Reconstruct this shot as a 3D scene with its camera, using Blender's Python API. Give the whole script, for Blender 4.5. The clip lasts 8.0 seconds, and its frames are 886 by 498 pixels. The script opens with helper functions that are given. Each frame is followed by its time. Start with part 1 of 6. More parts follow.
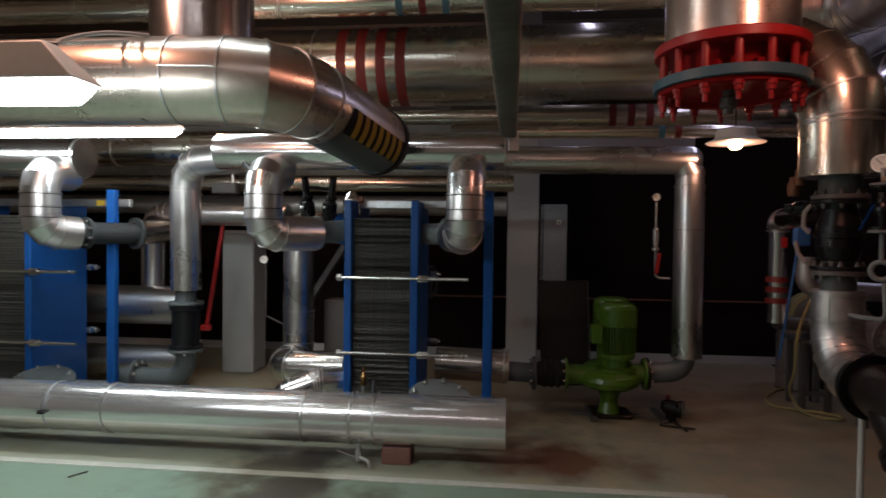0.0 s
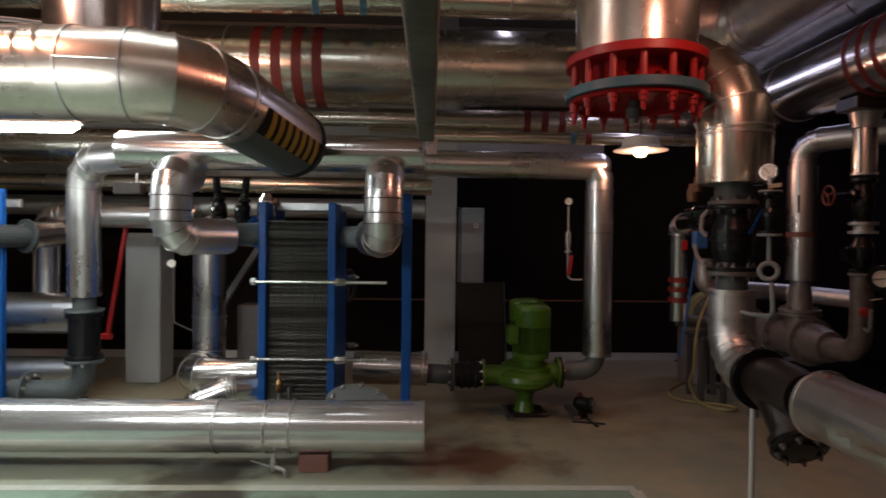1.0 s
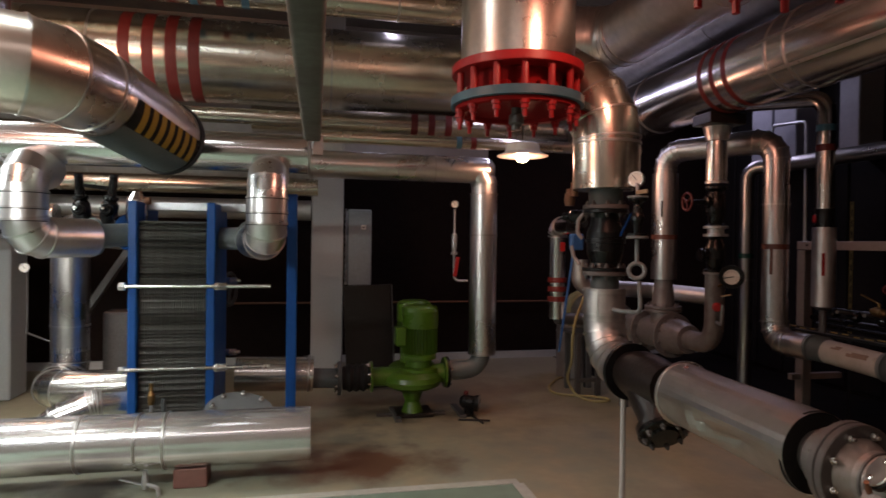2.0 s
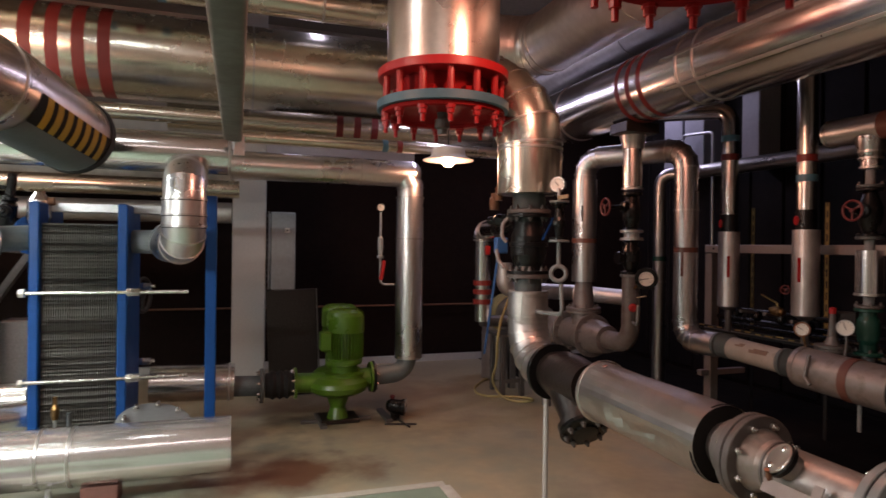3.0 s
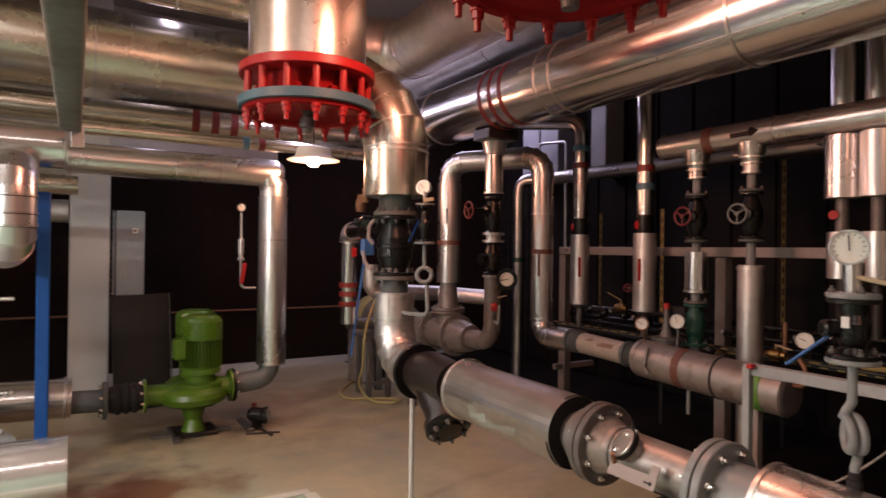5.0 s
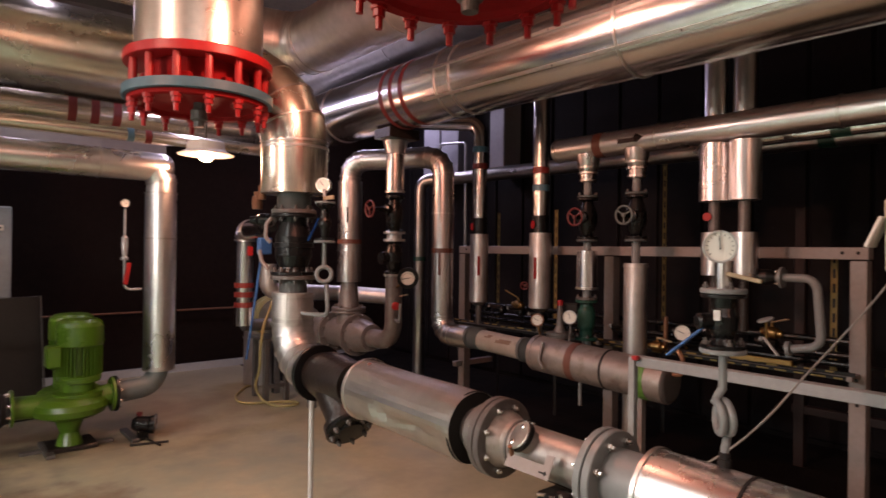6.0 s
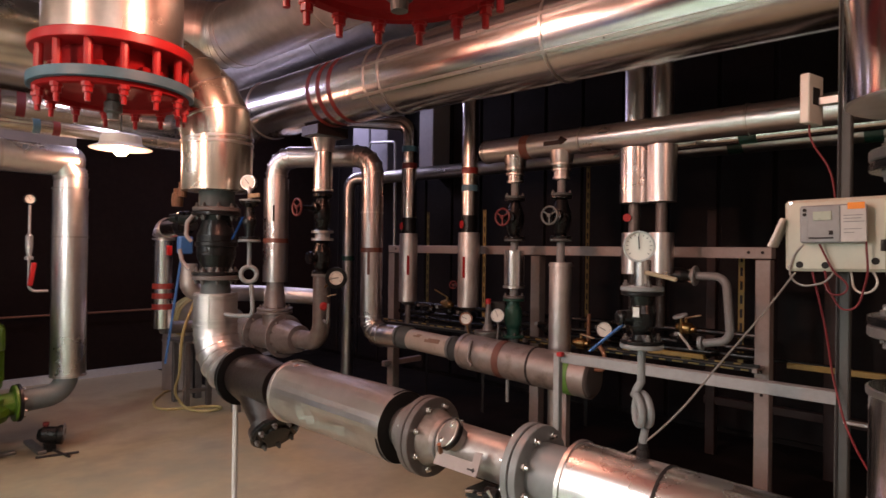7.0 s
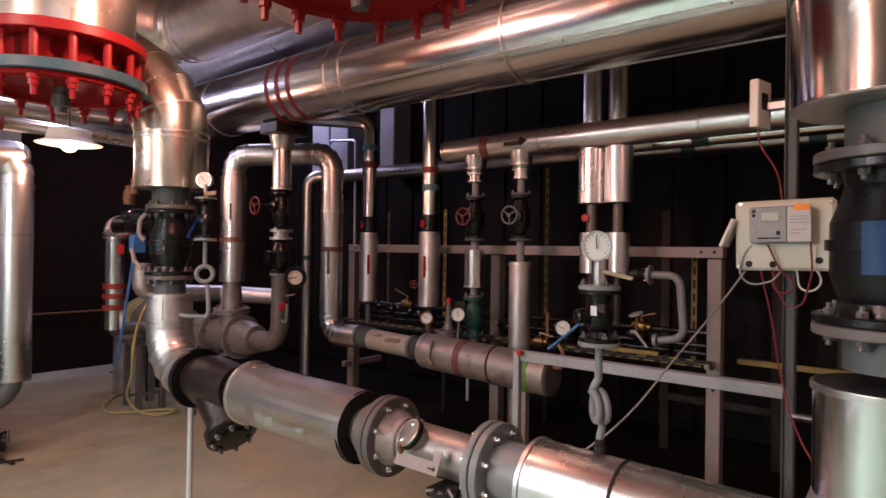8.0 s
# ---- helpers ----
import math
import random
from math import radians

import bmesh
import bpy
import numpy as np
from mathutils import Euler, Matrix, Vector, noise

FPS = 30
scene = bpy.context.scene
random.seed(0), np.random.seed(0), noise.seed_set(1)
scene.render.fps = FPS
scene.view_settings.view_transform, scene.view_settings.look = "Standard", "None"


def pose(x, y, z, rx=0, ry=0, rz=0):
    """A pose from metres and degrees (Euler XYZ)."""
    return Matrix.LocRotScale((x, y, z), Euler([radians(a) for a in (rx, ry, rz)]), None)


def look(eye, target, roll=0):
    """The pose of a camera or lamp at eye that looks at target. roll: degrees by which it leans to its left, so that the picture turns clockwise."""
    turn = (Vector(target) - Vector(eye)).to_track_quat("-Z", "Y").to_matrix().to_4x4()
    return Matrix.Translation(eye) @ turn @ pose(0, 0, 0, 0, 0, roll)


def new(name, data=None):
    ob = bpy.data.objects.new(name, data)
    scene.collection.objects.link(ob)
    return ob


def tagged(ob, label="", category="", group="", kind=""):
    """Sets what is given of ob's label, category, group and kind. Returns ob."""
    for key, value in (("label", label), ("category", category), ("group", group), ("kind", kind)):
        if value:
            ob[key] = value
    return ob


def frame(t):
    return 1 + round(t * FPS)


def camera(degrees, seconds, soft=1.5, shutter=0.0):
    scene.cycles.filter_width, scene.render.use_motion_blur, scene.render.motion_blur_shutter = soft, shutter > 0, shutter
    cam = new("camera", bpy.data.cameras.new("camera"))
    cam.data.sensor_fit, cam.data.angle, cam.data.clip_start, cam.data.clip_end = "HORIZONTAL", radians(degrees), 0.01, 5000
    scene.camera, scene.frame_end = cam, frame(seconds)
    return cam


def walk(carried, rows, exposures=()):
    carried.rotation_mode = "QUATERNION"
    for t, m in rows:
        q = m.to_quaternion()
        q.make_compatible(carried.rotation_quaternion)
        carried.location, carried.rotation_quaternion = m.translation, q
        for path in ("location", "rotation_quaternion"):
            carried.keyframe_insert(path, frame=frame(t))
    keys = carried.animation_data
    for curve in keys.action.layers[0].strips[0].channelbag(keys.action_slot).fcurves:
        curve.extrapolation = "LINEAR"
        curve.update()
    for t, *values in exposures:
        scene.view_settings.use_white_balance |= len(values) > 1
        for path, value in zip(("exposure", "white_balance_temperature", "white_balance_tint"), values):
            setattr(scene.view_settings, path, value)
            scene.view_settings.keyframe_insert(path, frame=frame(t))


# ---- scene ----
EYE = (0.0, 0.0, 1.55)
# seconds, heading to the right, tilt up, lean
TURNS = [
    (0.0, -6.03, -1.27, 0.66), (0.5, -2.12, -1.08, 0.73), (1.0, 1.54, -0.91, 0.67), (1.5, 7.27, -0.79, 0.69),
    (2.8, 17.42, -0.27, 0.70), (3.5, 22.14, -0.06, 0.71), (4.0, 25.04, 0.04, 0.73), (4.5, 28.18, 0.12, 0.71),
    (4.7, 29.12, 0.12, 0.71), (5.8, 38.62, 0.14, 0.72), (6.0, 40.32, 0.14, 0.72), (6.5, 44.33, 0.17, 0.78), (7.0, 46.88, 0.17, 0.76), (7.5, 48.75, 0.16, 0.78),
    (8.0, 50.53, 0.16, 0.82),
]
cam = camera(71.4, 8.0, soft=1.5, shutter=0.5)
walk(cam, [(t, pose(*EYE, 90 + tilt, -lean, -head)) for t, head, tilt, lean in TURNS],
     [(0.0, -2.03, 6700, 17), (1.0, -1.73, 6850, 17), (1.5, -1.49, 7000, 18), (2.8, -0.77, 7050, 20), (3.5, -0.40, 7550, 23), (4.5, -0.22, 7600, 25), (6.0, -0.11, 7500, 25), (7.0, -0.06, 7200, 24), (8.0, -0.06, 6700, 23)])

# ---- light ----
world = bpy.data.worlds.new("dim_room")
world.use_nodes = True
world.node_tree.nodes["Background"].inputs[0].default_value = (0.02, 0.02, 0.024, 1)
world.node_tree.nodes["Background"].inputs[1].default_value = 0.05
scene.world = world


def lamp(name, kind, at, power, colour, size=0.1, aim=None, length=None):
    data = bpy.data.lights.new(name, kind)
    data.energy, data.color = power, colour
    if kind == "AREA":
        data.shape = "RECTANGLE" if length else "DISK"
        data.size = length or size
        if length:
            data.size_y = size
    else:
        data.shadow_soft_size = size
    ob = new(name, data)
    ob.matrix_world = look(at, aim) if aim else pose(*at)
    return ob


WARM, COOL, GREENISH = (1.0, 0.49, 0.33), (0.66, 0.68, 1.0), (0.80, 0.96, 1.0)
lamp("warm_light", "POINT", (1.74, 5.0, 2.25), 32, WARM, 0.05)
lamp("warm_light", "POINT", (1.42, 2.48, 2.95), 67, (1.0, 0.43, 0.30), 0.08)
lamp("warm_light", "POINT", (-2.3, 2.30, 3.10), 240, WARM, 0.10)
# unseen warm fill added behind the camera to light the fronts
lamp("warm_light", "POINT", (1.0, -1.6, 3.1), 36, WARM, 0.10)
lamp("long_light", "AREA", (-2.29, 2.13, 2.012), 22, GREENISH, 0.11, (-2.29, 1.93, 0), 1.2)
lamp("long_light", "AREA", (-3.2, 4.2, 2.22), 45, GREENISH, 0.06, (-3.2, 4.0, 0), 1.5)
lamp("long_light", "AREA", (-1.80, 2.75, 3.95), 50, (0.76, 0.97, 1.0), 0.14, (-1.80, 2.95, 0), 1.7)
# unseen fill added behind the camera to brighten the left side
lamp("long_light", "AREA", (-3.9, -1.2, 4.15), 25, (0.90, 0.96, 1.0), 0.12, (-3.9, -1.1, 0), 2.6)
lamp("warm_light", "POINT", (-2.7, 5.35, 2.80), 34, WARM, 0.08)
# second unseen fill behind the camera, for the streak on the lying pipe
lamp("long_light", "AREA", (-0.9, -1.2, 4.15), 37, (1.0, 0.93, 0.90), 0.12, (-0.9, -1.1, 0), 2.4)
lamp("long_light", "AREA", (4.3, 6.6, 3.6), 32, COOL, 0.2, (4.3, 5.8, 0), 1.5)
lamp("long_light", "AREA", (0.75, 6.75, 3.85), 10, COOL, 0.08, (0.95, 6.75, 0), 2.2)
lamp("long_light", "AREA", (1.97, 5.95, 3.02), 13, COOL, 0.06, (3.5, 5.95, 2.2), 2.1)
lamp("long_light", "AREA", (1.90, 5.85, 3.00), 14, COOL, 0.06, (0.4, 5.85, 1.9), 2.1)
lamp("long_light", "AREA", (-2.40, 4.72, 2.88), 27, (0.80, 0.97, 1.0), 0.10, (-1.70, 4.35, 2.0), 0.9)

# ---- materials ----
def shader(name, colour, rough=0.5, metal=0.0, grain=30.0, vary=0.12, bump=0.0, stretch=(1, 1, 1), coat=0.0, stain=None, stain_scale=1.5, wear=0.22, dent=0.0, gloss=0.5):
    mat = bpy.data.materials.new(name)
    mat.use_nodes = True
    nt = mat.node_tree
    n, ln = nt.nodes, nt.links
    b = n["Principled BSDF"]
    b.inputs["Metallic"].default_value = metal
    b.inputs["Coat Weight"].default_value = coat
    b.inputs["Specular IOR Level"].default_value = gloss
    tex = n.new("ShaderNodeTexCoord")
    info = n.new("ShaderNodeObjectInfo")
    shift = n.new("ShaderNodeVectorMath")
    shift.operation = "ADD"
    spread = n.new("ShaderNodeVectorMath")
    spread.operation = "SCALE"
    spread.inputs[3].default_value = 7.0
    ln.new(info.outputs["Random"], spread.inputs[0])
    ln.new(tex.outputs["Object"], shift.inputs[0])
    ln.new(spread.outputs[0], shift.inputs[1])
    mapping = n.new("ShaderNodeMapping")
    mapping.inputs["Scale"].default_value = stretch
    ln.new(shift.outputs[0], mapping.inputs[0])
    fine, broad = n.new("ShaderNodeTexNoise"), n.new("ShaderNodeTexNoise")
    fine.inputs["Scale"].default_value, fine.inputs["Detail"].default_value = grain, 5
    broad.inputs["Scale"].default_value, broad.inputs["Detail"].default_value = stain_scale, 6
    broad.inputs["Roughness"].default_value = 0.62
    for t in (fine, broad):
        ln.new(mapping.outputs[0], t.inputs[0])
    both = n.new("ShaderNodeMath")
    both.operation = "ADD"
    ln.new(fine.outputs["Fac"], both.inputs[0])
    ln.new(broad.outputs["Fac"], both.inputs[1])
    ramp = n.new("ShaderNodeMapRange")
    ramp.inputs[1].default_value, ramp.inputs[2].default_value = 0.6, 1.4
    ramp.inputs[3].default_value, ramp.inputs[4].default_value = 1 - vary, 1 + vary
    ln.new(both.outputs[0], ramp.inputs[0])
    tint = n.new("ShaderNodeVectorMath")
    tint.operation = "SCALE"
    tint.inputs[0].default_value = colour
    ln.new(ramp.outputs[0], tint.inputs[3])
    out = tint.outputs[0]
    if stain:
        mask = n.new("ShaderNodeMapRange")
        mask.inputs[1].default_value, mask.inputs[2].default_value = 0.54, 0.70
        ln.new(broad.outputs["Fac"], mask.inputs[0])
        mix = n.new("ShaderNodeMix")
        mix.data_type = "RGBA"
        ln.new(mask.outputs[0], mix.inputs["Factor"])
        ln.new(out, mix.inputs["A"])
        mix.inputs["B"].default_value = (*stain, 1)
        out = mix.outputs["Result"]
    ln.new(out, b.inputs["Base Color"])
    rr = n.new("ShaderNodeMapRange")
    rr.inputs[1].default_value, rr.inputs[2].default_value = 0.3, 0.7
    rr.inputs[3].default_value, rr.inputs[4].default_value = max(0.03, rough * (1 - wear)), min(1, rough * (1 + wear))
    ln.new(broad.outputs["Fac"], rr.inputs[0])
    ln.new(rr.outputs[0], b.inputs["Roughness"])
    if bump:
        bp = n.new("ShaderNodeBump")
        bp.inputs["Strength"].default_value = bump
        bp.inputs["Distance"].default_value = 0.01
        ln.new(both.outputs[0], bp.inputs["Height"])
        ln.new(bp.outputs[0], b.inputs["Normal"])
    if dent:
        soft = n.new("ShaderNodeTexNoise")
        soft.inputs["Scale"].default_value, soft.inputs["Detail"].default_value = 5.0, 1.5
        ln.new(mapping.outputs[0], soft.inputs[0])
        wave = n.new("ShaderNodeBump")
        wave.inputs["Strength"].default_value, wave.inputs["Distance"].default_value = dent, 0.05
        ln.new(soft.outputs["Fac"], wave.inputs["Height"])
        if bump:
            ln.new(bp.outputs[0], wave.inputs["Normal"])
        ln.new(wave.outputs[0], b.inputs["Normal"])
    return mat


def add_spots(mat, spots):
    """Stains and tints on a floor paint: (x, y, radius x, radius y, colour, weight), ragged by noise."""
    nt = mat.node_tree
    n, ln = nt.nodes, nt.links
    b = n["Principled BSDF"]
    out = b.inputs["Base Color"].links[0].from_socket
    tex = n.new("ShaderNodeTexCoord")
    wob = n.new("ShaderNodeTexNoise")
    wob.inputs["Scale"].default_value, wob.inputs["Detail"].default_value = 3.6, 9
    ln.new(tex.outputs["Object"], wob.inputs[0])
    for x, y, rx, ry, colour, weight in spots:
        mp = n.new("ShaderNodeMapping")
        mp.vector_type = "TEXTURE"
        mp.inputs["Location"].default_value, mp.inputs["Scale"].default_value = (x, y, 0), (rx, ry, 1000)
        ln.new(tex.outputs["Object"], mp.inputs[0])
        far = n.new("ShaderNodeVectorMath")
        far.operation = "LENGTH"
        ln.new(mp.outputs[0], far.inputs[0])
        add = n.new("ShaderNodeMath")
        add.operation = "MULTIPLY_ADD"
        add.inputs[1].default_value, add.inputs[2].default_value = 2.1, -1.05
        ln.new(wob.outputs["Fac"], add.inputs[0])
        tot = n.new("ShaderNodeMath")
        tot.operation = "ADD"
        ln.new(far.outputs["Value"], tot.inputs[0])
        ln.new(add.outputs[0], tot.inputs[1])
        fac = n.new("ShaderNodeMapRange")
        fac.inputs[1].default_value, fac.inputs[2].default_value = 0.35, 1.0
        fac.inputs[3].default_value, fac.inputs[4].default_value = weight, 0.0
        ln.new(tot.outputs[0], fac.inputs[0])
        mix = n.new("ShaderNodeMix")
        mix.data_type = "RGBA"
        ln.new(fac.outputs[0], mix.inputs["Factor"])
        ln.new(out, mix.inputs["A"])
        mix.inputs["B"].default_value = (*colour, 1)
        out = mix.outputs["Result"]
    ln.new(out, b.inputs["Base Color"])


def glow(name, colour, strength):
    mat = bpy.data.materials.new(name)
    mat.use_nodes = True
    b = mat.node_tree.nodes["Principled BSDF"]
    b.inputs["Base Color"].default_value = (*colour, 1)
    b.inputs["Emission Color"].default_value = (*colour, 1)
    b.inputs["Emission Strength"].default_value = strength
    return mat


CLAD = shader("bright_sheet_aluminium", (0.72, 0.71, 0.71), 0.205, 1.0, 40.0, 0.06, 0.0, stain_scale=1.1, wear=0.2, dent=0.03)
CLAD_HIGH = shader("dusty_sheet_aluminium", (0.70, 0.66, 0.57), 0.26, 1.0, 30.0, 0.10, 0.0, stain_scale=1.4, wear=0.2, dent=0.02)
CLAD_SATIN = shader("satin_sheet_aluminium", (0.58, 0.555, 0.525), 0.23, 1.0, 30.0, 0.07, 0.0, stain_scale=1.3, wear=0.2, dent=0.03)
CLAD_TIRED = shader("tired_sheet_aluminium", (0.50, 0.485, 0.48), 0.32, 1.0, 30.0, 0.12, 0.0, stain_scale=2.0, wear=0.25, dent=0.04)
CLAD_BRIGHT = shader("polished_sheet_aluminium", (0.60, 0.58, 0.565), 0.145, 1.0, 30.0, 0.06, 0.0, stain_scale=1.3, wear=0.25, dent=0.03)
CLAD_SOFT = shader("soft_sheet_aluminium", (0.72, 0.71, 0.71), 0.30, 1.0, 30.0, 0.08, 0.0, stain_scale=1.4, wear=0.2, dent=0.03)
# warm base tint holds the bulb's orange glow on the striped pipe
CLAD_WARM = shader("warm_sheet_aluminium", (0.68, 0.60, 0.53), 0.30, 1.0, 30.0, 0.10, 0.0, stain_scale=1.4, wear=0.2, dent=0.03)
BEAD = shader("sheet_bead", (0.60, 0.585, 0.57), 0.34, 1.0, 40.0, 0.10)
CLAD_DULL = shader("dull_sheet_aluminium", (0.54, 0.52, 0.51), 0.43, 0.92, 14.0, 0.20, 0.08, stain_scale=3.0, dent=0.14)
CLAD_WORN = shader("worn_sheet_aluminium", (0.73, 0.71, 0.71), 0.28, 1.0, 9.0, 0.08, 0.0, stain_scale=2.2, wear=0.2, dent=0.05)
PRINT_BROWN = shader("faded_brown_print", (0.15, 0.095, 0.07), 0.7, 0.0, 40.0, 0.3)
WRAP = shader("stained_paper_wrap", (0.28, 0.245, 0.215), 0.6, 0.0, 16.0, 0.16, 0.06, stain=(0.19, 0.155, 0.13), stain_scale=7.0)
BAND_CLAD = shader("dirty_sheet", (0.285, 0.25, 0.235), 0.46, 0.7, 14.0, 0.22, 0.06, stain=(0.12, 0.088, 0.072), stain_scale=5.0, dent=0.10)
CLAD_LOW = shader("smooth_sheet_aluminium", (0.78, 0.76, 0.76), 0.21, 0.86, 9.0, 0.08, 0.0, stain_scale=2.2, wear=0.14, dent=0.025)
JACKET = shader("dented_sheet", (0.80, 0.78, 0.76), 0.30, 0.92, 12.0, 0.10, 0.02, stain_scale=2.5, wear=0.12, dent=0.08)
BEAM_PAINT = shader("sooty_beam_paint", (0.105, 0.098, 0.082), 0.6, 0.0, 20.0, 0.3, 0.2, stain=(0.07, 0.055, 0.042))
WARM_GREY = shader("warm_grey_paint", (0.092, 0.081, 0.078), 0.45, 0.0, 40.0, 0.16, 0.08)
LABEL_BLUE = shader("dark_blue_label", (0.002, 0.032, 0.105), 0.4, 0.0, 30.0, 0.08, gloss=0.2)
DARK_STEEL = shader("dark_steel", (0.022, 0.025, 0.026), 0.5, 0.0, 40.0, 0.2, 0.1, gloss=0.3)
GALV = shader("galvanised_steel", (0.50, 0.51, 0.52), 0.42, 0.9, 25.0, 0.18, 0.10)
CHROME = shader("zinc_plated_rod", (0.75, 0.75, 0.72), 0.25, 1.0, 60.0, 0.1)
GREY = shader("grey_paint", (0.17, 0.185, 0.19), 0.42, 0.0, 40.0, 0.10, 0.06)
SLATE = shader("slate_grey_paint", (0.062, 0.072, 0.074), 0.55, 0.0, 40.0, 0.12, 0.06)
CAST_GREY = shader("grey_cast_steel", (0.165, 0.152, 0.150), 0.40, 0.45, 40.0, 0.22, 0.16, stain=(0.11, 0.085, 0.075), stain_scale=5.0)
PALE_GREY = shader("pale_grey_paint", (0.46, 0.47, 0.46), 0.5, 0.0, 30.0, 0.10, 0.05)
RAIL_PAINT = shader("grey_rail_paint", (0.25, 0.275, 0.285), 0.5, 0.0, 35.0, 0.14, 0.06)
STRUT_PAINT = shader("grey_green_paint", (0.10, 0.12, 0.12), 0.45, 0.0, 35.0, 0.14, 0.06)
DULL_YELLOW = shader("dull_yellow_paint", (0.23, 0.155, 0.040), 0.6, 0.0, 35.0, 0.2)
DARK_RED = shader("dull_red_paint", (0.12, 0.014, 0.014), 0.5, 0.0, 30.0, 0.14)
DARK_RUST = shader("dark_red_brown_paint", (0.030, 0.019, 0.018), 0.6, 0.0, 30.0, 0.15, 0.1, gloss=0.25)
PANEL_GREY = shader("blue_grey_sheet", (0.28, 0.28, 0.32), 0.5, 0.0, 20.0, 0.12)
FRAME_PAINT = shader("worn_light_paint", (0.25, 0.215, 0.205), 0.5, 0.0, 35.0, 0.14, 0.06)
PLASTER = shader("painted_plaster", (0.46, 0.46, 0.45), 0.75, 0.0, 60.0, 0.08, 0.12)
BLACK = shader("black_cast_iron", (0.005, 0.005, 0.0055), 0.28, 0.0, 60.0, 0.3, 0.15, gloss=0.32)
RUBBER = shader("black_rubber", (0.015, 0.014, 0.014), 0.6, 0.0, 60.0, 0.2, gloss=0.2)
STEEL = shader("dull_bare_steel", (0.34, 0.31, 0.295), 0.42, 0.6, 40.0, 0.2, 0.1, stain=(0.22, 0.18, 0.16), stain_scale=5.0)
IRON = shader("bare_cast_iron", (0.13, 0.12, 0.115), 0.45, 0.5, 50.0, 0.25, 0.25)
BROWN_IRON = shader("dark_brown_iron", (0.016, 0.0115, 0.010), 0.34, 0.0, 50.0, 0.3, 0.25, gloss=0.4)
BLUE = shader("blue_paint", (0.003, 0.058, 0.225), 0.42, 0.0, 30.0, 0.10, 0.04, gloss=0.25)
BLUE_LIGHT = shader("light_blue_paint", (0.030, 0.105, 0.28), 0.45, 0.0, 40.0, 0.1, gloss=0.3)
GREEN = shader("lime_green_paint", (0.055, 0.125, 0.008), 0.32, 0.0, 30.0, 0.12, 0.06)
DARK_GREEN = shader("dark_green_paint", (0.008, 0.055, 0.038), 0.35, 0.0, 30.0, 0.12)
RED = shader("red_paint", (0.34, 0.010, 0.011), 0.40, 0.0, 30.0, 0.14, 0.05, gloss=0.5)
RED_MATT = shader("matt_red_paint", (0.23, 0.006, 0.007), 0.8, 0.0, 30.0, 0.14, 0.1, gloss=0.15)
RED_BAND = shader("red_tape", (0.16, 0.016, 0.012), 0.5, 0.0, 30.0, 0.10)
BROWN_BAND = shader("brown_tape", (0.11, 0.038, 0.025), 0.5, 0.0, 30.0, 0.10)
TEAL = shader("teal_gasket", (0.055, 0.14, 0.19), 0.45, 0.0, 30.0, 0.10)
GREEN_BAND = shader("green_tape", (0.07, 0.19, 0.03), 0.5, 0.0, 30.0, 0.10)
YELLOW = shader("yellow_paint", (0.55, 0.36, 0.04), 0.5, 0.0, 30.0, 0.12)
HOSE = shader("yellow_hose", (0.42, 0.34, 0.15), 0.55, 0.0, 30.0, 0.1)
BRASS = shader("brass", (0.30, 0.18, 0.075), 0.36, 1.0, 30.0, 0.15)
COPPER = shader("rusty_copper", (0.20, 0.09, 0.05), 0.5, 0.4, 30.0, 0.3)
WHITE = shader("white_plastic", (0.72, 0.71, 0.66), 0.4, 0.0, 30.0, 0.04)
CREAM = shader("cream_enclosure", (0.52, 0.525, 0.44), 0.45, 0.0, 30.0, 0.05)
DIAL = shader("dial_white", (0.78, 0.76, 0.70), 0.5, 0.0, 30.0, 0.03)
INK = shader("black_ink", (0.02, 0.02, 0.02), 0.6, 0.0, 30.0, 0.05, gloss=0.2)
ORANGE = shader("orange_sticker", (0.85, 0.28, 0.03), 0.5, 0.0, 30.0, 0.04)
CABLE_GREY = shader("grey_cable", (0.30, 0.29, 0.27), 0.5, 0.0, 30.0, 0.05)
CABLE_RED = shader("red_cable", (0.17, 0.015, 0.02), 0.5, 0.0, 30.0, 0.05)
SCREEN = shader("grey_green_display", (0.30, 0.36, 0.28), 0.25, 0.0, 30.0, 0.04)
PLATE_STEEL = shader("plate_edges", (0.10, 0.095, 0.085), 0.5, 0.6, 30.0, 0.2, 0.1)
RUST = shader("red_primer", (0.20, 0.085, 0.07), 0.6, 0.0, 30.0, 0.15, 0.1)
WOOD = shader("pale_wood", (0.38, 0.28, 0.18), 0.6, 0.0, 30.0, 0.15)
WALL_DARK = shader("dark_brown_wall", (0.013, 0.0075, 0.006), 0.8, 0.0, 18.0, 0.3, 0.2, stain_scale=0.8, gloss=0.08)
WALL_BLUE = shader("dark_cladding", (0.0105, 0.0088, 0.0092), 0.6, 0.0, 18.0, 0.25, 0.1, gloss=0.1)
WALL_PALE = shader("pale_wall", (0.42, 0.38, 0.34), 0.85, 0.0, 12.0, 0.12, 0.1, stain_scale=0.8)
CEILING = shader("dark_ceiling", (0.20, 0.18, 0.16), 0.85, 0.0, 20.0, 0.2, 0.1)
FLOOR = shader("worn_floor_paint", (0.36, 0.31, 0.205), 0.42, 0.0, 14.0, 0.11, 0.04, stain=(0.26, 0.235, 0.165), stain_scale=0.9)
FLOOR_DARK = shader("near_black_floor", (0.010, 0.0075, 0.0065), 0.7, 0.0, 12.0, 0.3, 0.1, gloss=0.08)
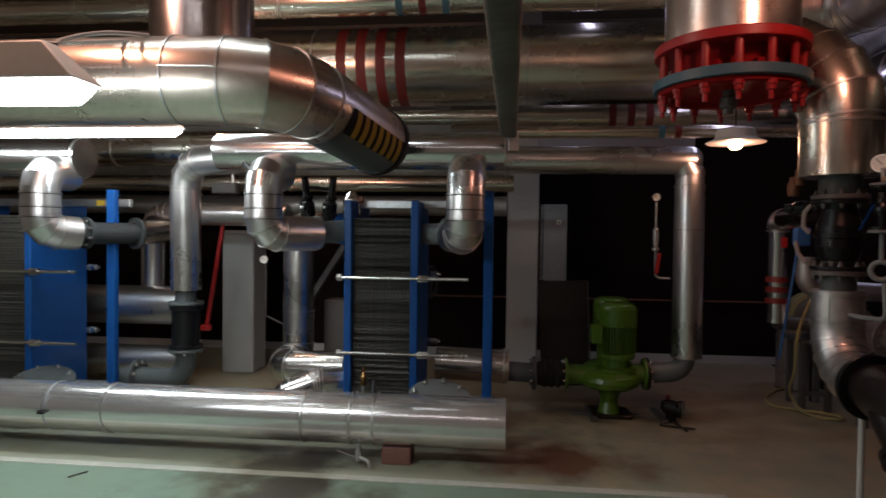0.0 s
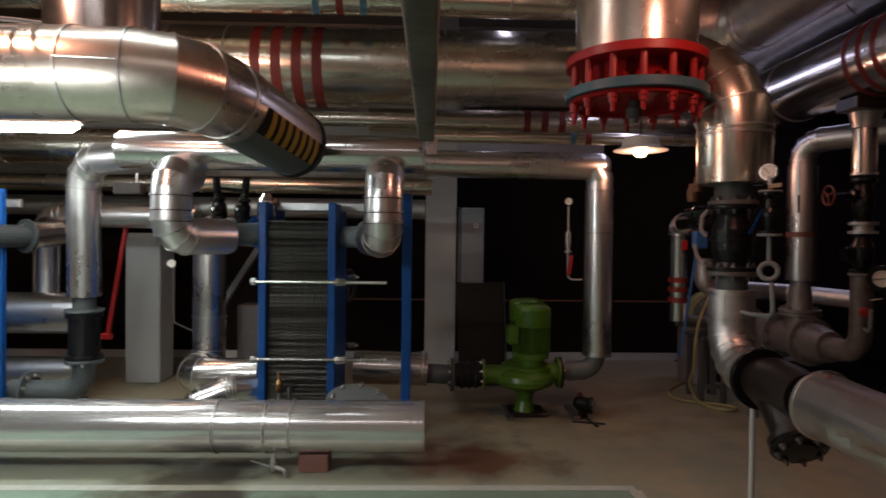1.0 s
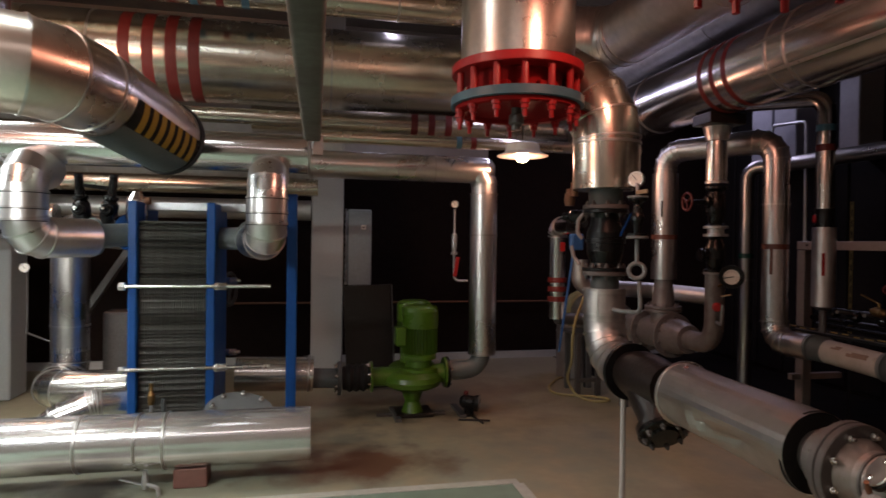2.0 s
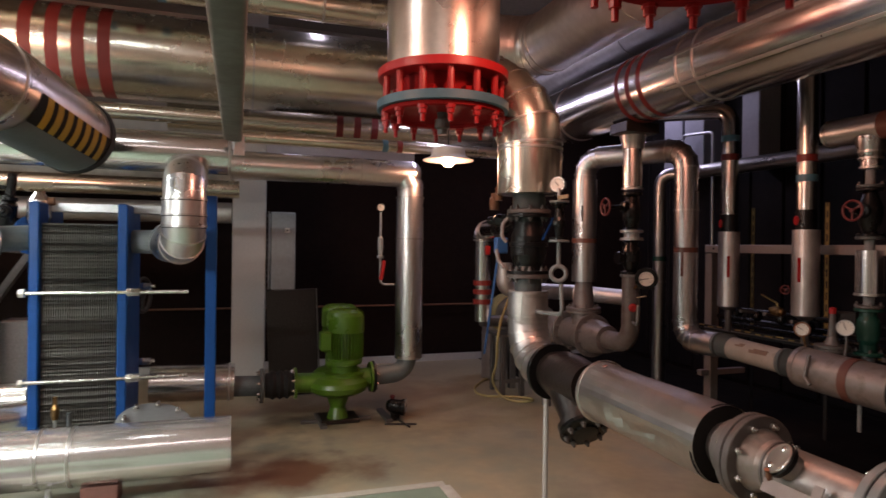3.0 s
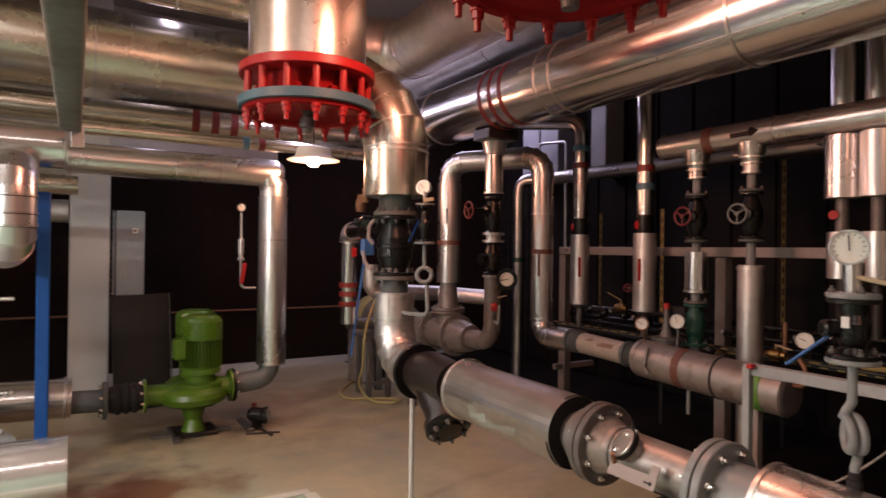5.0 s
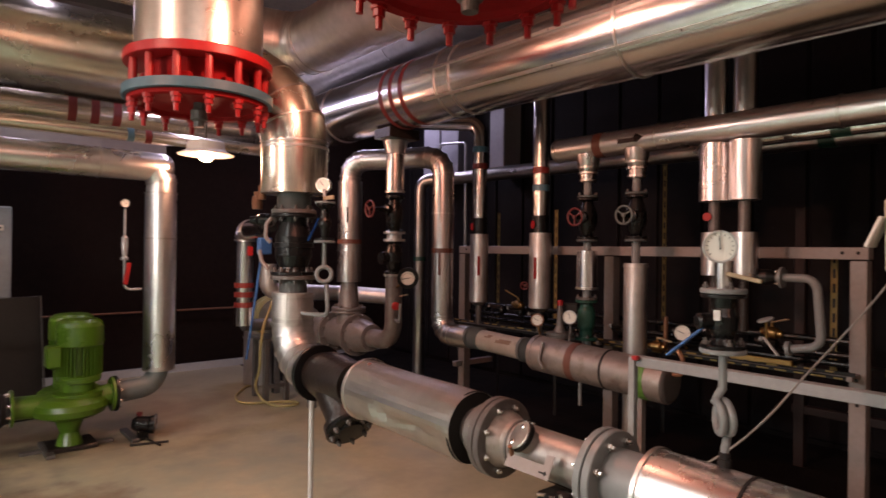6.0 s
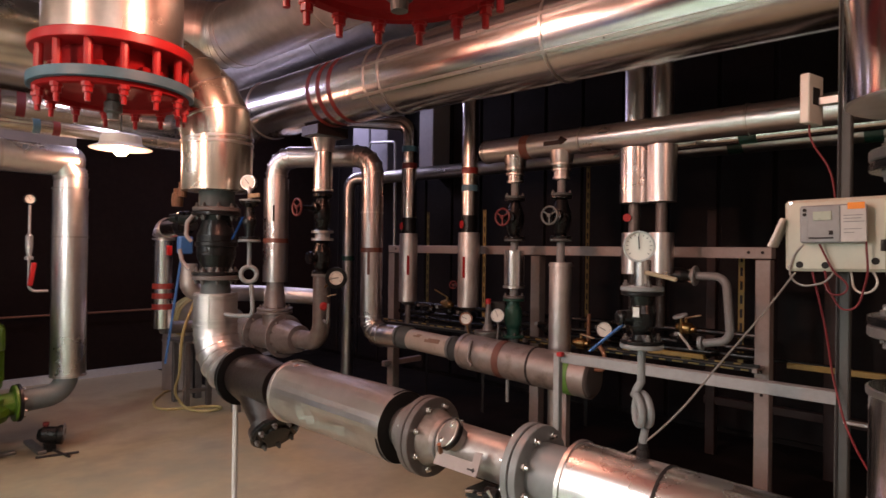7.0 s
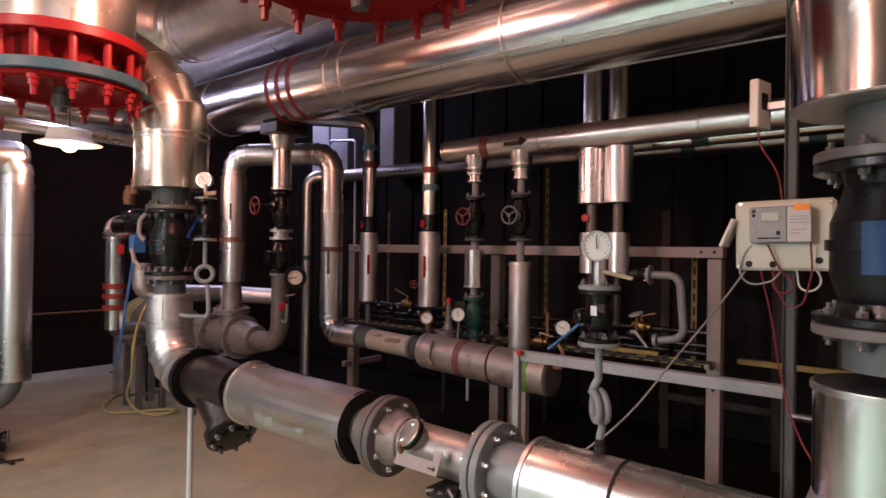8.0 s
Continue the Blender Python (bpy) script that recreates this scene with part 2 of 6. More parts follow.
FLOOR_GREEN = shader("green_floor_paint", (0.20, 0.285, 0.22), 0.40, 0.0, 10.0, 0.10, 0.05, stain=(0.15, 0.20, 0.15), stain_scale=0.9)
# dark colour: oil on the walkway, plain dark spots by pump and exchanger
RED_DIRT, DARK_SPOT = (0.155, 0.075, 0.042), (0.04, 0.033, 0.025)
# first, widest spot: the tubes' greenish light painted onto the left floor
add_spots(FLOOR, [(-2.5, 4.25, 5.6, 1.35, (0.26, 0.275, 0.21), 0.9), (0.30, 4.30, 0.80, 0.38, RED_DIRT, 1.0), (1.5, 6.0, 1.6, 1.3, RED_DIRT, 0.3), (0.85, 5.5, 0.7, 0.30, DARK_SPOT, 0.7), (-0.4, 4.9, 1.2, 0.5, DARK_SPOT, 0.35), (-1.55, 3.96, 0.52, 0.42, (0.065, 0.056, 0.036), 1.0), (-1.35, 4.12, 0.30, 0.26, DARK_SPOT, 0.9)])
add_spots(FLOOR_GREEN, [(-1.36, 3.50, 0.75, 0.58, (0.070, 0.062, 0.034), 1.0), (-1.30, 3.70, 0.48, 0.32, DARK_SPOT, 0.95), (-1.40, 3.42, 0.35, 0.25, DARK_SPOT, 0.8)])
LINE_WHITE = shader("worn_white_line", (0.44, 0.45, 0.40), 0.6, 0.0, 22.0, 0.16, stain=(0.40, 0.42, 0.34), stain_scale=2.0)
add_spots(LINE_WHITE, [(-1.40, 3.8, 0.55, 0.4, (0.20, 0.18, 0.12), 0.7)])
TUBE_GLOW = glow("lit_tube", (0.83, 0.98, 0.98), 125.0)
BULB_GLOW = glow("lit_bulb", (1.0, 0.72, 0.40), 45.0)

# ---- mesh helpers ----
BASE = {}


def thing(name, base, label, category, group="", kind=""):
    ob = tagged(new(name), label, category, group, kind)
    ob.location = base
    BASE[ob.name] = Vector(base)
    return ob


def part(name, bm, mat, parent=None, label="", smooth=True, crease=14.0):
    """Links a bmesh, drawn in the world, as one mesh object under a thing or a part."""
    base = BASE[parent.name] if parent else Vector((0, 0, 0))
    bmesh.ops.recalc_face_normals(bm, faces=bm.faces)
    for f in bm.faces:
        f.smooth = smooth
    if smooth:
        for e in bm.edges:
            if len(e.link_faces) == 2 and e.calc_face_angle(0) > radians(crease):
                e.smooth = False
    bmesh.ops.translate(bm, vec=-base, verts=bm.verts)
    me = bpy.data.meshes.new(name)
    bm.to_mesh(me)
    bm.free()
    me.materials.append(mat)
    ob = new(name, me)
    if parent:
        ob.parent = parent
    BASE[ob.name] = base
    return tagged(ob, label)


def share(name, source, parent, m):
    """Another object on the mesh of source, moved by m from where it was drawn at the origin."""
    ob = new(name, source)
    ob.parent = parent
    ob.matrix_basis = Matrix.Translation(-BASE[parent.name]) @ m
    BASE[ob.name] = BASE[parent.name]
    return ob


def frame_of(axis):
    return Vector(axis).normalized().to_track_quat("Z", "Y").to_matrix().to_4x4()


def route(pts, bend=0.0, k=5):
    """A polyline whose corners are rounded into k straight lengths."""
    pts = [Vector(p) for p in pts]
    out = [pts[0]]
    for a, b, c in zip(pts, pts[1:], pts[2:]):
        u, v = (a - b).normalized(), (c - b).normalized()
        ang = u.angle(v)
        if bend <= 0 or ang > math.pi - 0.02:
            out.append(b)
            continue
        cut = min(bend / math.tan(ang / 2), 0.49 * (a - b).length if len(pts) > 3 else 0.95 * (a - b).length, 0.95 * (c - b).length)
        p, q = b + u * cut, b + v * cut
        rad = cut * math.tan(ang / 2)
        mid = b + (u + v).normalized() * (rad / math.sin(ang / 2))
        e1, sweep_ang = (p - mid).normalized(), math.pi - ang
        e2 = (-u - e1 * (-u).dot(e1)).normalized()
        out += [mid + rad * (e1 * math.cos(sweep_ang * i / k) + e2 * math.sin(sweep_ang * i / k)) for i in range(k + 1)]
    return out + [pts[-1]]


def tube(bm, pts, r, n=28, cap=True, r_end=None):
    pts = [Vector(p) for p in pts]
    dirs = [(b - a).normalized() for a, b in zip(pts, pts[1:])]
    up = Vector((0, 0, 1)) if abs(dirs[0].z) < 0.9 else Vector((0, 1, 0))
    side = dirs[0].cross(up).normalized()
    rings = []
    for i, p in enumerate(pts):
        d0, d1 = dirs[max(i - 1, 0)], dirs[min(i, len(dirs) - 1)]
        t = (d0 + d1).normalized()
        half = max(0.5, math.cos(d0.angle(d1) / 2))
        side = (side - t * side.dot(t)).normalized()
        other = t.cross(side)
        bend_dir = d1 - d0
        bend_dir = bend_dir.normalized() if bend_dir.length > 1e-4 else Vector((0, 0, 0))
        rr = r if r_end is None else r + (r_end - r) * i / (len(pts) - 1)
        ring = []
        for j in range(n):
            off = rr * (math.cos(2 * math.pi * j / n) * side + math.sin(2 * math.pi * j / n) * other)
            off += bend_dir * off.dot(bend_dir) * (1 / half - 1)
            ring.append(bm.verts.new(p + off))
        rings.append(ring)
    for a, b in zip(rings, rings[1:]):
        for j in range(n):
            bm.faces.new((a[j], a[(j + 1) % n], b[(j + 1) % n], b[j]))
    if cap:
        bm.faces.new(rings[0][::-1])
        bm.faces.new(rings[-1])
    return bm


def lathe(bm, base, axis, profile, n=28):
    """Turns (height, radius) pairs about an axis through base."""
    m = Matrix.Translation(Vector(base)) @ frame_of(axis)
    rings = []
    for h, r in profile:
        if r < 1e-5:
            rings.append([bm.verts.new(m @ Vector((0, 0, h)))])
        else:
            rings.append([bm.verts.new(m @ Vector((r * math.cos(2 * math.pi * j / n), r * math.sin(2 * math.pi * j / n), h))) for j in range(n)])
    for a, b in zip(rings, rings[1:]):
        for j in range(n):
            k = (j + 1) % n
            if len(a) == 1 and len(b) > 1:
                bm.faces.new((a[0], b[k], b[j]))
            elif len(b) == 1 and len(a) > 1:
                bm.faces.new((a[j], a[k], b[0]))
            elif len(a) > 1:
                bm.faces.new((a[j], a[k], b[k], b[j]))
    if len(rings[0]) > 1:
        bm.faces.new(rings[0][::-1])
    if len(rings[-1]) > 1:
        bm.faces.new(rings[-1])
    return bm


def disc(bm, base, axis, r, thick, n=28, edge=0.003):
    e = min(edge, thick / 3)
    return lathe(bm, base, axis, [(0, r - e), (e, r), (thick - e, r), (thick, r - e)], n)


def sleeve(bm, base, axis, r, width, rise, n=28):
    """A thin collar about a pipe of radius r, centred at base."""
    b = Vector(base) - Vector(axis).normalized() * width / 2
    return lathe(bm, b, axis, [(0, r - 0.004), (0, r + rise), (width, r + rise), (width, r - 0.004)], n)


def ring(bm, centre, axis, big, small, n=28, k=10):
    m = Matrix.Translation(Vector(centre)) @ frame_of(axis)
    rows = [[bm.verts.new(m @ Vector(((big + small * math.cos(2 * math.pi * j / k)) * math.cos(2 * math.pi * i / n), (big + small * math.cos(2 * math.pi * j / k)) * math.sin(2 * math.pi * i / n), small * math.sin(2 * math.pi * j / k)))) for j in range(k)] for i in range(n)]
    for i in range(n):
        for j in range(k):
            bm.faces.new((rows[i][j], rows[(i + 1) % n][j], rows[(i + 1) % n][(j + 1) % k], rows[i][(j + 1) % k]))
    return bm


def box(bm, centre, size, turn=None, bevel=0.004):
    m = Matrix.Translation(Vector(centre)) @ (turn or Matrix()) @ Matrix.Diagonal((*size, 1))
    made = bmesh.ops.create_cube(bm, size=1, matrix=m)["verts"]
    if bevel:
        edges = list({e for v in made for e in v.link_edges})
        bmesh.ops.bevel(bm, geom=edges, offset=min(bevel, min(size) * 0.3), segments=1, affect="EDGES", profile=0.5)
    return bm


def beam(bm, a, b, w, d, bevel=0.003):
    """A square bar from a to b."""
    a, b = Vector(a), Vector(b)
    return box(bm, (a + b) / 2, (w, d, (b - a).length), frame_of(b - a), bevel)


def B():
    return bmesh.new()


BOLT = bpy.data.meshes.new("bolt")
_bm = B()
lathe(_bm, (0, 0, 0), (0, 0, 1), [(-0.004, 0.0135), (0.012, 0.0135), (0.014, 0.012)], 6)
lathe(_bm, (0, 0, 0.013), (0, 0, 1), [(0, 0.0075), (0.012, 0.0075), (0.014, 0.005)], 8)
_bm.to_mesh(BOLT)
_bm.free()
BOLT.materials.append(CHROME)
DARK_BOLT = BOLT.copy()
DARK_BOLT.materials[0] = IRON


def bolt_circle(parent, centre, axis, r, count, size=1.0, start=0.5, name="bolt", mesh=None):
    m = Matrix.Translation(Vector(centre)) @ frame_of(axis)
    for i in range(count):
        a = 2 * math.pi * (i + start) / count
        share(name, mesh or BOLT, parent, m @ Matrix.Translation((r * math.cos(a), r * math.sin(a), 0)) @ Matrix.Diagonal((size, size, size, 1)))


def flange(parent, centre, axis, r, thick=0.024, mat=None, bolts=8, name="flange", size=1.0, both=False, bolt=None):
    """A bolted flange whose back face is at centre; the bolts stand on the side that the axis points to."""
    ob = part(name, disc(B(), centre, axis, r, thick, 36), mat or GREY, parent)
    top = Vector(centre) + Vector(axis).normalized() * thick
    if bolts:
        bolt_circle(ob, top, axis, r * 0.80, bolts, size, mesh=bolt)
        if both:
            bolt_circle(ob, centre, -Vector(axis), r * 0.80, bolts, size, mesh=bolt)
    return ob


def clad_pipe(name, pts, r, label, mat=None, bend=0.0, k=5, seams=(), bands=(), category="pipe", n=40, rise=0.006, group="", joints=True):
    """A sheet-clad pipe: seams are distances along the straight polyline, bands are (distance, width, material)."""
    t = thing(name, pts[0], label, category, group)
    way = route(pts, bend, k)
    part("cladding", tube(B(), way, r, n), mat or CLAD, t)
    if joints and bend and r > 0.08:
        for a, p, b in zip(way, way[1:], way[2:]):
            part("joint_bead", sleeve(B(), p, (p - a).normalized() + (b - p).normalized(), r, 0.012, 0.006, n), BEAD, t)
    pv = [Vector(p) for p in pts]

    def along(s):
        for a, b in zip(pv, pv[1:]):
            if s <= (b - a).length:
                return a + (b - a).normalized() * s, (b - a).normalized()
            s -= (b - a).length
        return pv[-1], (pv[-1] - pv[-2]).normalized()

    for s in seams:
        p, d = along(s)
        part("seam", sleeve(B(), p, d, r, 0.015, rise, n), BEAD, t)
    for s, w, m in bands:
        p, d = along(s)
        part("colour_band", sleeve(B(), p, d, r, w, 0.002, n), m, t)
    return t


def seamed(parent, name, pts, bend, k, r, mat=None, n=36):
    """A mitred clad bend with a bead at every joint."""
    way = route(pts, bend, k)
    ob = part(name, tube(B(), way, r, n), mat or CLAD, parent)
    for a, p, b in zip(way, way[1:], way[2:]):
        part("joint_bead", sleeve(B(), p, (p - a).normalized() + (b - p).normalized(), r, 0.013, 0.006, n), BEAD, ob)
    return ob


def gauge(at, facing, r, label="round white pressure gauge with a black needle", stem=None, angle=40, case=None, face=0.9, stem_metal=None):
    f = Vector(facing).normalized()
    t = thing("pressure_gauge", at, label, "gauge")
    at = Vector(at)
    part("case", lathe(B(), at - f * 0.035, f, [(0, r * 0.9), (0.006, r), (0.034, r), (0.038, r * 0.985), (0.038, r * face), (0.031, r * (face - 0.01)), (0.031, 0)], 32), case or CHROME, t)
    dial = part("dial", disc(B(), at - f * 0.005, f, r * (face - 0.005), 0.002, 32, 0.0005), DIAL, t)
    m = Matrix.Translation(at - f * 0.0015) @ frame_of(f)
    up = frame_of(f).inverted() @ Vector((0, 0, 1))
    base_turn = math.atan2(up.y, up.x)
    bm = B()
    for i in range(13):
        a = base_turn + radians(-130 + i * 260 / 12)
        box(bm, (0, 0, 0), (r * 0.14, r * 0.03, 0.001), m @ Matrix.Rotation(a, 4, "Z") @ Matrix.Translation((r * (face - 0.16), 0, 0)), 0)
    part("scale_marks", bm, INK, dial)
    bm = B()
    box(bm, (0, 0, 0), (r * 0.85, r * 0.06, 0.002), m @ Matrix.Translation((0, 0, 0.003)) @ Matrix.Rotation(base_turn + radians(angle), 4, "Z") @ Matrix.Translation((r * 0.22, 0, 0)), 0)
    part("needle", bm, INK, dial)
    if stem:
        part("stem", tube(B(), [at - f * 0.018, *stem], 0.008, 12), stem_metal or BRASS, t)
    return t


def handwheel(parent, at, axis, r, mat):
    bm = B()
    ring(bm, at, axis, r, r * 0.12, 24, 8)
    m = Matrix.Translation(Vector(at)) @ frame_of(axis)
    for i in range(3):
        a = 2 * math.pi * i / 3 + 0.5
        tube(bm, [m @ Vector((0, 0, 0)), m @ Vector((r * math.cos(a), r * math.sin(a), 0))], r * 0.09, 8)
    lathe(bm, Vector(at) - Vector(axis).normalized() * 0.012, axis, [(0, r * 0.22), (0.024, r * 0.22)], 12)
    return part("handwheel", bm, mat, parent)

# ---- the room ----
X0, X1, Y0, Y1, TOP = -7.5, 5.6, -4.0, 8.0, 4.3


def slab(name, centre, size, mat, label):
    ob = part(name, box(B(), centre, size, None, 0), mat, None, label, smooth=False)
    return tagged(ob, label, name.split("_")[0], kind="structure")


floor = slab("floor", ((X0 + X1) / 2, (Y0 + Y1) / 2, -0.1), (X1 - X0 + 0.6, Y1 - Y0 + 0.6, 0.2), FLOOR, "worn grey-green painted concrete floor with brown stains")
slab("wall_back", ((X0 + X1) / 2, Y1 + 0.1, 1.215), (X1 - X0 + 0.6, 0.2, 2.43), WALL_DARK, "dark brown back wall")
# pale stretch added so the pipes' undersides reflect something bright
slab("wall_back_upper", ((X0 + 2.3) / 2 - 0.15, Y1 + 0.1, (2.43 + TOP) / 2), (2.3 - X0 + 0.3, 0.2, TOP - 2.43), WALL_PALE, "pale upper part of the back wall, added to brighten reflections")
slab("wall_back_corner", ((2.3 + X1) / 2 + 0.15, Y1 + 0.1, (2.43 + TOP) / 2), (X1 - 2.3 + 0.3, 0.2, TOP - 2.43), WALL_DARK, "dark upper corner of the back wall")
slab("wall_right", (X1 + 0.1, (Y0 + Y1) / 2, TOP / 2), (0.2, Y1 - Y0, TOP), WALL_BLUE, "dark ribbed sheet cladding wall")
# two unseen walls, kept pale to brighten what the pipes reflect
slab("wall_left", (X0 - 0.1, (Y0 + Y1) / 2, TOP / 2), (0.2, Y1 - Y0, TOP), WALL_PALE, "unseen side wall, pale to brighten reflections")
slab("wall_front", ((X0 + X1) / 2, Y0 - 0.1, TOP / 2), (X1 - X0 + 0.6, 0.2, TOP), WALL_PALE, "unseen wall behind the walkway, pale to brighten reflections")
slab("ceiling", ((X0 + X1) / 2, (Y0 + Y1) / 2, TOP + 0.1), (X1 - X0 + 0.6, Y1 - Y0 + 0.6, 0.2), CEILING, "dark grey concrete ceiling")
# walkway inside the white line
slab("floor_walkway", ((X0 + 1.28) / 2, (Y0 + 3.80) / 2, 0.002), (1.28 - X0, 3.80 - Y0, 0.004), FLOOR_GREEN, "green painted walkway with dark stains")
# strip of floor from x 3.25 to the wall, coloured near-black
slab("floor_side", ((3.25 + X1) / 2, (Y0 + Y1) / 2, 0.002), (X1 - 3.25, Y1 - Y0, 0.004), FLOOR_DARK, "near-black strip of floor under the pipes")
slab("floor_line", ((X0 + 1.32) / 2, 3.80, 0.005), (1.32 - X0, 0.075, 0.006), LINE_WHITE, "worn white line along the walkway")
slab("floor_line", (1.31, (Y0 + 3.76) / 2, 0.005), (0.075, 3.76 - Y0, 0.006), LINE_WHITE, "worn white line along the walkway")
slab("baseboard_back", ((X0 + X1) / 2, Y1 - 0.02, 0.045), (X1 - X0, 0.04, 0.09), PALE_GREY, "pale kerb at the foot of the back wall")

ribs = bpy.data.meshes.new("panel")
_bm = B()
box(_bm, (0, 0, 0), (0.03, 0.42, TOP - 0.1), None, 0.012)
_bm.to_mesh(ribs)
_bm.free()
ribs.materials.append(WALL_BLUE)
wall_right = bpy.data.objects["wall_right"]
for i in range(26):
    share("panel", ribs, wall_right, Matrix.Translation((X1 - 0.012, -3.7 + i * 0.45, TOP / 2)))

# rail along the back wall
t = thing("wall_rail", (1.0, 7.93, 0.77), "thin steel rail along the dark back wall", "rail", kind="structure")
# copper brown on the steel rail puts the orange lamplight into its colour
part("bar", tube(B(), [(-2.0, 7.93, 0.77), (3.3, 7.93, 0.77)], 0.012, 12), COPPER, t)

# plinth and column
t = thing("concrete_plinth", (-2.97, 6.72, 0), "pale painted concrete plinth under the pipes", "plinth")
part("block", box(B(), (-2.97, 6.72, 0.77), (0.36, 0.36, 1.54), None, 0.012), PLASTER, t)
part("cap", box(B(), (-2.97, 6.72, 1.56), (0.38, 0.38, 0.04), None, 0.008), PLASTER, t)
t = tagged(part("column", box(B(), (0.155, 6.76, TOP / 2), (0.33, 0.33, TOP), None, 0.012), PLASTER, None), "pale plastered concrete column", "column", kind="structure")

# ---- lying pipe at the walkway ----
LOWY = 4.15
t = clad_pipe("lying_pipe", [(-7.53, LOWY, 0.283), (0.0, LOWY, 0.283)], 0.172, "long aluminium-clad pipe lying low along the walkway", CLAD_LOW,
              seams=(4.73, 6.16, 6.49, 6.65))
hook = part("hook", box(B(), (-3.23, LOWY - 0.172, 0.36), (0.02, 0.012, 0.12), Matrix.Rotation(-0.30, 4, "X"), 0.003), GALV, t)
part("hook_tip", box(B(), (-3.225, LOWY - 0.19, 0.285), (0.05, 0.035, 0.025), None, 0.006), RUBBER, t)
part("strap", sleeve(B(), (-3.23, LOWY, 0.283), (1, 0, 0), 0.172, 0.012, 0.003, 40), GALV, t)
for x in (-0.73, -3.9):
    b = thing("pipe_support", (x, LOWY, 0), "red-brown steel block under the lying pipe", "support", "supports of the lying pipe")
    part("block", box(B(), (x, LOWY - 0.01, 0.06), (0.20, 0.16, 0.12), None, 0.006), RUST, b)
d = thing("drain_valve", (-0.98, 4.02, 0.0), "small steel drain valve under the lying pipe", "valve")
part("body", lathe(B(), (-0.98, 4.02, 0.03), (0, 0, 1), [(0, 0.016), (0.03, 0.022), (0.06, 0.022), (0.09, 0.014), (0.115, 0.014)], 16), GALV, d)
part("handle", beam(B(), (-1.12, 4.0, 0.105), (-0.99, 3.99, 0.07), 0.022, 0.006), GALV, d)
part("outlet", tube(B(), route([(-0.98, 4.02, 0.06), (-0.90, 3.98, 0.05), (-0.89, 3.97, 0.0)], 0.03, 4), 0.012, 12), GALV, d)


# ---- plate heat exchangers ----
def plate_mesh(yf, yb, z0, z1, seed):
    rng = random.Random(seed)
    bm = B()
    rows, steps = [], 118
    for i in range(steps + 1):
        z = z0 + (z1 - z0) * i / steps
        y = yf + (0.0 if i % 2 else 0.007) + rng.choice((0.0, 0.0, 0.003, 0.010))
        rows.append([bm.verts.new((sx, yy, z)) for sx, yy in ((-0.0035, y), (0.0035, y), (0.0035, yb), (-0.0035, yb))])
    for a, b in zip(rows, rows[1:]):
        for j in range(4):
            bm.faces.new((a[j], a[(j + 1) % 4], b[(j + 1) % 4], b[j]))
    bm.faces.new(rows[0][::-1])
    bm.faces.new(rows[-1])
    me = bpy.data.meshes.new("plate")
    bm.to_mesh(me)
    bm.free()
    me.materials.append(PLATE_STEEL)
    return me


def plate_exchanger(xa, xb, xpost, yf, yb, label, rod_end, top=1.82):
    """Fixed plate at xa, pressure plate at xb, end post at xpost."""
    t = thing("plate_heat_exchanger", ((xa + xb) / 2, (yf + yb) / 2, 0), label, "heat exchanger", "plate heat exchangers")
    ym = (yf + yb) / 2
    part("fixed_plate", box(B(), (xa - 0.03, ym, top / 2), (0.06, yb - yf, top), None, 0.008), BLUE, t)
    part("pressure_plate", box(B(), (xb + 0.03, ym, top / 2 + 0.05), (0.06, yb - yf, top - 0.10), None, 0.008), BLUE, t)
    part("end_post", box(B(), (xpost, ym - 0.26, 0.95), (0.075, 0.06, 1.90), None, 0.006), BLUE, t)
    part("carrying_bar", box(B(), ((xa + xpost) / 2, ym, 1.80), (xpost - xa, 0.05, 0.07), None, 0.006), GALV, t)
    part("guide_bar", box(B(), ((xa + xpost) / 2, ym, 0.20), (xpost - xa, 0.04, 0.05), None, 0.006), GALV, t)
    kinds = [plate_mesh(yf + 0.05, yb - 0.05, 0.24, 1.68, seed) for seed in (5,)]
    count = int((xb - xa) / 0.0135)
    for i in range(count):
        share("plate", kinds[0], t, Matrix.Translation((xa + (i + 0.5) * (xb - xa) / count, 0, 0)))
    for z in (1.21, 0.615):
        for y in (yf - 0.012, yb + 0.012):
            rod = part("tie_rod", tube(B(), [(xa - 0.09, y, z), (rod_end if y < ym else xb + 0.17, y, z)], 0.014, 14), CHROME, t, "threaded zinc-plated tie rod")
            part("nut", lathe(B(), (xa - 0.075, y, z), (-1, 0, 0), [(0, 0.031), (0.03, 0.031), (0.038, 0.024)], 6), CHROME, rod)
            part("nut", lathe(B(), (xb + 0.06, y, z), (1, 0, 0), [(0, 0.028), (0.028, 0.034), (0.03, 0.030), (0.085, 0.030)], 6), CHROME, rod)
    return t


plate_exchanger(-1.225, -0.755, -0.15, 4.75, 5.38, "blue plate heat exchanger with grey plates and tie rods", -0.30)
plate_exchanger(-4.75, -4.02, -3.29, 4.75, 5.45, "blue plate heat exchanger with dark plates and tie rods", -3.55)

# ---- header with bends down to the exchangers ----
HY = 4.6
clad_pipe("header_pipe", [(-2.24, HY, 2.18), (-0.02, HY, 2.175)], 0.138, "thick bright aluminium-clad header pipe", seams=(1.1, 2.21))
clad_pipe("header_pipe", [(-7.53, HY, 2.12), (-3.36, HY, 2.13)], 0.155, "thick bright aluminium-clad header pipe with a closed end", seams=(3.33, 4.15))
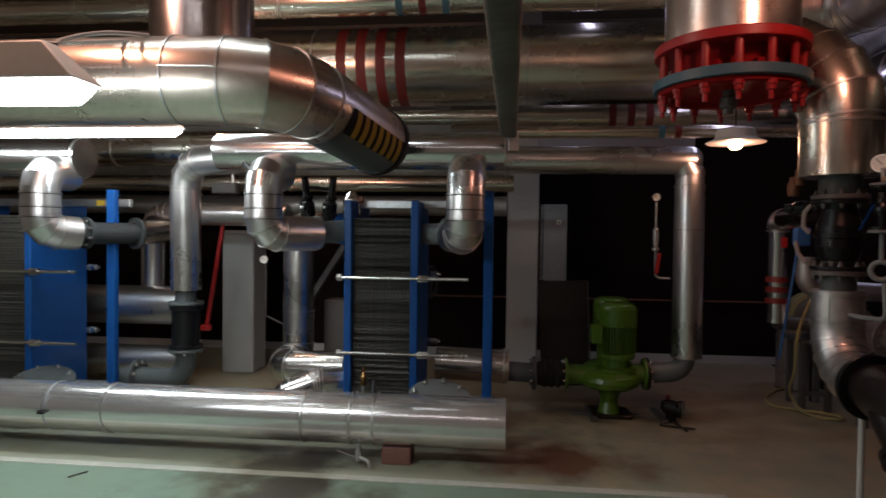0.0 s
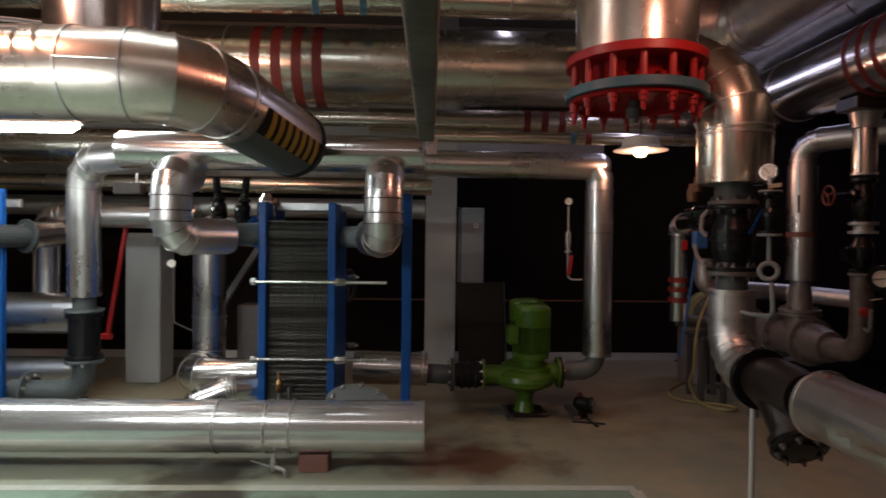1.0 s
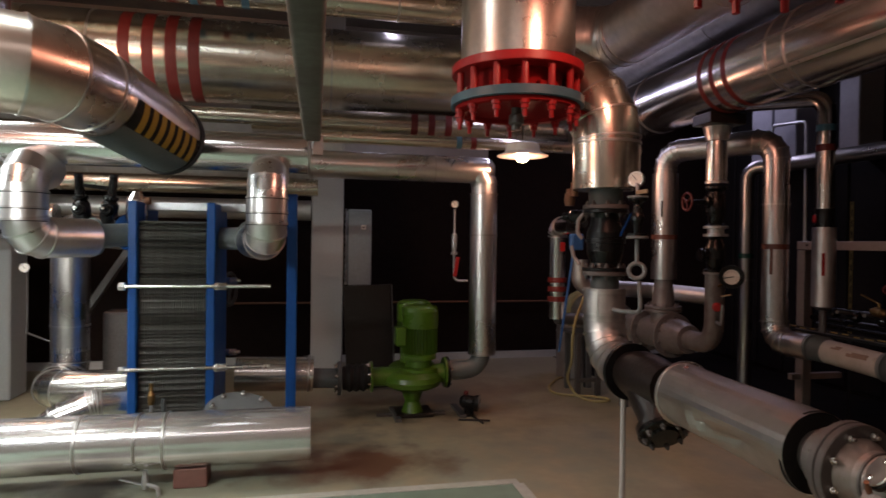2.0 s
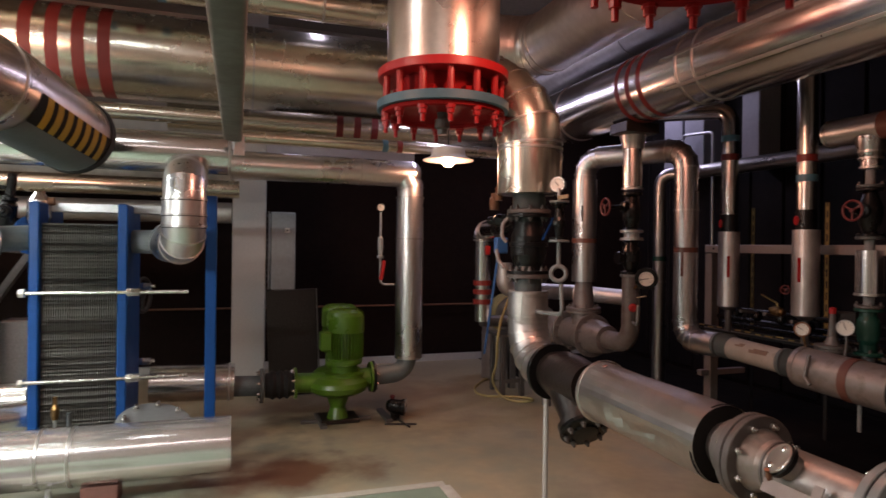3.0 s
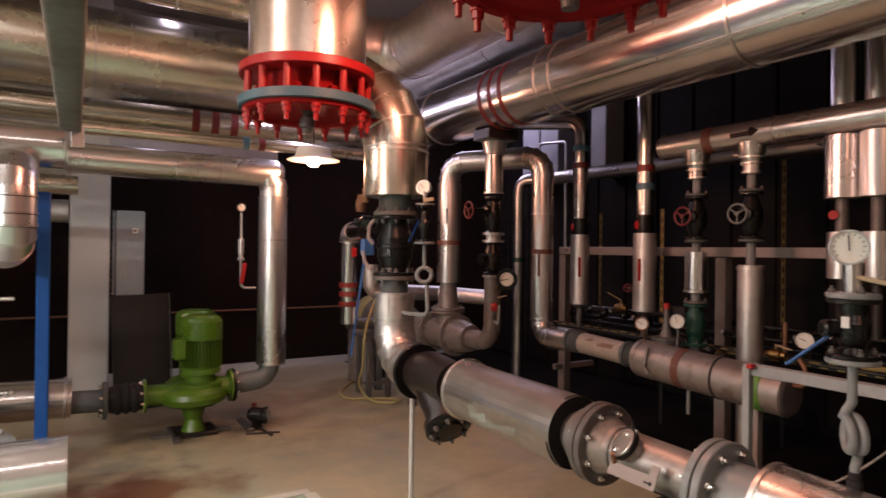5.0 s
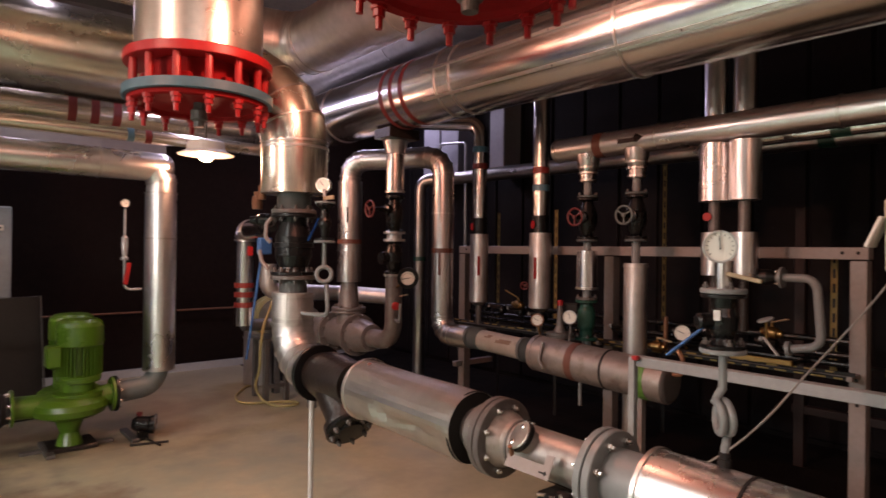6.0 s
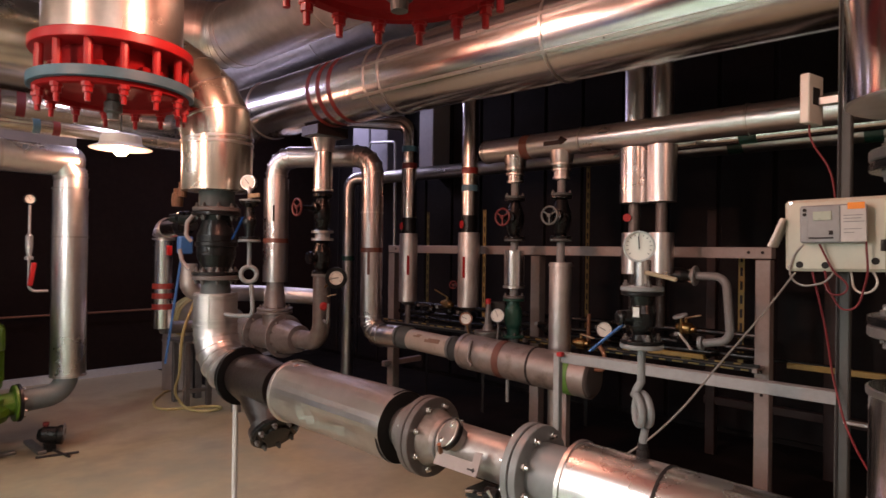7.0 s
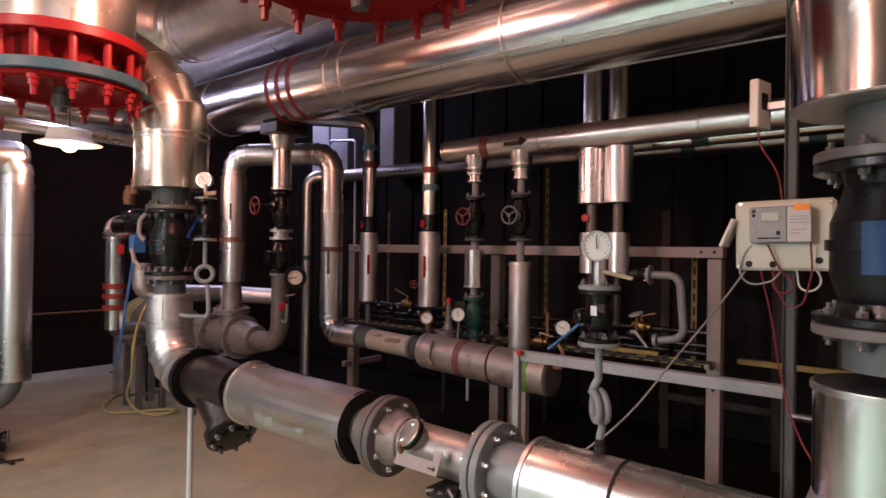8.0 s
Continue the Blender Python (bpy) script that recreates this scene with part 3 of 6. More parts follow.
t = clad_pipe("return_pipe", [(-0.03, 5.5, 2.222), (1.545, 5.5, 2.215)], 0.120, "aluminium-clad pipe that bends down to the green pump", CLAD_SOFT, seams=(0.02, 1.1))
part("end_dome", lathe(B(), (1.54, 5.5, 2.215), (1, 0, 0), [(0, 0.120), (0.03, 0.117), (0.065, 0.10), (0.09, 0.07), (0.10, 0.0)], 36), CLAD_SOFT, t, "rounded sheet end")
seamed(t, "down_bend", [(1.50, 5.5, 2.20), (1.545, 5.5, 2.10), (1.545, 5.5, 1.95)], 0.05, 2, 0.118, CLAD_SOFT)
part("sleeve", tube(B(), [(1.545, 5.5, 0.52), (1.545, 5.5, 2.0)], 0.125, 32), CLAD_SOFT, t, "bright sheet sleeve down to the pump")
for z in (2.0, 1.62, 0.53):
    part("seam", sleeve(B(), (1.545, 5.5, z), (0, 0, 1), 0.125, 0.014, 0.005, 32), BEAD, t)


def drop(x, to, label):
    """A rounded bend from a header that drops to an exchanger's upper nozzle."""
    t = thing("drop_pipe", (x, 4.30, 1.55), label, "pipe", "bends under the headers")
    way = route([(x, HY, 2.00), (x, 4.30, 2.00), (x, 4.30, 1.80)], 0.135, 3)
    part("dome", tube(B(), way, 0.132, 40), CLAD_SOFT, t, "smooth rounded sheet bend")
    part("cladding", tube(B(), [(x, 4.30, 1.84), (x, 4.30, 1.66)], 0.134, 40), CLAD_SOFT, t)
    seamed(t, "lower_bend", [(x, 4.30, 1.68), (x, 4.30, 1.55), to], 0.14, 3, 0.132, CLAD_SOFT)
    for z in (1.835, 1.735, 1.66):
        part("seam", sleeve(B(), (x, 4.30, z), (0, 0, 1), 0.132, 0.010, 0.008, 40), BEAD, t)
        part("lap_gap", sleeve(B(), (x, 4.30, z - 0.009), (0, 0, 1), 0.132, 0.006, 0.004, 40), DARK_STEEL, t)
    return t


drop(-0.30, (-0.43, 4.80, 1.55), "bright mitred sheet-clad pipe bend under the header")
drop(-1.76, (-1.50, 4.68, 1.55), "bright mitred sheet-clad pipe bend under the header")
drop(-3.50, (-3.37, 4.52, 1.53), "bright mitred sheet-clad pipe bend under the header")


def nozzle(a, b, r, label="grey painted nozzle with a bolted flange", bolts=8, paint=None):
    a, b = Vector(a), Vector(b)
    t = thing("nozzle", a, label, "nozzle", "nozzles")
    part("neck", tube(B(), [a, b], r, 24), paint or SLATE, t)
    flange(t, b - (b - a).normalized() * 0.03, b - a, r * 1.55, 0.026, paint or SLATE, bolts)
    return t


# like nozzles in paler or darker grey, by how lit each one is
nozzle((-0.69, 5.0, 1.56), (-0.45, 4.82, 1.56), 0.085, paint=GREY)
nozzle((-1.29, 4.9, 1.58), (-1.50, 4.70, 1.56), 0.085, paint=STRUT_PAINT)
t = nozzle((-3.40, 4.48, 1.535), (-3.17, 5.00, 1.535), 0.088, "dark grey nozzle with a bolted flange", 8, DARK_STEEL)
flange(t, (-3.34, 4.60, 1.535), (-0.4, -0.92, 0), 0.125, 0.026, DARK_STEEL, 8, bolt=DARK_BOLT)
part("elbow_cover", tube(B(), route([(-3.18, 4.98, 1.535), (-3.10, 5.35, 1.57), (-3.50, 5.80, 1.62), (-3.63, 6.0, 1.50)], 0.15, 4), 0.105, 24), CLAD, t)
for x in (-0.50, -3.75):
    t = thing("round_cover", (x, 4.62, 0.0), "grey bolted round cover low by the exchanger", "cover", "bolted covers")
    part("neck", tube(B(), [(x, 4.62, 0.0), (x, 4.62, 0.30)], 0.13, 28), SLATE, t)
    # right-hand cover takes the paler grey, its light put into the colour
    flange(t, (x, 4.62, 0.30), (0.15, -0.35, 1), 0.24, 0.03, GREY if x > -1 else SLATE, 8, size=1.6)

# small drain cock before the plates
t = thing("drain_cock", (-1.10, 4.66, 0.0), "thin pipes with a brass drain cock before the plates", "valve")
part("riser", tube(B(), [(-1.10, 4.66, 0.0), (-1.10, 4.66, 0.44)], 0.012, 12), GALV, t)
part("riser", tube(B(), [(-1.02, 4.66, 0.0), (-1.02, 4.66, 0.42)], 0.014, 12), SLATE, t)
part("cock", lathe(B(), (-1.10, 4.66, 0.38), (0, 0, 1), [(0, 0.018), (0.03, 0.026), (0.07, 0.026), (0.10, 0.014), (0.15, 0.014)], 14), BRASS, t)

# ---- pipes between the two exchangers ----
t = clad_pipe("valve_drop", [(-1.95, 4.585, 2.15), (-2.73, 4.98, 2.14), (-2.73, 5.0, 1.06)], 0.122, "bright clad pipe that drops to a black valve", CLAD_SOFT, bend=0.22, k=3)
part("seam", sleeve(B(), (-2.73, 5.0, 1.88), (0, 0, 1), 0.122, 0.014, 0.006, 32), BEAD, t)
t = thing("butterfly_valve", (-2.73, 5.0, 0.0), "black valve between grey flanges on a grey bend", "valve")
part("neck", tube(B(), [(-2.73, 5.0, 0.92), (-2.73, 5.0, 1.07)], 0.085, 24), SLATE, t)
flange(t, (-2.73, 5.0, 0.96), (0, 0, -1), 0.145, 0.024, SLATE, 8)
part("body", lathe(B(), (-2.73, 5.0, 0.56), (0, 0, 1), [(0, 0.14), (0.03, 0.14), (0.035, 0.115), (0.33, 0.115), (0.335, 0.135), (0.37, 0.135)], 32), BLACK, t)
flange(t, (-2.73, 5.0, 0.56), (0, 0, -1), 0.145, 0.024, SLATE, 8)
part("bend", tube(B(), route([(-2.73, 5.0, 0.55), (-2.73, 5.0, 0.30), (-3.3, 5.0, 0.30)], 0.16, 6), 0.085, 24), SLATE, t)
flange(t, (-3.18, 5.0, 0.30), (1, 0, 0), 0.15, 0.026, SLATE, 8, size=1.4)
part("foot", tube(B(), [(-2.73, 5.0, 0.0), (-2.73, 5.0, 0.25)], 0.03, 16), SLATE, t)

t = clad_pipe("riser_pipe", [(-1.945, 5.6, 1.45), (-1.945, 5.6, 0.62)], 0.142, "dull clad riser with a wide bend at its foot", CLAD_TIRED, seams=(0.62,))
way = route([(-1.945, 5.6, 0.66), (-1.945, 5.6, 0.40), (-2.00, 5.20, 0.385), (-1.38, 5.20, 0.395)], 0.19, 5)
elbow = part("bend_cover", tube(B(), way, 0.142, 36), CLAD_SATIN, t, "wide smooth sheet bend")
for a, p, b in zip(way[::2], way[1::2], way[2::2]):
    part("joint_bead", sleeve(B(), p, (p - a).normalized() + (b - p).normalized(), 0.142, 0.010, 0.005, 36), BEAD, elbow)
seamed(t, "branch_bend", [(-1.92, 4.86, 0.03), (-1.80, 4.86, 0.24), (-1.55, 4.94, 0.33), (-1.36, 5.02, 0.33)], 0.18, 3, 0.105)
seamed(t, "upper_bend", [(-1.965, 5.6, 1.40), (-1.965, 5.6, 1.62), (-1.40, 5.2, 1.60)], 0.16, 4, 0.138)
clad_pipe("back_pipe", [(-7.53, 5.8, 0.83), (-3.15, 5.8, 0.825)], 0.19, "wide aluminium-clad pipe behind the exchanger", CLAD_SOFT)
clad_pipe("back_pipe", [(-7.53, 5.8, 0.28), (-3.15, 5.8, 0.28)], 0.14, "aluminium-clad pipe low behind the exchanger", CLAD_SOFT)
clad_pipe("back_pipe", [(-3.63, 6.0, 0.98), (-3.63, 6.0, 1.74), (-2.2, 6.0, 1.735)], 0.115, "bright clad pipe with a bend behind the valve", CLAD_SOFT, bend=0.16, k=5, seams=(0.45,))
clad_pipe("cooler_pipe", [(-0.62, 5.45, 0.42), (0.02, 5.45, 0.40)], 0.15, "bright clad pipe that leads to the pump's bellows", seams=(0.6,))
t = thing("red_lever", (-2.95, 6.0, 0.6), "long red steel lever beside the plinth", "lever")
part("bar", beam(B(), (-2.88, 6.0, 1.64), (-3.05, 6.0, 0.60), 0.035, 0.035), RED, t)
part("foot", box(B(), (-3.06, 6.0, 0.58), (0.10, 0.06, 0.06), None, 0.01), RED, t)
gauge((-2.33, 5.7, 1.30), (0.35, -1, 0), 0.040, "small round pressure gauge on a thin pipe", [(-2.33, 5.76, 1.27), (-2.33, 5.76, 0.75), (-2.1, 5.6, 0.7)], stem_metal=IRON)
t = thing("cabinet", (-1.66, 5.95, 0.0), "dark grey steel cabinet behind the pipes", "cabinet")
part("body", box(B(), (-1.60, 6.05, 0.45), (0.40, 0.25, 0.90), None, 0.01), IRON, t)
t = thing("valve_pair", (-1.62, 5.1, 1.65), "black valves above the clad bend", "valve")
for x, lean in ((-1.70, -0.10), (-1.54, 0.12)):
    body = part("body", lathe(B(), (x, 5.15, 1.62), (lean, 0, 1), [(0, 0.06), (0.025, 0.06), (0.03, 0.045), (0.10, 0.062), (0.19, 0.062), (0.22, 0.042), (0.225, 0.055), (0.25, 0.055), (0.255, 0.034), (0.42, 0.030)], 20), BLACK, t)
    part("gland", lathe(B(), (x + lean * 0.14, 5.10, 1.76), (0, -1, 0.1), [(0, 0.045), (0.05, 0.040), (0.055, 0.024), (0.08, 0.022)], 14), BLACK, body)
    part("spindle", tube(B(), [(x + lean * 0.14, 5.05, 1.767), (x + lean * 0.14, 4.99, 1.773)], 0.012, 10), CHROME, body)
part("bridge", beam(B(), (-1.72, 5.15, 1.95), (-1.50, 5.15, 1.93), 0.030, 0.030), BLACK, t)
t = thing("copper_cock", (-1.256, 5.0, 1.80), "reddish copper cock beside the blue end plate", "valve")
part("body", lathe(B(), (-1.315, 5.0, 1.825), (1, 0, 0.1), [(0, 0.03), (0.02, 0.042), (0.07, 0.042), (0.09, 0.028), (0.12, 0.028)], 16), COPPER, t)
part("spindle", tube(B(), [(-1.265, 5.0, 1.83), (-1.265, 4.995, 1.905)], 0.014, 10), COPPER, t)
t = bpy.data.objects["valve_pair"]
part("spindle_cap", lathe(B(), (-1.29, 5.0, 1.62), (0, 0, 1), [(0, 0.05), (0.10, 0.075), (0.22, 0.07), (0.28, 0.03)], 20), CLAD, t)

# ---- green pump ----
PX, PY, MX = 0.90, 5.45, 0.952
t = thing("pump", (PX, PY, 0), "lime green upright motor pump on a steel foot", "pump")
motor = part("motor", lathe(B(), (MX, PY, 0.52), (0, 0, 1), [(0, 0.15), (0.03, 0.15), (0.05, 0.126), (0.30, 0.126), (0.31, 0.12)], 40), GREEN, t)
part("fan_cover", lathe(B(), (MX, PY, 0.785), (0, 0, 1), [(0, 0.158), (0.008, 0.163), (0.15, 0.163), (0.18, 0.152), (0.20, 0.12), (0.205, 0.0)], 40), GREEN, t)
fin = bpy.data.meshes.new("fin")
_bm = B()
box(_bm, (0.14, 0, 0), (0.036, 0.006, 0.24), None, 0.002)
_bm.to_mesh(fin)
_bm.free()
fin.materials.append(GREEN)
for i in range(36):
    share("fin", fin, motor, Matrix.Translation((MX, PY, 0.68)) @ Matrix.Rotation(2 * math.pi * i / 36, 4, "Z"))
part("terminal_box", box(B(), (MX - 0.185, PY - 0.06, 0.72), (0.10, 0.14, 0.16), None, 0.012), GREEN, t)
BX2, BY2 = 0.955, PY + 0.36
rear = part("rear_motor", lathe(B(), (BX2, BY2, 0.40), (0, 0, 1), [(0, 0.13), (0.03, 0.13), (0.05, 0.126), (0.40, 0.126), (0.41, 0.12)], 36), GREEN, t)
part("fan_cover", lathe(B(), (BX2, BY2, 0.795), (0, 0, 1), [(0, 0.158), (0.008, 0.163), (0.15, 0.163), (0.18, 0.152), (0.20, 0.12), (0.205, 0.0)], 36), GREEN, t)
for i in range(36):
    share("fin", fin, rear, Matrix.Translation((BX2, BY2, 0.68)) @ Matrix.Rotation(2 * math.pi * i / 36, 4, "Z"))
part("rear_volute", lathe(B(), (BX2, BY2, 0.235), (0, 0, 1), [(0, 0.12), (0.015, 0.19), (0.045, 0.235), (0.13, 0.235), (0.165, 0.19), (0.18, 0.14)], 36), GREEN, t)
part("lantern", lathe(B(), (MX - 0.01, PY, 0.40), (0, 0, 1), [(0, 0.175), (0.03, 0.175), (0.04, 0.115), (0.10, 0.115), (0.11, 0.155), (0.135, 0.155)], 36), GREEN, t)
part("volute", lathe(B(), (PX - 0.01, PY, 0.235), (0, 0, 1), [(0, 0.12), (0.015, 0.19), (0.045, 0.245), (0.09, 0.262), (0.13, 0.25), (0.165, 0.20), (0.18, 0.14)], 40), GREEN, t)
part("suction_neck", tube(B(), [(PX - 0.10, PY, 0.35), (PX - 0.37, PY, 0.355)], 0.085, 24), GREEN, t)
part("discharge_neck", tube(B(), [(PX + 0.10, PY, 0.36), (PX + 0.28, PY, 0.375)], 0.085, 24), GREEN, t)
flange(t, (PX - 0.37, PY, 0.355), (-1, 0, 0), 0.135, 0.022, GREEN, 8)
flange(t, (PX + 0.27, PY, 0.375), (1, 0, 0), 0.135, 0.022, GREEN, 0)
flange(t, (PX + 0.294, PY, 0.375), (1, 0, 0), 0.14, 0.022, BLACK, 8)
part("foot", lathe(B(), (PX - 0.01, PY, 0.03), (0, 0, 1), [(0, 0.10), (0.02, 0.09), (0.10, 0.065), (0.22, 0.11)], 20), GREEN, t)
part("base_block", box(B(), (PX, PY + 0.03, 0.02), (0.34, 0.30, 0.035), None, 0.008), BROWN_IRON, t)
base = part("base_frame", box(B(), (PX - 0.02, PY, 0.012), (0.62, 0.06, 0.024), None, 0.004), IRON, t)
part("cross_bar", box(B(), (PX - 0.16, PY, 0.014), (0.06, 0.44, 0.028), None, 0.004), IRON, base)
part("cross_bar", box(B(), (PX + 0.42, PY + 0.02, 0.014), (0.06, 0.40, 0.028), None, 0.004), IRON, base)
t = thing("bellows", (0.40, PY, 0.0), "black rubber bellows before the green pump", "bellows")
bell = [(0, 0.10)] + [(0.03 + i * 0.03, 0.105 + (0.02 if i % 2 else 0.0)) for i in range(7)] + [(0.26, 0.10)]
part("rubber", lathe(B(), (0.27, PY, 0.35), (1, 0, 0.01), bell, 32), RUBBER, t)
flange(t, (0.255, PY, 0.35), (-1, 0, 0), 0.145, 0.03, SLATE, 8)
part("neck", tube(B(), [(0.02, PY, 0.36), (0.25, PY, 0.35)], 0.085, 24), SLATE, t)
t = thing("discharge_bend", (1.40, PY, 0.38), "grey steel bend between pump and clad pipe", "pipe")
part("bend", tube(B(), route([(1.19, PY, 0.378), (1.535, 5.47, 0.40), (1.535, 5.5, 0.60)], 0.16, 8), 0.083, 28), STRUT_PAINT, t)
t = thing("small_motor", (1.43, 5.35, 0.0), "small dark motor with a red cap on the floor", "motor")
part("body", lathe(B(), (1.31, 5.36, 0.135), (1, -0.45, -0.12), [(0, 0.035), (0.03, 0.058), (0.12, 0.060), (0.14, 0.072), (0.17, 0.072), (0.18, 0.03)], 24), BLACK, t)
part("cap", lathe(B(), (1.36, 5.35, 0.195), (0.1, -0.2, 1), [(0, 0.022), (0.022, 0.022)], 16), DARK_RED, t)
part("face", lathe(B(), (1.4665, 5.285, 0.142), (1, -0.45, 0), [(0, 0.064), (0.006, 0.058)], 20), GREY, t)
part("stand", box(B(), (1.38, 5.325, 0.045), (0.08, 0.05, 0.09), None, 0.006), BLACK, t)
part("foot_bar", tube(B(), [(1.26, 5.20, 0.012), (1.52, 5.12, 0.012)], 0.009, 8), BROWN_IRON, t)
part("foot_bar", tube(B(), [(1.40, 5.30, 0.012), (1.44, 5.06, 0.012)], 0.009, 8), BROWN_IRON, t)

# gauge line before the clad pipe
t = thing("gauge_line", (1.27, 5.5, 1.2), "thin pipe with a red-handled cock", "valve")
part("line", tube(B(), route([(1.40, 5.5, 1.20), (1.27, 5.5, 1.20), (1.27, 5.5, 1.86)], 0.05, 4), 0.010, 10), GALV, t)
part("cock", lathe(B(), (1.27, 5.5, 1.44), (0, 0, 1), [(0, 0.03), (0.02, 0.03), (0.03, 0.018), (0.10, 0.026), (0.18, 0.026), (0.2, 0.012)], 14), GALV, t)
part("red_handle", box(B(), (1.285, 5.475, 1.33), (0.035, 0.025, 0.18), Matrix.Rotation(0.15, 4, "Y"), 0.006), RED, t)
gauge((1.265, 5.47, 1.90), (-0.15, -1, 0), 0.042, case=BLACK, face=0.8)

# cabinet by the column
t = thing("wall_cabinet", (0.49, 6.72, 1.08), "pale grey wall cabinet beside the column", "cabinet")
part("body", box(B(), (0.49, 6.72, 1.485), (0.25, 0.28, 0.81), None, 0.012), RAIL_PAINT, t)
part("lock", box(B(), (0.53, 6.575, 1.70), (0.05, 0.01, 0.05), None, 0.004), WHITE, t)
part("key", box(B(), (0.53, 6.568, 1.70), (0.02, 0.012, 0.015), None, 0.002), INK, t)
link = bpy.data.meshes.new("link")
_bm = B()
ring(_bm, (0, 0, 0), (1, 0, 0), 0.013, 0.004, 10, 6)
_bm.to_mesh(link)
_bm.free()
link.materials.append(GALV)
t = thing("chain", (0.345, 6.58, 1.10), "steel chain hanging beside the column", "chain")
for i in range(26):
    share("link", link, t, Matrix.Translation((0.345, 6.58, 1.88 - i * 0.031)) @ Matrix.Rotation(0.6 * (i % 2), 4, "Z"))
t = thing("standing_board", (0.58, 6.45, 0.0), "dark sooty steel panel standing on the floor", "panel")
part("sheet", box(B(), (0.585, 6.45, 0.555), (0.49, 0.03, 1.08), Matrix.Rotation(-0.045, 4, "Y"), 0.004), BROWN_IRON, t)
part("bare_edge", box(B(), (0.842, 6.45, 0.57), (0.012, 0.034, 1.07), Matrix.Rotation(-0.045, 4, "Y"), 0.003), IRON, t)

# odds and ends behind the exchangers
t = thing("dark_handwheel", (-0.735, 5.9, 1.10), "dark iron handwheel behind the exchanger", "valve")
handwheel(t, (-0.735, 5.9, 1.10), (0.95, -0.3, 0), 0.145, DARK_STEEL)
part("stem", tube(B(), [(-0.735, 5.9, 1.10), (-0.98, 5.98, 1.10)], 0.018, 12), DARK_STEEL, t)
part("stand", tube(B(), [(-0.98, 5.98, 0.0), (-0.98, 5.98, 1.25)], 0.045, 16), DARK_STEEL, t)
t = thing("slanted_brace", (-2.19, 6.3, 0.0), "dull grey slanted steel brace behind the riser", "brace")
part("bar", beam(B(), (-2.16, 6.3, 0.70), (-1.50, 6.3, 1.74), 0.10, 0.06), IRON, t)
part("post", box(B(), (-2.19, 6.3, 0.38), (0.06, 0.06, 0.76), None, 0.003), IRON, t)
t = thing("junction_box", (-2.85, 5.93, 2.0), "grey junction box on the pipe behind the header", "box")
part("body", box(B(), (-2.85, 6.0, 2.0), (0.27, 0.10, 0.11), None, 0.008), SLATE, t)
part("lid", box(B(), (-2.85, 5.945, 2.0), (0.25, 0.012, 0.095), None, 0.004), SLATE, t)
part("hanger", box(B(), (-2.78, 6.0, 2.12), (0.03, 0.02, 0.16), None, 0.002), GALV, t)
t = thing("yellow_tag", (-3.56, 5.04, 1.80), "small yellow tag on the exchanger's carrying bar", "tag")
part("plate", box(B(), (-3.56, 5.07, 1.80), (0.07, 0.012, 0.05), None, 0.002), YELLOW, t)
t = thing("dry_twig", (-2.69, 3.61, 0.006), "short dark twig lying on the walkway", "twig")
part("stick", tube(B(), route([(-2.72, 3.56, 0.010), (-2.69, 3.60, 0.013), (-2.66, 3.66, 0.010)], 0.03, 4), 0.005, 8), BROWN_IRON, t)

# ---- overhead ----
def banded(name, y, z, r, xa, xb, label, bands=(), seams=(), mat=None):
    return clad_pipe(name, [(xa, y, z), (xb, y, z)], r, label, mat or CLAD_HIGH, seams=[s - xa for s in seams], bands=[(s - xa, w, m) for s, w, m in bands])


banded("ceiling_pipe", 5.8, 3.13, 0.36, -7.53, 1.5, "wide aluminium-clad ceiling pipe with four red bands",
       [(-1.52, 0.09, RED_BAND), (-1.34, 0.09, RED_BAND), (-1.16, 0.09, RED_BAND), (-0.98, 0.09, RED_BAND)], (-3.5, -1.8, 0.15))
banded("ceiling_pipe", 6.45, 2.80, 0.165, -0.6, 3.4, "aluminium-clad ceiling pipe with three red bands",
       [(1.02, 0.07, RED_BAND), (1.20, 0.07, RED_BAND), (1.38, 0.07, RED_BAND)])
banded("ceiling_pipe", 5.2, 2.545, 0.06, -7.53, 0.0, "thin aluminium-clad pipe under the wide pipe")
banded("ceiling_pipe", 5.3, 2.43, 0.052, 0.0, 3.0, "thin aluminium-clad pipe with blue and red marks", [(1.25, 0.05, TEAL), (1.38, 0.05, RED_BAND)])
banded("ceiling_pipe", 6.2, 2.07, 0.085, -7.53, 0.05, "aluminium-clad pipe low behind the header")
banded("ceiling_pipe", 6.0, 2.40, 0.17, -7.53, -2.4, "dull aluminium-clad pipe behind the header", (), (-4.0,))
banded("ceiling_pipe", 5.3, 3.58, 0.13, -7.53, 1.4, "aluminium-clad ceiling pipe with red and blue bands", [(-0.95, 0.06, TEAL), (-0.75, 0.06, RED_BAND), (-0.55, 0.06, TEAL)], (-2.0, 0.7))
banded("ceiling_pipe", 6.9, 2.33, 0.20, -7.53, -0.02, "dull aluminium-clad pipe along the back wall", (), (-5.0, -2.2), CLAD_DULL)
banded("ceiling_pipe", 6.95, 1.88, 0.11, -7.53, -0.02, "dull aluminium-clad pipe low along the back wall", (), (-3.2,), CLAD_DULL)
banded("ceiling_pipe", 4.9, 3.95, 0.18, -7.53, 1.4, "dull aluminium-clad pipe close to the ceiling", (), (-3.0, -1.0, 0.6))

# channel beam overhead
t = thing("channel_beam", (0.0, 4.3, 2.2), "grey-green steel box beam running overhead", "beam")
bm = B()
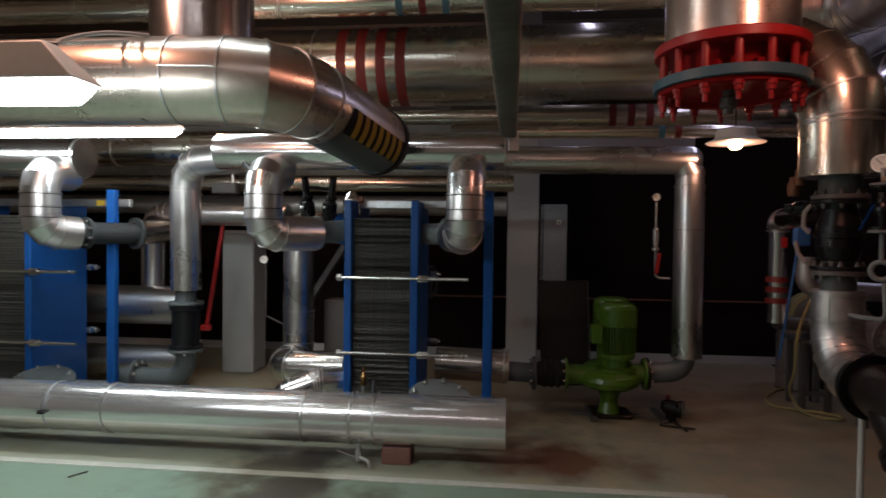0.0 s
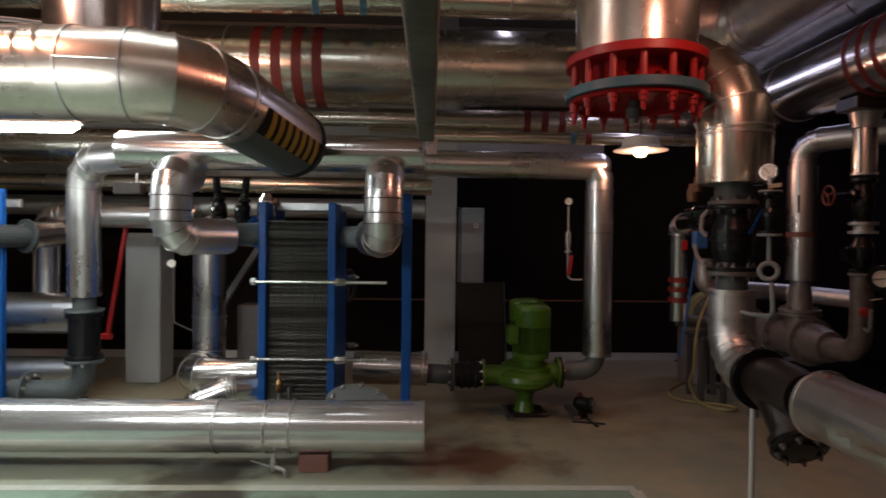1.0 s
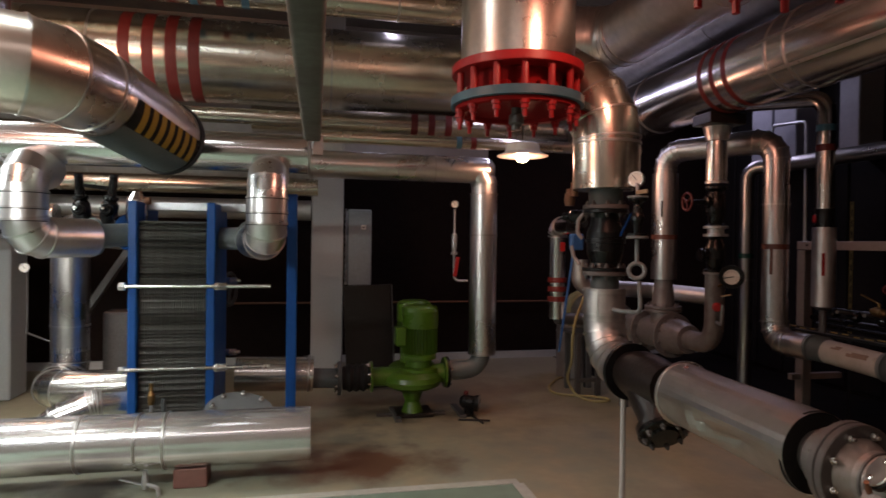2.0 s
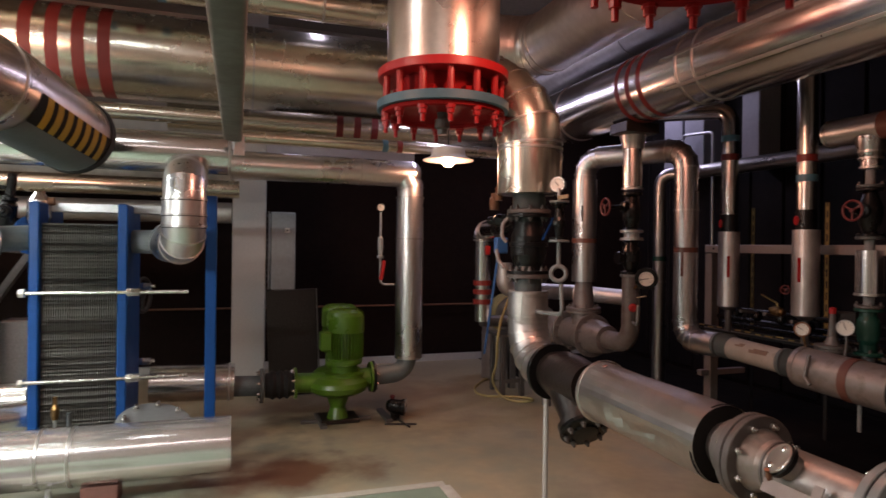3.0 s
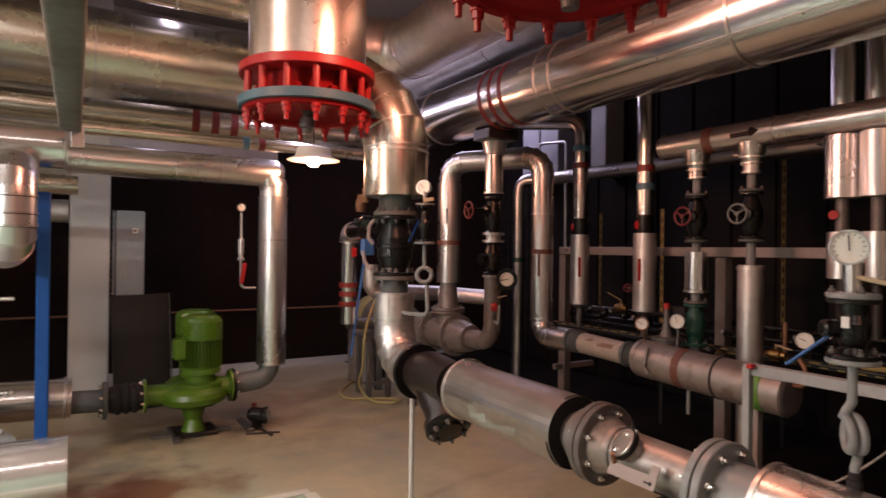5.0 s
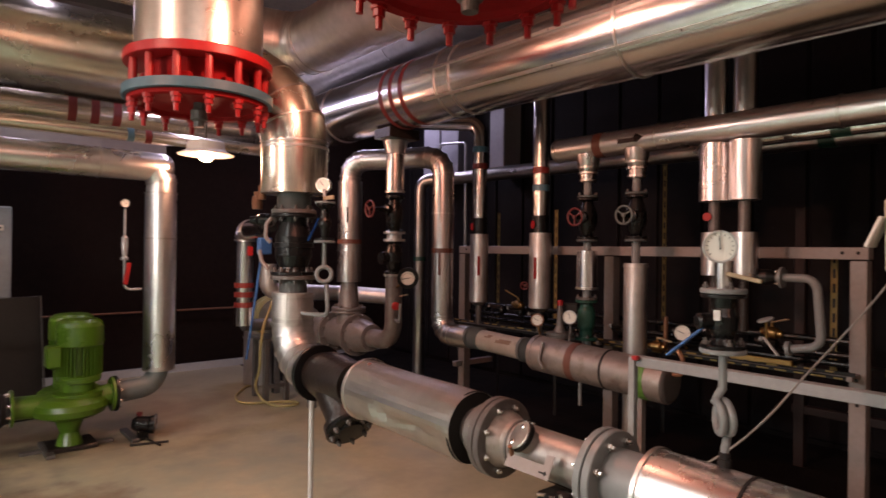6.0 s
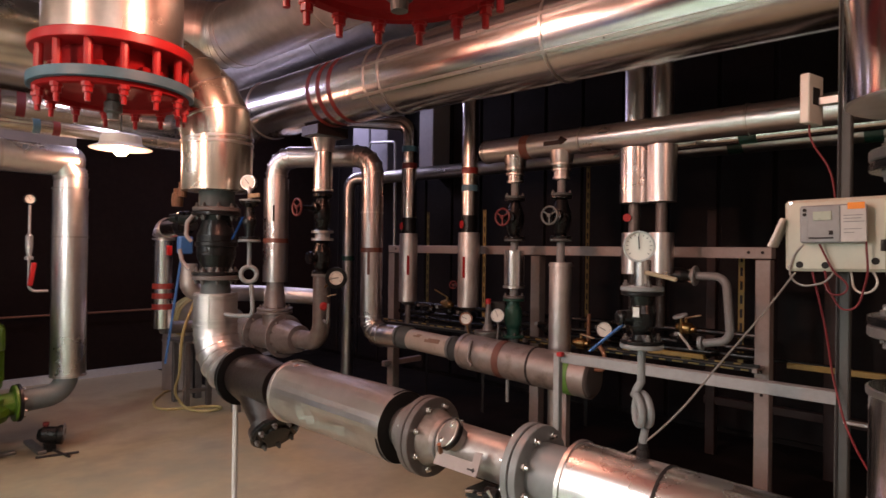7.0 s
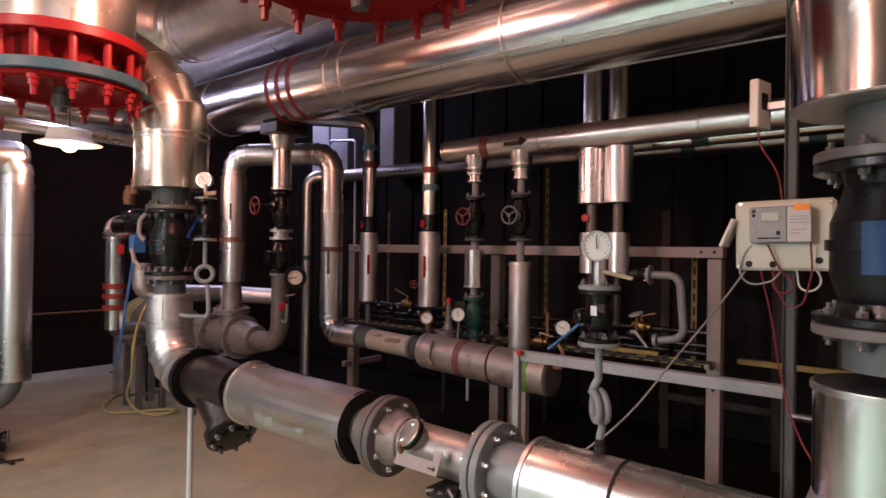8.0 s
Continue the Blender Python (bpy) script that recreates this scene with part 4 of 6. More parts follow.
rim = [(0.059 * sx + 0.019 * math.cos(a) * 1.0 - 0.019 * sx, 0.05 * sz + 0.019 * math.sin(a) - 0.019 * sz) for sx, sz, a0 in ((1, 1, 0), (-1, 1, 90), (-1, -1, 180), (1, -1, 270)) for a in (radians(a0 + d) for d in (0, 30, 60, 90))]
ends = [[bm.verts.new((-0.010 - 0.0068 * (4.12 - y) + u, y, 2.285 + v)) for u, v in rim] for y in (4.33, -3.95)]
for j in range(len(rim)):
    bm.faces.new((ends[0][j], ends[0][(j + 1) % len(rim)], ends[1][(j + 1) % len(rim)], ends[1][j]))
for loop in ends:
    bm.faces.new(loop)
part("box_section", bm, BEAM_PAINT, t, crease=40)
part("end_plate", box(B(), (0.03, 4.345, 2.21), (0.07, 0.014, 0.13), None, 0.002), GALV, t)
for y in (4.2, -2.0):
    part("hanger", tube(B(), [(-0.010 - 0.0068 * (4.12 - y), y, 2.32), (-0.010 - 0.0068 * (4.12 - y), y, TOP)], 0.010, 10), GALV, t)

# pipe with the striped end
SP = [Vector(p) for p in ((-7.53, 2.94, 2.306), (-1.63, 2.94, 2.305), (-1.385, 2.945, 2.30), (-1.235, 2.985, 2.295), (-1.14, 3.09, 2.288), (-1.072, 3.255, 2.276), (-0.884, 4.095, 2.172))]
t = thing("striped_pipe", SP[0], "wide bright clad pipe with a yellow-black striped end", "pipe")
part("cladding", tube(B(), SP, 0.215, 48), CLAD_WARM, t)
for a, p, b in zip(SP[:-2], SP[1:-1], SP[2:]):
    part("seam", sleeve(B(), p, (p - a).normalized() + (b - p).normalized(), 0.216, 0.012, 0.005, 48), BEAD, t)
line = [p + Vector((0, -0.216 if i < 2 else -0.20, 0.02)) + Vector((0.05, 0, 0)) * max(0, i - 1) for i, p in enumerate(SP[1:-1])]
part("lap_seam", tube(B(), line, 0.0045, 8), BEAD, t)
end, way = SP[-1], (SP[-1] - SP[-2]).normalized()
part("rubber_collar", lathe(B(), end - way * 0.03, way, [(0, 0.214), (0, 0.226), (0.05, 0.226), (0.06, 0.20), (0.06, 0.0)], 36), RUBBER, t)
sm = Matrix.Translation(end) @ frame_of(way)
low = frame_of(way).inverted() @ Vector((0.24, -0.90, -0.40))
mid_ang = math.atan2(low.y, low.x)


def patch(s0, s1, a0, a1, slant, rise, n=8):
    """A curved sheet on the pipe's last length: s back from the end, a about its underside."""
    bm = B()
    r = 0.215 + rise
    rows = []
    for i in range(n + 1):
        a = a0 + (a1 - a0) * i / n
        off = slant * i / n
        rows.append([bm.verts.new(sm @ Vector((r * math.cos(mid_ang + a), r * math.sin(mid_ang + a), -(s + off)))) for s in (s0, s1)])
    for p, q in zip(rows, rows[1:]):
        bm.faces.new((p[0], p[1], q[1], q[0]))
    bmesh.ops.solidify(bm, geom=bm.faces[:], thickness=0.0015)
    return bm


part("grey_sheet", patch(0.03, 0.77, -0.04, 1.1, 0.0, 0.003, 16), GREY, t, "plain grey sheet on the pipe")
stripe = part("stripe_sheet", patch(0.04, 0.77, -0.74, -0.04, 0.0, 0.004, 10), INK, t, "black warning sheet")
for i in range(7):
    part("yellow_stripe", patch(0.09 + i * 0.096, 0.145 + i * 0.096, -0.73, -0.05, -0.04, 0.0065, 8), YELLOW, stripe)

# upright vessels with red flanges
STUD = bpy.data.meshes.new("stud")
_bm = B()
lathe(_bm, (0, 0, 0), (0, 0, -1), [(-0.01, 0.030), (0.012, 0.030), (0.013, 0.023), (0.040, 0.023), (0.041, 0.014), (0.085, 0.013)], 8)
_bm.to_mesh(STUD)
_bm.free()
STUD.materials.append(RED)


def vessel(x, y, z0, turn, label):
    """A clad upright vessel whose blind flange hangs at z0."""
    t = thing("vessel", (x, y, z0), label, "vessel", "upright vessels")
    R = 0.40
    part("cladding", tube(B(), [(x, y, z0 + 0.335), (x, y, TOP)], 0.345, 40), CLAD_WARM, t)
    part("seam", sleeve(B(), (x, y, z0 + 1.2), (0, 0, 1), 0.345, 0.02, 0.004, 40), CLAD, t)
    part("neck", tube(B(), [(x, y, z0 + 0.10), (x, y, z0 + 0.35)], 0.27, 36), RED_MATT, t)
    part("upper_flange", lathe(B(), (x, y, z0 + 0.283), (0, 0, 1), [(0, R - 0.004), (0.004, R), (0.048, R), (0.054, R - 0.006), (0.058, 0.33)], 48), RED, t)
    part("gasket_ring", lathe(B(), (x, y, z0 + 0.092), (0, 0, 1), [(0, R - 0.004), (0.004, R + 0.004), (0.052, R + 0.004), (0.056, R - 0.004)], 48), TEAL, t, "teal grey flange edge")
    low = part("blind_flange", lathe(B(), (x, y, z0 + 0.056), (0, 0, 1), [(0.03, 0.0), (0.026, R - 0.10), (0.004, R - 0.085), (0.004, R - 0.035), (0.012, R - 0.022), (0.04, R - 0.022)], 48), RED_MATT, t)
    count = 14
    for i in range(count):
        a = 2 * math.pi * (i + turn) / count
        c = Vector((x + 0.355 * math.cos(a), y + 0.355 * math.sin(a), 0))
        part("long_stud", tube(B(), [c + Vector((0, 0, z0 + 0.14)), c + Vector((0, 0, z0 + 0.29))], 0.021, 10), RED, t)
        share("stud", STUD, low, Matrix.Translation(c + Vector((0, 0, z0 + 0.060))))
        if i % 2:
            part("lug", box(B(), c + Vector((-0.05 * math.cos(a), -0.05 * math.sin(a), z0 + 0.165)), (0.05, 0.12, 0.05), Matrix.Rotation(a, 4, "Z"), 0.004), RED_MATT, t)
    part("drain", lathe(B(), (x - 0.02, y - 0.05, z0 + 0.09), (0, 0, -1), [(0, 0.03), (0.04, 0.03), (0.05, 0.045), (0.10, 0.045), (0.11, 0.03), (0.14, 0.028)], 16), IRON, t, "dull iron drain plug")
    return t


vessel(1.215, 3.605, 2.28, 0.05, "bright clad vessel with a bolted red flange and teal ring")
vessel(1.375, 1.527, 2.375, 0.22, "bright clad vessel with a bolted red flange overhead")
t = clad_pipe("upright_pipe", [(-1.68, 3.25, 2.40), (-1.68, 3.25, TOP)], 0.27, "wide bright upright clad pipe above the striped pipe", seams=(0.6,))
part("red_mark", box(B(), (-1.535, 3.012, 2.84), (0.125, 0.010, 0.145), Matrix.Rotation(0.55, 4, "Z"), 0.002), RED_BAND, t)


# pendant lamps
def pendant(x, y, z, label):
    t = thing("pendant_lamp", (x, y, z), label, "lamp", "pendant lamps")
    part("shade", lathe(B(), (x, y, z), (0, 0, 1), [(0, 0.216), (0.004, 0.219), (0.022, 0.175), (0.036, 0.150), (0.095, 0.140), (0.108, 0.125), (0.112, 0.08), (0.104, 0.08), (0.090, 0.128), (0.034, 0.138), (0.014, 0.185)], 40), WHITE, t, "white enamel dish")
    bulb = part("bulb", lathe(B(), (x, y, z - 0.055), (0, 0, 1), [(0, 0), (0.008, 0.035), (0.03, 0.052), (0.06, 0.056), (0.10, 0.038), (0.13, 0.026)], 20), BULB_GLOW, t, "lit warm bulb")
    bulb.visible_shadow = False
    part("cable", tube(B(), [(x, y, z + 0.09), (x, y, TOP)], 0.006, 8), INK, t)
    return t


pendant(1.74, 5.0, 2.29, "white dish pendant lamp with a lit warm bulb")


# fluorescent fixtures
def trough(bm, a, b, z0, z1, w0, w1, slope):
    """A long box from a to b whose upper face is narrower and shorter."""
    rows = []
    for z, w, cut in ((z0, w0, 0.0), (z1, w1, slope)):
        rows.append([bm.verts.new((x, y, z)) for x, y in ((a[0] + cut, a[1] - w / 2), (b[0] - cut, b[1] - w / 2), (b[0] - cut, b[1] + w / 2), (a[0] + cut, a[1] + w / 2))])
    for j in range(4):
        bm.faces.new((rows[0][j], rows[0][(j + 1) % 4], rows[1][(j + 1) % 4], rows[1][j]))
    bm.faces.new(rows[0][::-1])
    bm.faces.new(rows[1])
    bmesh.ops.bevel(bm, geom=bm.edges[:], offset=0.008, segments=2, affect="EDGES", profile=0.5)
    return bm


def fixture(a, b, label, height=0.17, width=0.20):
    t = thing("fluorescent_lamp", a, label, "lamp", "fluorescent lamps")
    z = a[2]
    part("housing", trough(B(), a, b, z + 0.075, z + 0.075 + height, width, width * 0.45, height * 1.05), WHITE, t, "white sheet reflector housing")
    tube_ob = part("diffuser", trough(B(), (b[0] - 0.02, b[1], 0), (a[0] + 0.02, a[1], 0), z + 0.064, z + 0.064 - 0.36 * width, width - 0.03, width * 0.55, -0.05), TUBE_GLOW, t, "lit white diffuser")
    tube_ob.visible_shadow = False
    part("bracket", box(B(), ((a[0] + b[0]) / 2, a[1] + 0.30, z + height + 0.06), (0.10, 0.80, 0.02), None, 0.004), GALV, t)
    return t


fixture((-2.99, 2.13, 2.021), (-1.536, 2.13, 2.021), "lit fluorescent lamp hanging under the wide pipe", 0.15, 0.176)
fixture((-4.2, 4.2, 2.215), (-2.32, 4.2, 2.215), "lit fluorescent tube before the header", 0.05, 0.12)

# ---- big ceiling pipes along the right side ----
MAIN = Vector((2.94, 6.2, 2.785)), Vector((2.94, -3.6, 2.705))
t = clad_pipe("main_pipe", MAIN, 0.25, "wide bright clad main pipe with three red bands", CLAD,
              seams=(1.35, 2.90, 3.05, 4.35, 5.9), bands=((2.25, 0.045, RED_BAND), (2.38, 0.045, RED_BAND), (2.51, 0.045, RED_BAND)), n=64)
for deg in (168, 214):
    out = Vector((math.cos(radians(deg)), 0, math.sin(radians(deg)))) * 0.2505
    a, b = MAIN[0].lerp(MAIN[1], 0.28) + out, MAIN[1] + out
    part("lap_seam", box(B(), (a + b) / 2, (0.020, 0.009, (b - a).length), frame_of(b - a) @ Matrix.Rotation(radians(deg - 90), 4, "Z"), 0.001), BEAD, t)
    for i in range(9):
        p = a.lerp(b, (i + 0.5) / 9)
        part("rivet", lathe(B(), p, out, [(0, 0.008), (0.004, 0.007), (0.006, 0.003)], 8), IRON, t)
clad_pipe("rear_pipe", [(3.25, 6.1, 3.42), (3.25, -3.6, 3.42)], 0.20, "dull clad pipe high behind the main pipe", CLAD_DULL, seams=(1.6, 3.4))
for y in (5.5, -1.0):
    part("hanger", tube(B(), [(3.25, y, 3.5), (3.25, y, TOP)], 0.012, 8), GALV, bpy.data.objects["rear_pipe"])
clad_pipe("upper_pipe", [(1.55, 5.1, 3.35), (2.45, 4.75, 3.25), (2.45, -3.6, 3.25)], 0.25, "dull clad pipe above the main pipe", CLAD_DULL, seams=(2.4, 3.4), bend=0.35, k=4)

# ---- riser with black valve ----
RX, RY = 1.80, 3.58


def line_valve(x, y, z, label, body_r=0.102, fr=0.140):
    """Flanged black valve on an upright line, from the lower flange at z."""
    t = thing("valve", (x, y, z), label, "valve", "large black valves")
    part("lower_neck", tube(B(), [(x, y, z - 0.11), (x, y, z)], fr * 0.62, 28), SLATE, t)
    flange(t, (x, y, z - 0.028), (0, 0, 1), fr, 0.026, WARM_GREY, 0)
    f = flange(t, (x, y, z), (0, 0, 1), fr, 0.022, BLACK, 0)
    bolt_circle(f, (x, y, z + 0.022), (0, 0, 1), fr * 0.8, 8, mesh=DARK_BOLT)
    bolt_circle(f, (x, y, z - 0.028), (0, 0, -1), fr * 0.8, 8, mesh=DARK_BOLT)
    part("body", lathe(B(), (x, y, z + 0.02), (0, 0, 1), [(0, body_r * 0.95), (0.03, body_r * 0.9), (0.06, body_r), (0.10, body_r + 0.012), (0.22, body_r + 0.012), (0.27, body_r * 0.94), (0.31, body_r * 0.84), (0.345, body_r * 0.9)], 36), BLACK, t)
    part("rib", lathe(B(), (x, y, z + 0.17), (0, 0, 1), [(0, body_r), (0.004, body_r + 0.022), (0.03, body_r + 0.022), (0.034, body_r)], 36), BLACK, t)
    flange(t, (x, y, z + 0.36), (0, 0, 1), fr, 0.022, BLACK, 0)
    f = flange(t, (x, y, z + 0.384), (0, 0, 1), fr, 0.026, WARM_GREY, 0)
    bolt_circle(f, (x, y, z + 0.41), (0, 0, 1), fr * 0.8, 8, mesh=DARK_BOLT)
    bolt_circle(f, (x, y, z + 0.36), (0, 0, -1), fr * 0.8, 8, mesh=DARK_BOLT)
    part("upper_neck", tube(B(), [(x, y, z + 0.40), (x, y, z + 0.53)], 0.105, 28), SLATE, t)
    return t


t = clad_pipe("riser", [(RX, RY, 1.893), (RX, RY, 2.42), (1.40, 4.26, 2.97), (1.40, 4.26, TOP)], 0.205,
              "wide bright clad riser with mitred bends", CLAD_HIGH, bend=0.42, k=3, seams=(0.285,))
line_valve(RX, RY, 1.385, "black flanged valve between grey necks on the riser")
t = clad_pipe("elbow_pipe", [(RX, RY, 1.275), (RX, RY, 0.82), (RX, 3.26, 0.82)], 0.128, "dull clad riser foot with a mitred bend", CLAD_DULL, bend=0.26, k=5, seams=(0.02,))
for z in (1.12, 1.085):
    part("bead", sleeve(B(), (RX, RY, z), (0, 0, 1), 0.128, 0.012, 0.006, 36), BEAD, t)
part("lap_seam", box(B(), (RX - 0.091, RY - 0.091, 1.17), (0.006, 0.012, 0.20), Matrix.Rotation(0.78, 4, "Z"), 0.001), BEAD, t)

# gauge group beside the riser valve
t = thing("gauge_siphon", (1.80, 3.18, 1.2), "grey siphon pipe with a ring loop beside the valve", "pipe")
bm = B()
tube(bm, [(1.80, 3.19, 1.60), (1.80, 3.19, 1.45)], 0.012, 12)
ring(bm, (1.80, 3.19, 1.402), (0.5, 0.85, 0), 0.043, 0.0130, 24, 10)
tube(bm, route([(1.80, 3.16, 1.345), (1.80, 3.14, 1.17), (1.80, 3.36, 1.155), (1.80, 3.46, 1.155)], 0.04, 5), 0.012, 12)
part("siphon", bm, GREY, t)
t = thing("gauge_cock", (1.80, 3.19, 1.6), "small black flanged cock with a blue lever", "valve")
part("body", lathe(B(), (1.80, 3.19, 1.60), (0, 0, 1), [(0, 0.056), (0.014, 0.056), (0.016, 0.022), (0.07, 0.028), (0.09, 0.038), (0.11, 0.038), (0.13, 0.028), (0.18, 0.022), (0.204, 0.052), (0.22, 0.052)], 24), BLACK, t)
part("flange_plate", disc(B(), (1.80, 3.19, 1.585), (0, 0, 1), 0.062, 0.014, 24), GREY, t)
part("flange_plate", disc(B(), (1.80, 3.19, 1.815), (0, 0, 1), 0.058, 0.012, 24), GREY, t)
part("lever", beam(B(), (1.79, 3.24, 1.73), (1.79, 3.37, 1.60), 0.014, 0.006), BLUE, t)
part("stem", tube(B(), [(1.80, 3.19, 1.82), (1.80, 3.20, 1.90)], 0.010, 10), GALV, t)
t = thing("tag_plate", (1.80, 3.14, 1.84), "pale tag plate on the gauge cock", "tag")
part("plate", box(B(), (1.79, 3.13, 1.845), (0.012, 0.11, 0.022), None, 0.002), WOOD, t)
gauge((1.80, 3.215, 1.925), (-0.75, -0.66, 0.0), 0.044)
t = thing("sensor_fitting", (1.62, 3.72, 1.75), "copper and black fittings behind the riser valve", "fitting")
part("copper_part", lathe(B(), (1.645, 3.78, 1.80), (0, 0, 1), [(0, 0.03), (0.04, 0.035), (0.08, 0.03), (0.085, 0.022), (0.11, 0.022)], 16), COPPER, t)
part("black_part", lathe(B(), (1.74, 3.74, 1.73), (-0.6, 0.5, 0), [(0, 0.03), (0.03, 0.045), (0.09, 0.045), (0.11, 0.03), (0.15, 0.025)], 18), BLACK, t)
for pts in ([(1.66, 3.60, 1.74), (1.635, 3.62, 1.70), (1.63, 3.62, 1.62), (1.655, 3.60, 1.585)], [(1.60, 3.64, 1.54), (1.612, 3.63, 1.47), (1.64, 3.60, 1.42)]):
    part("white_bracket", tube(B(), route(pts, 0.03, 4), 0.012, 10), FRAME_PAINT, t)
part("copper_part", lathe(B(), (1.66, 3.75, 1.86), (0, 0, 1), [(0, 0.028), (0.05, 0.03), (0.055, 0.02), (0.09, 0.02)], 16), COPPER, t)

# ---- horizontal line with strainer, coming towards the walkway ----
LX, LZ = 1.80, 0.82


def ly(y):
    return (LX, y, LZ - 0.022 * max(0.0, 2.7 - y))


t = thing("strainer", ly(3.0), "dark brown cast-iron strainer with a slanted leg", "strainer")
flange(t, ly(3.26), (0, -1, 0), 0.165, 0.028, BLACK, 0)
part("body", lathe(B(), ly(3.24), (0, -1, 0), [(0, 0.115), (0.04, 0.125), (0.12, 0.14), (0.24, 0.135), (0.40, 0.115)], 32), BROWN_IRON, t)
leg = Vector((-0.10, -0.76, -0.66)).normalized()
part("leg", lathe(B(), Vector(ly(3.10)), leg, [(0, 0.115), (0.12, 0.115), (0.24, 0.105), (0.30, 0.105), (0.305, 0.13), (0.335, 0.13), (0.34, 0.10)], 32), BROWN_IRON, t)
cover = part("leg_cover", lathe(B(), Vector(ly(3.10)) + leg * 0.325, leg, [(0, 0.10), (0.002, 0.128), (0.03, 0.132), (0.038, 0.124), (0.040, 0.075), (0.052, 0.068), (0.056, 0.0)], 32), BLACK, t)
bolt_circle(cover, Vector(ly(3.10)) + leg * 0.363, leg, 0.102, 8, 1.1, mesh=DARK_BOLT)
t = thing("pipe_post", (1.80, 3.32, 0), "thin pale steel post under the strainer", "post")
part("post", tube(B(), [(1.80, 3.32, 0.0), (1.80, 3.32, 0.70)], 0.0155, 16), PALE_GREY, t)
part("base_plate", disc(B(), (1.80, 3.32, 0), (0, 0, 1), 0.05, 0.008, 24), PALE_GREY, t)

# dented sheet jacket
t = thing("sheet_jacket", ly(2.4), "dented dull sheet jacket with an open dark end", "pipe cladding")
bm = B()
rng = random.Random(11)
rows, N, M = [], 40, 18
for i in range(M + 1):
    y = 2.71 - i * (2.71 - 1.89) / M
    row = []
    for j in range(N):
        a = 2 * math.pi * j / N
        r = 0.153 + 0.004 * math.cos(2 * a + 0.8) + 0.005 * noise.noise((math.cos(a) * 1.6, math.sin(a) * 1.6, y * 3.0))
        for cy, ca, wy, wa, depth in ((2.20, 3.70, 0.26, 0.70, 0.066), (2.40, 3.42, 0.08, 0.45, 0.028), (2.02, 3.35, 0.13, 0.45, 0.020), (2.58, 3.5, 0.12, 0.50, 0.012), (2.2, 2.5, 0.2, 0.4, 0.006)):
            r -= depth * max(0.0, 1 - abs(y - cy) / wy) * max(0.0, 1 - abs(a - ca) / wa)
        row.append(bm.verts.new((LX + r * math.cos(a), y, ly(y)[2] + r * math.sin(a))))
    rows.append(row)
for a, b in zip(rows, rows[1:]):
    for j in range(N):
        bm.faces.new((a[j], a[(j + 1) % N], b[(j + 1) % N], b[j]))
bmesh.ops.solidify(bm, geom=bm.faces[:], thickness=0.004)
part("jacket", bm, JACKET, t, crease=7.0)
part("end_ring", lathe(B(), ly(2.725), (0, -1, 0), [(0, 0.10), (0, 0.156), (0.004, 0.161), (0.014, 0.161), (0.018, 0.155), (0.018, 0.10)], 36), CLAD_WORN, t)
# black ring added for the shaded gap at the jacket's open end
part("inner_lining", lathe(B(), ly(1.91), (0, -1, 0), [(0, 0.08), (0, 0.153), (0.012, 0.153), (0.012, 0.08)], 36), RUBBER, t, "dark ring for the shade inside the open end")
part("rivet", lathe(B(), (LX - 0.055, 2.62, LZ + 0.150), (-0.35, 0, 0.93), [(0, 0.013), (0.004, 0.010)], 12), RUST, t)

t = thing("meter_run", ly(1.5), "bare steel meter pipe between two bolted flanges", "pipe")
part("pipe", tube(B(), [ly(2.0), ly(1.10)], 0.086, 32), STEEL, t, "dull bare steel pipe")
part("collar", lathe(B(), ly(1.87), (0, -1, 0), [(0, 0.095), (0.02, 0.112), (0.08, 0.112), (0.10, 0.10)], 32), IRON, t)
f = flange(t, ly(1.78), (0, -1, 0), 0.158, 0.028, WARM_GREY, 0)
flange(t, ly(1.748), (0, -1, 0), 0.158, 0.030, WARM_GREY, 8)
bolt_circle(f, ly(1.78), (0, 1, 0), 0.1264, 8)
part("weld_neck", lathe(B(), ly(1.718), (0, -1, 0), [(0, 0.115), (0.05, 0.09), (0.09, 0.086)], 32), STEEL, t)
g = flange(t, ly(1.267), (0, -1, 0), 0.160, 0.028, GREY, 0)
flange(t, ly(1.233), (0, -1, 0), 0.160, 0.030, GREY, 8)
bolt_circle(g, ly(1.267), (0, 1, 0), 0.128, 8)
part("gasket", disc(B(), ly(1.239), (0, -1, 0), 0.154, 0.006, 36), RUBBER, t)
part("neck", tube(B(), [ly(1.217), ly(1.04)], 0.105, 32), GREY, t)
cap = Vector((-0.774, 0.341, 0.61)).normalized()
foot = Vector(ly(1.516))
part("branch", tube(B(), [foot, foot + cap * 0.112], 0.046, 28), STEEL, t)
part("branch_ring", disc(B(), foot + cap * 0.104, cap, 0.061, 0.020, 36, 0.003), BLACK, t, "black clamped rim of the branch")
face = part("branch_cap", disc(B(), foot + cap * 0.123, cap, 0.056, 0.009, 36, 0.003), JACKET, t, "bright round cap with two bolts on the branch")
across = cap.cross(Vector((0.79, 0.60, -0.2))).normalized()
for sgn in (-1, 1):
    part("cap_bolt", lathe(B(), foot + cap * 0.131 + across * (0.034 * sgn), cap, [(0, 0.011), (0.006, 0.011), (0.009, 0.006)], 8), CHROME, face)
part("clamp_screw", tube(B(), [foot + cap * 0.112 - across * 0.062, foot + cap * 0.112 - across * 0.085 + Vector((0, 0.01, -0.02))], 0.006, 8), CHROME, t)
for y in (1.640, 1.615):
    part("groove_ring", sleeve(B(), ly(y), (0, 1, 0), 0.089, 0.010, 0.003, 32), IRON, t)
tip = Matrix.Rotation(0.45, 4, "Y")
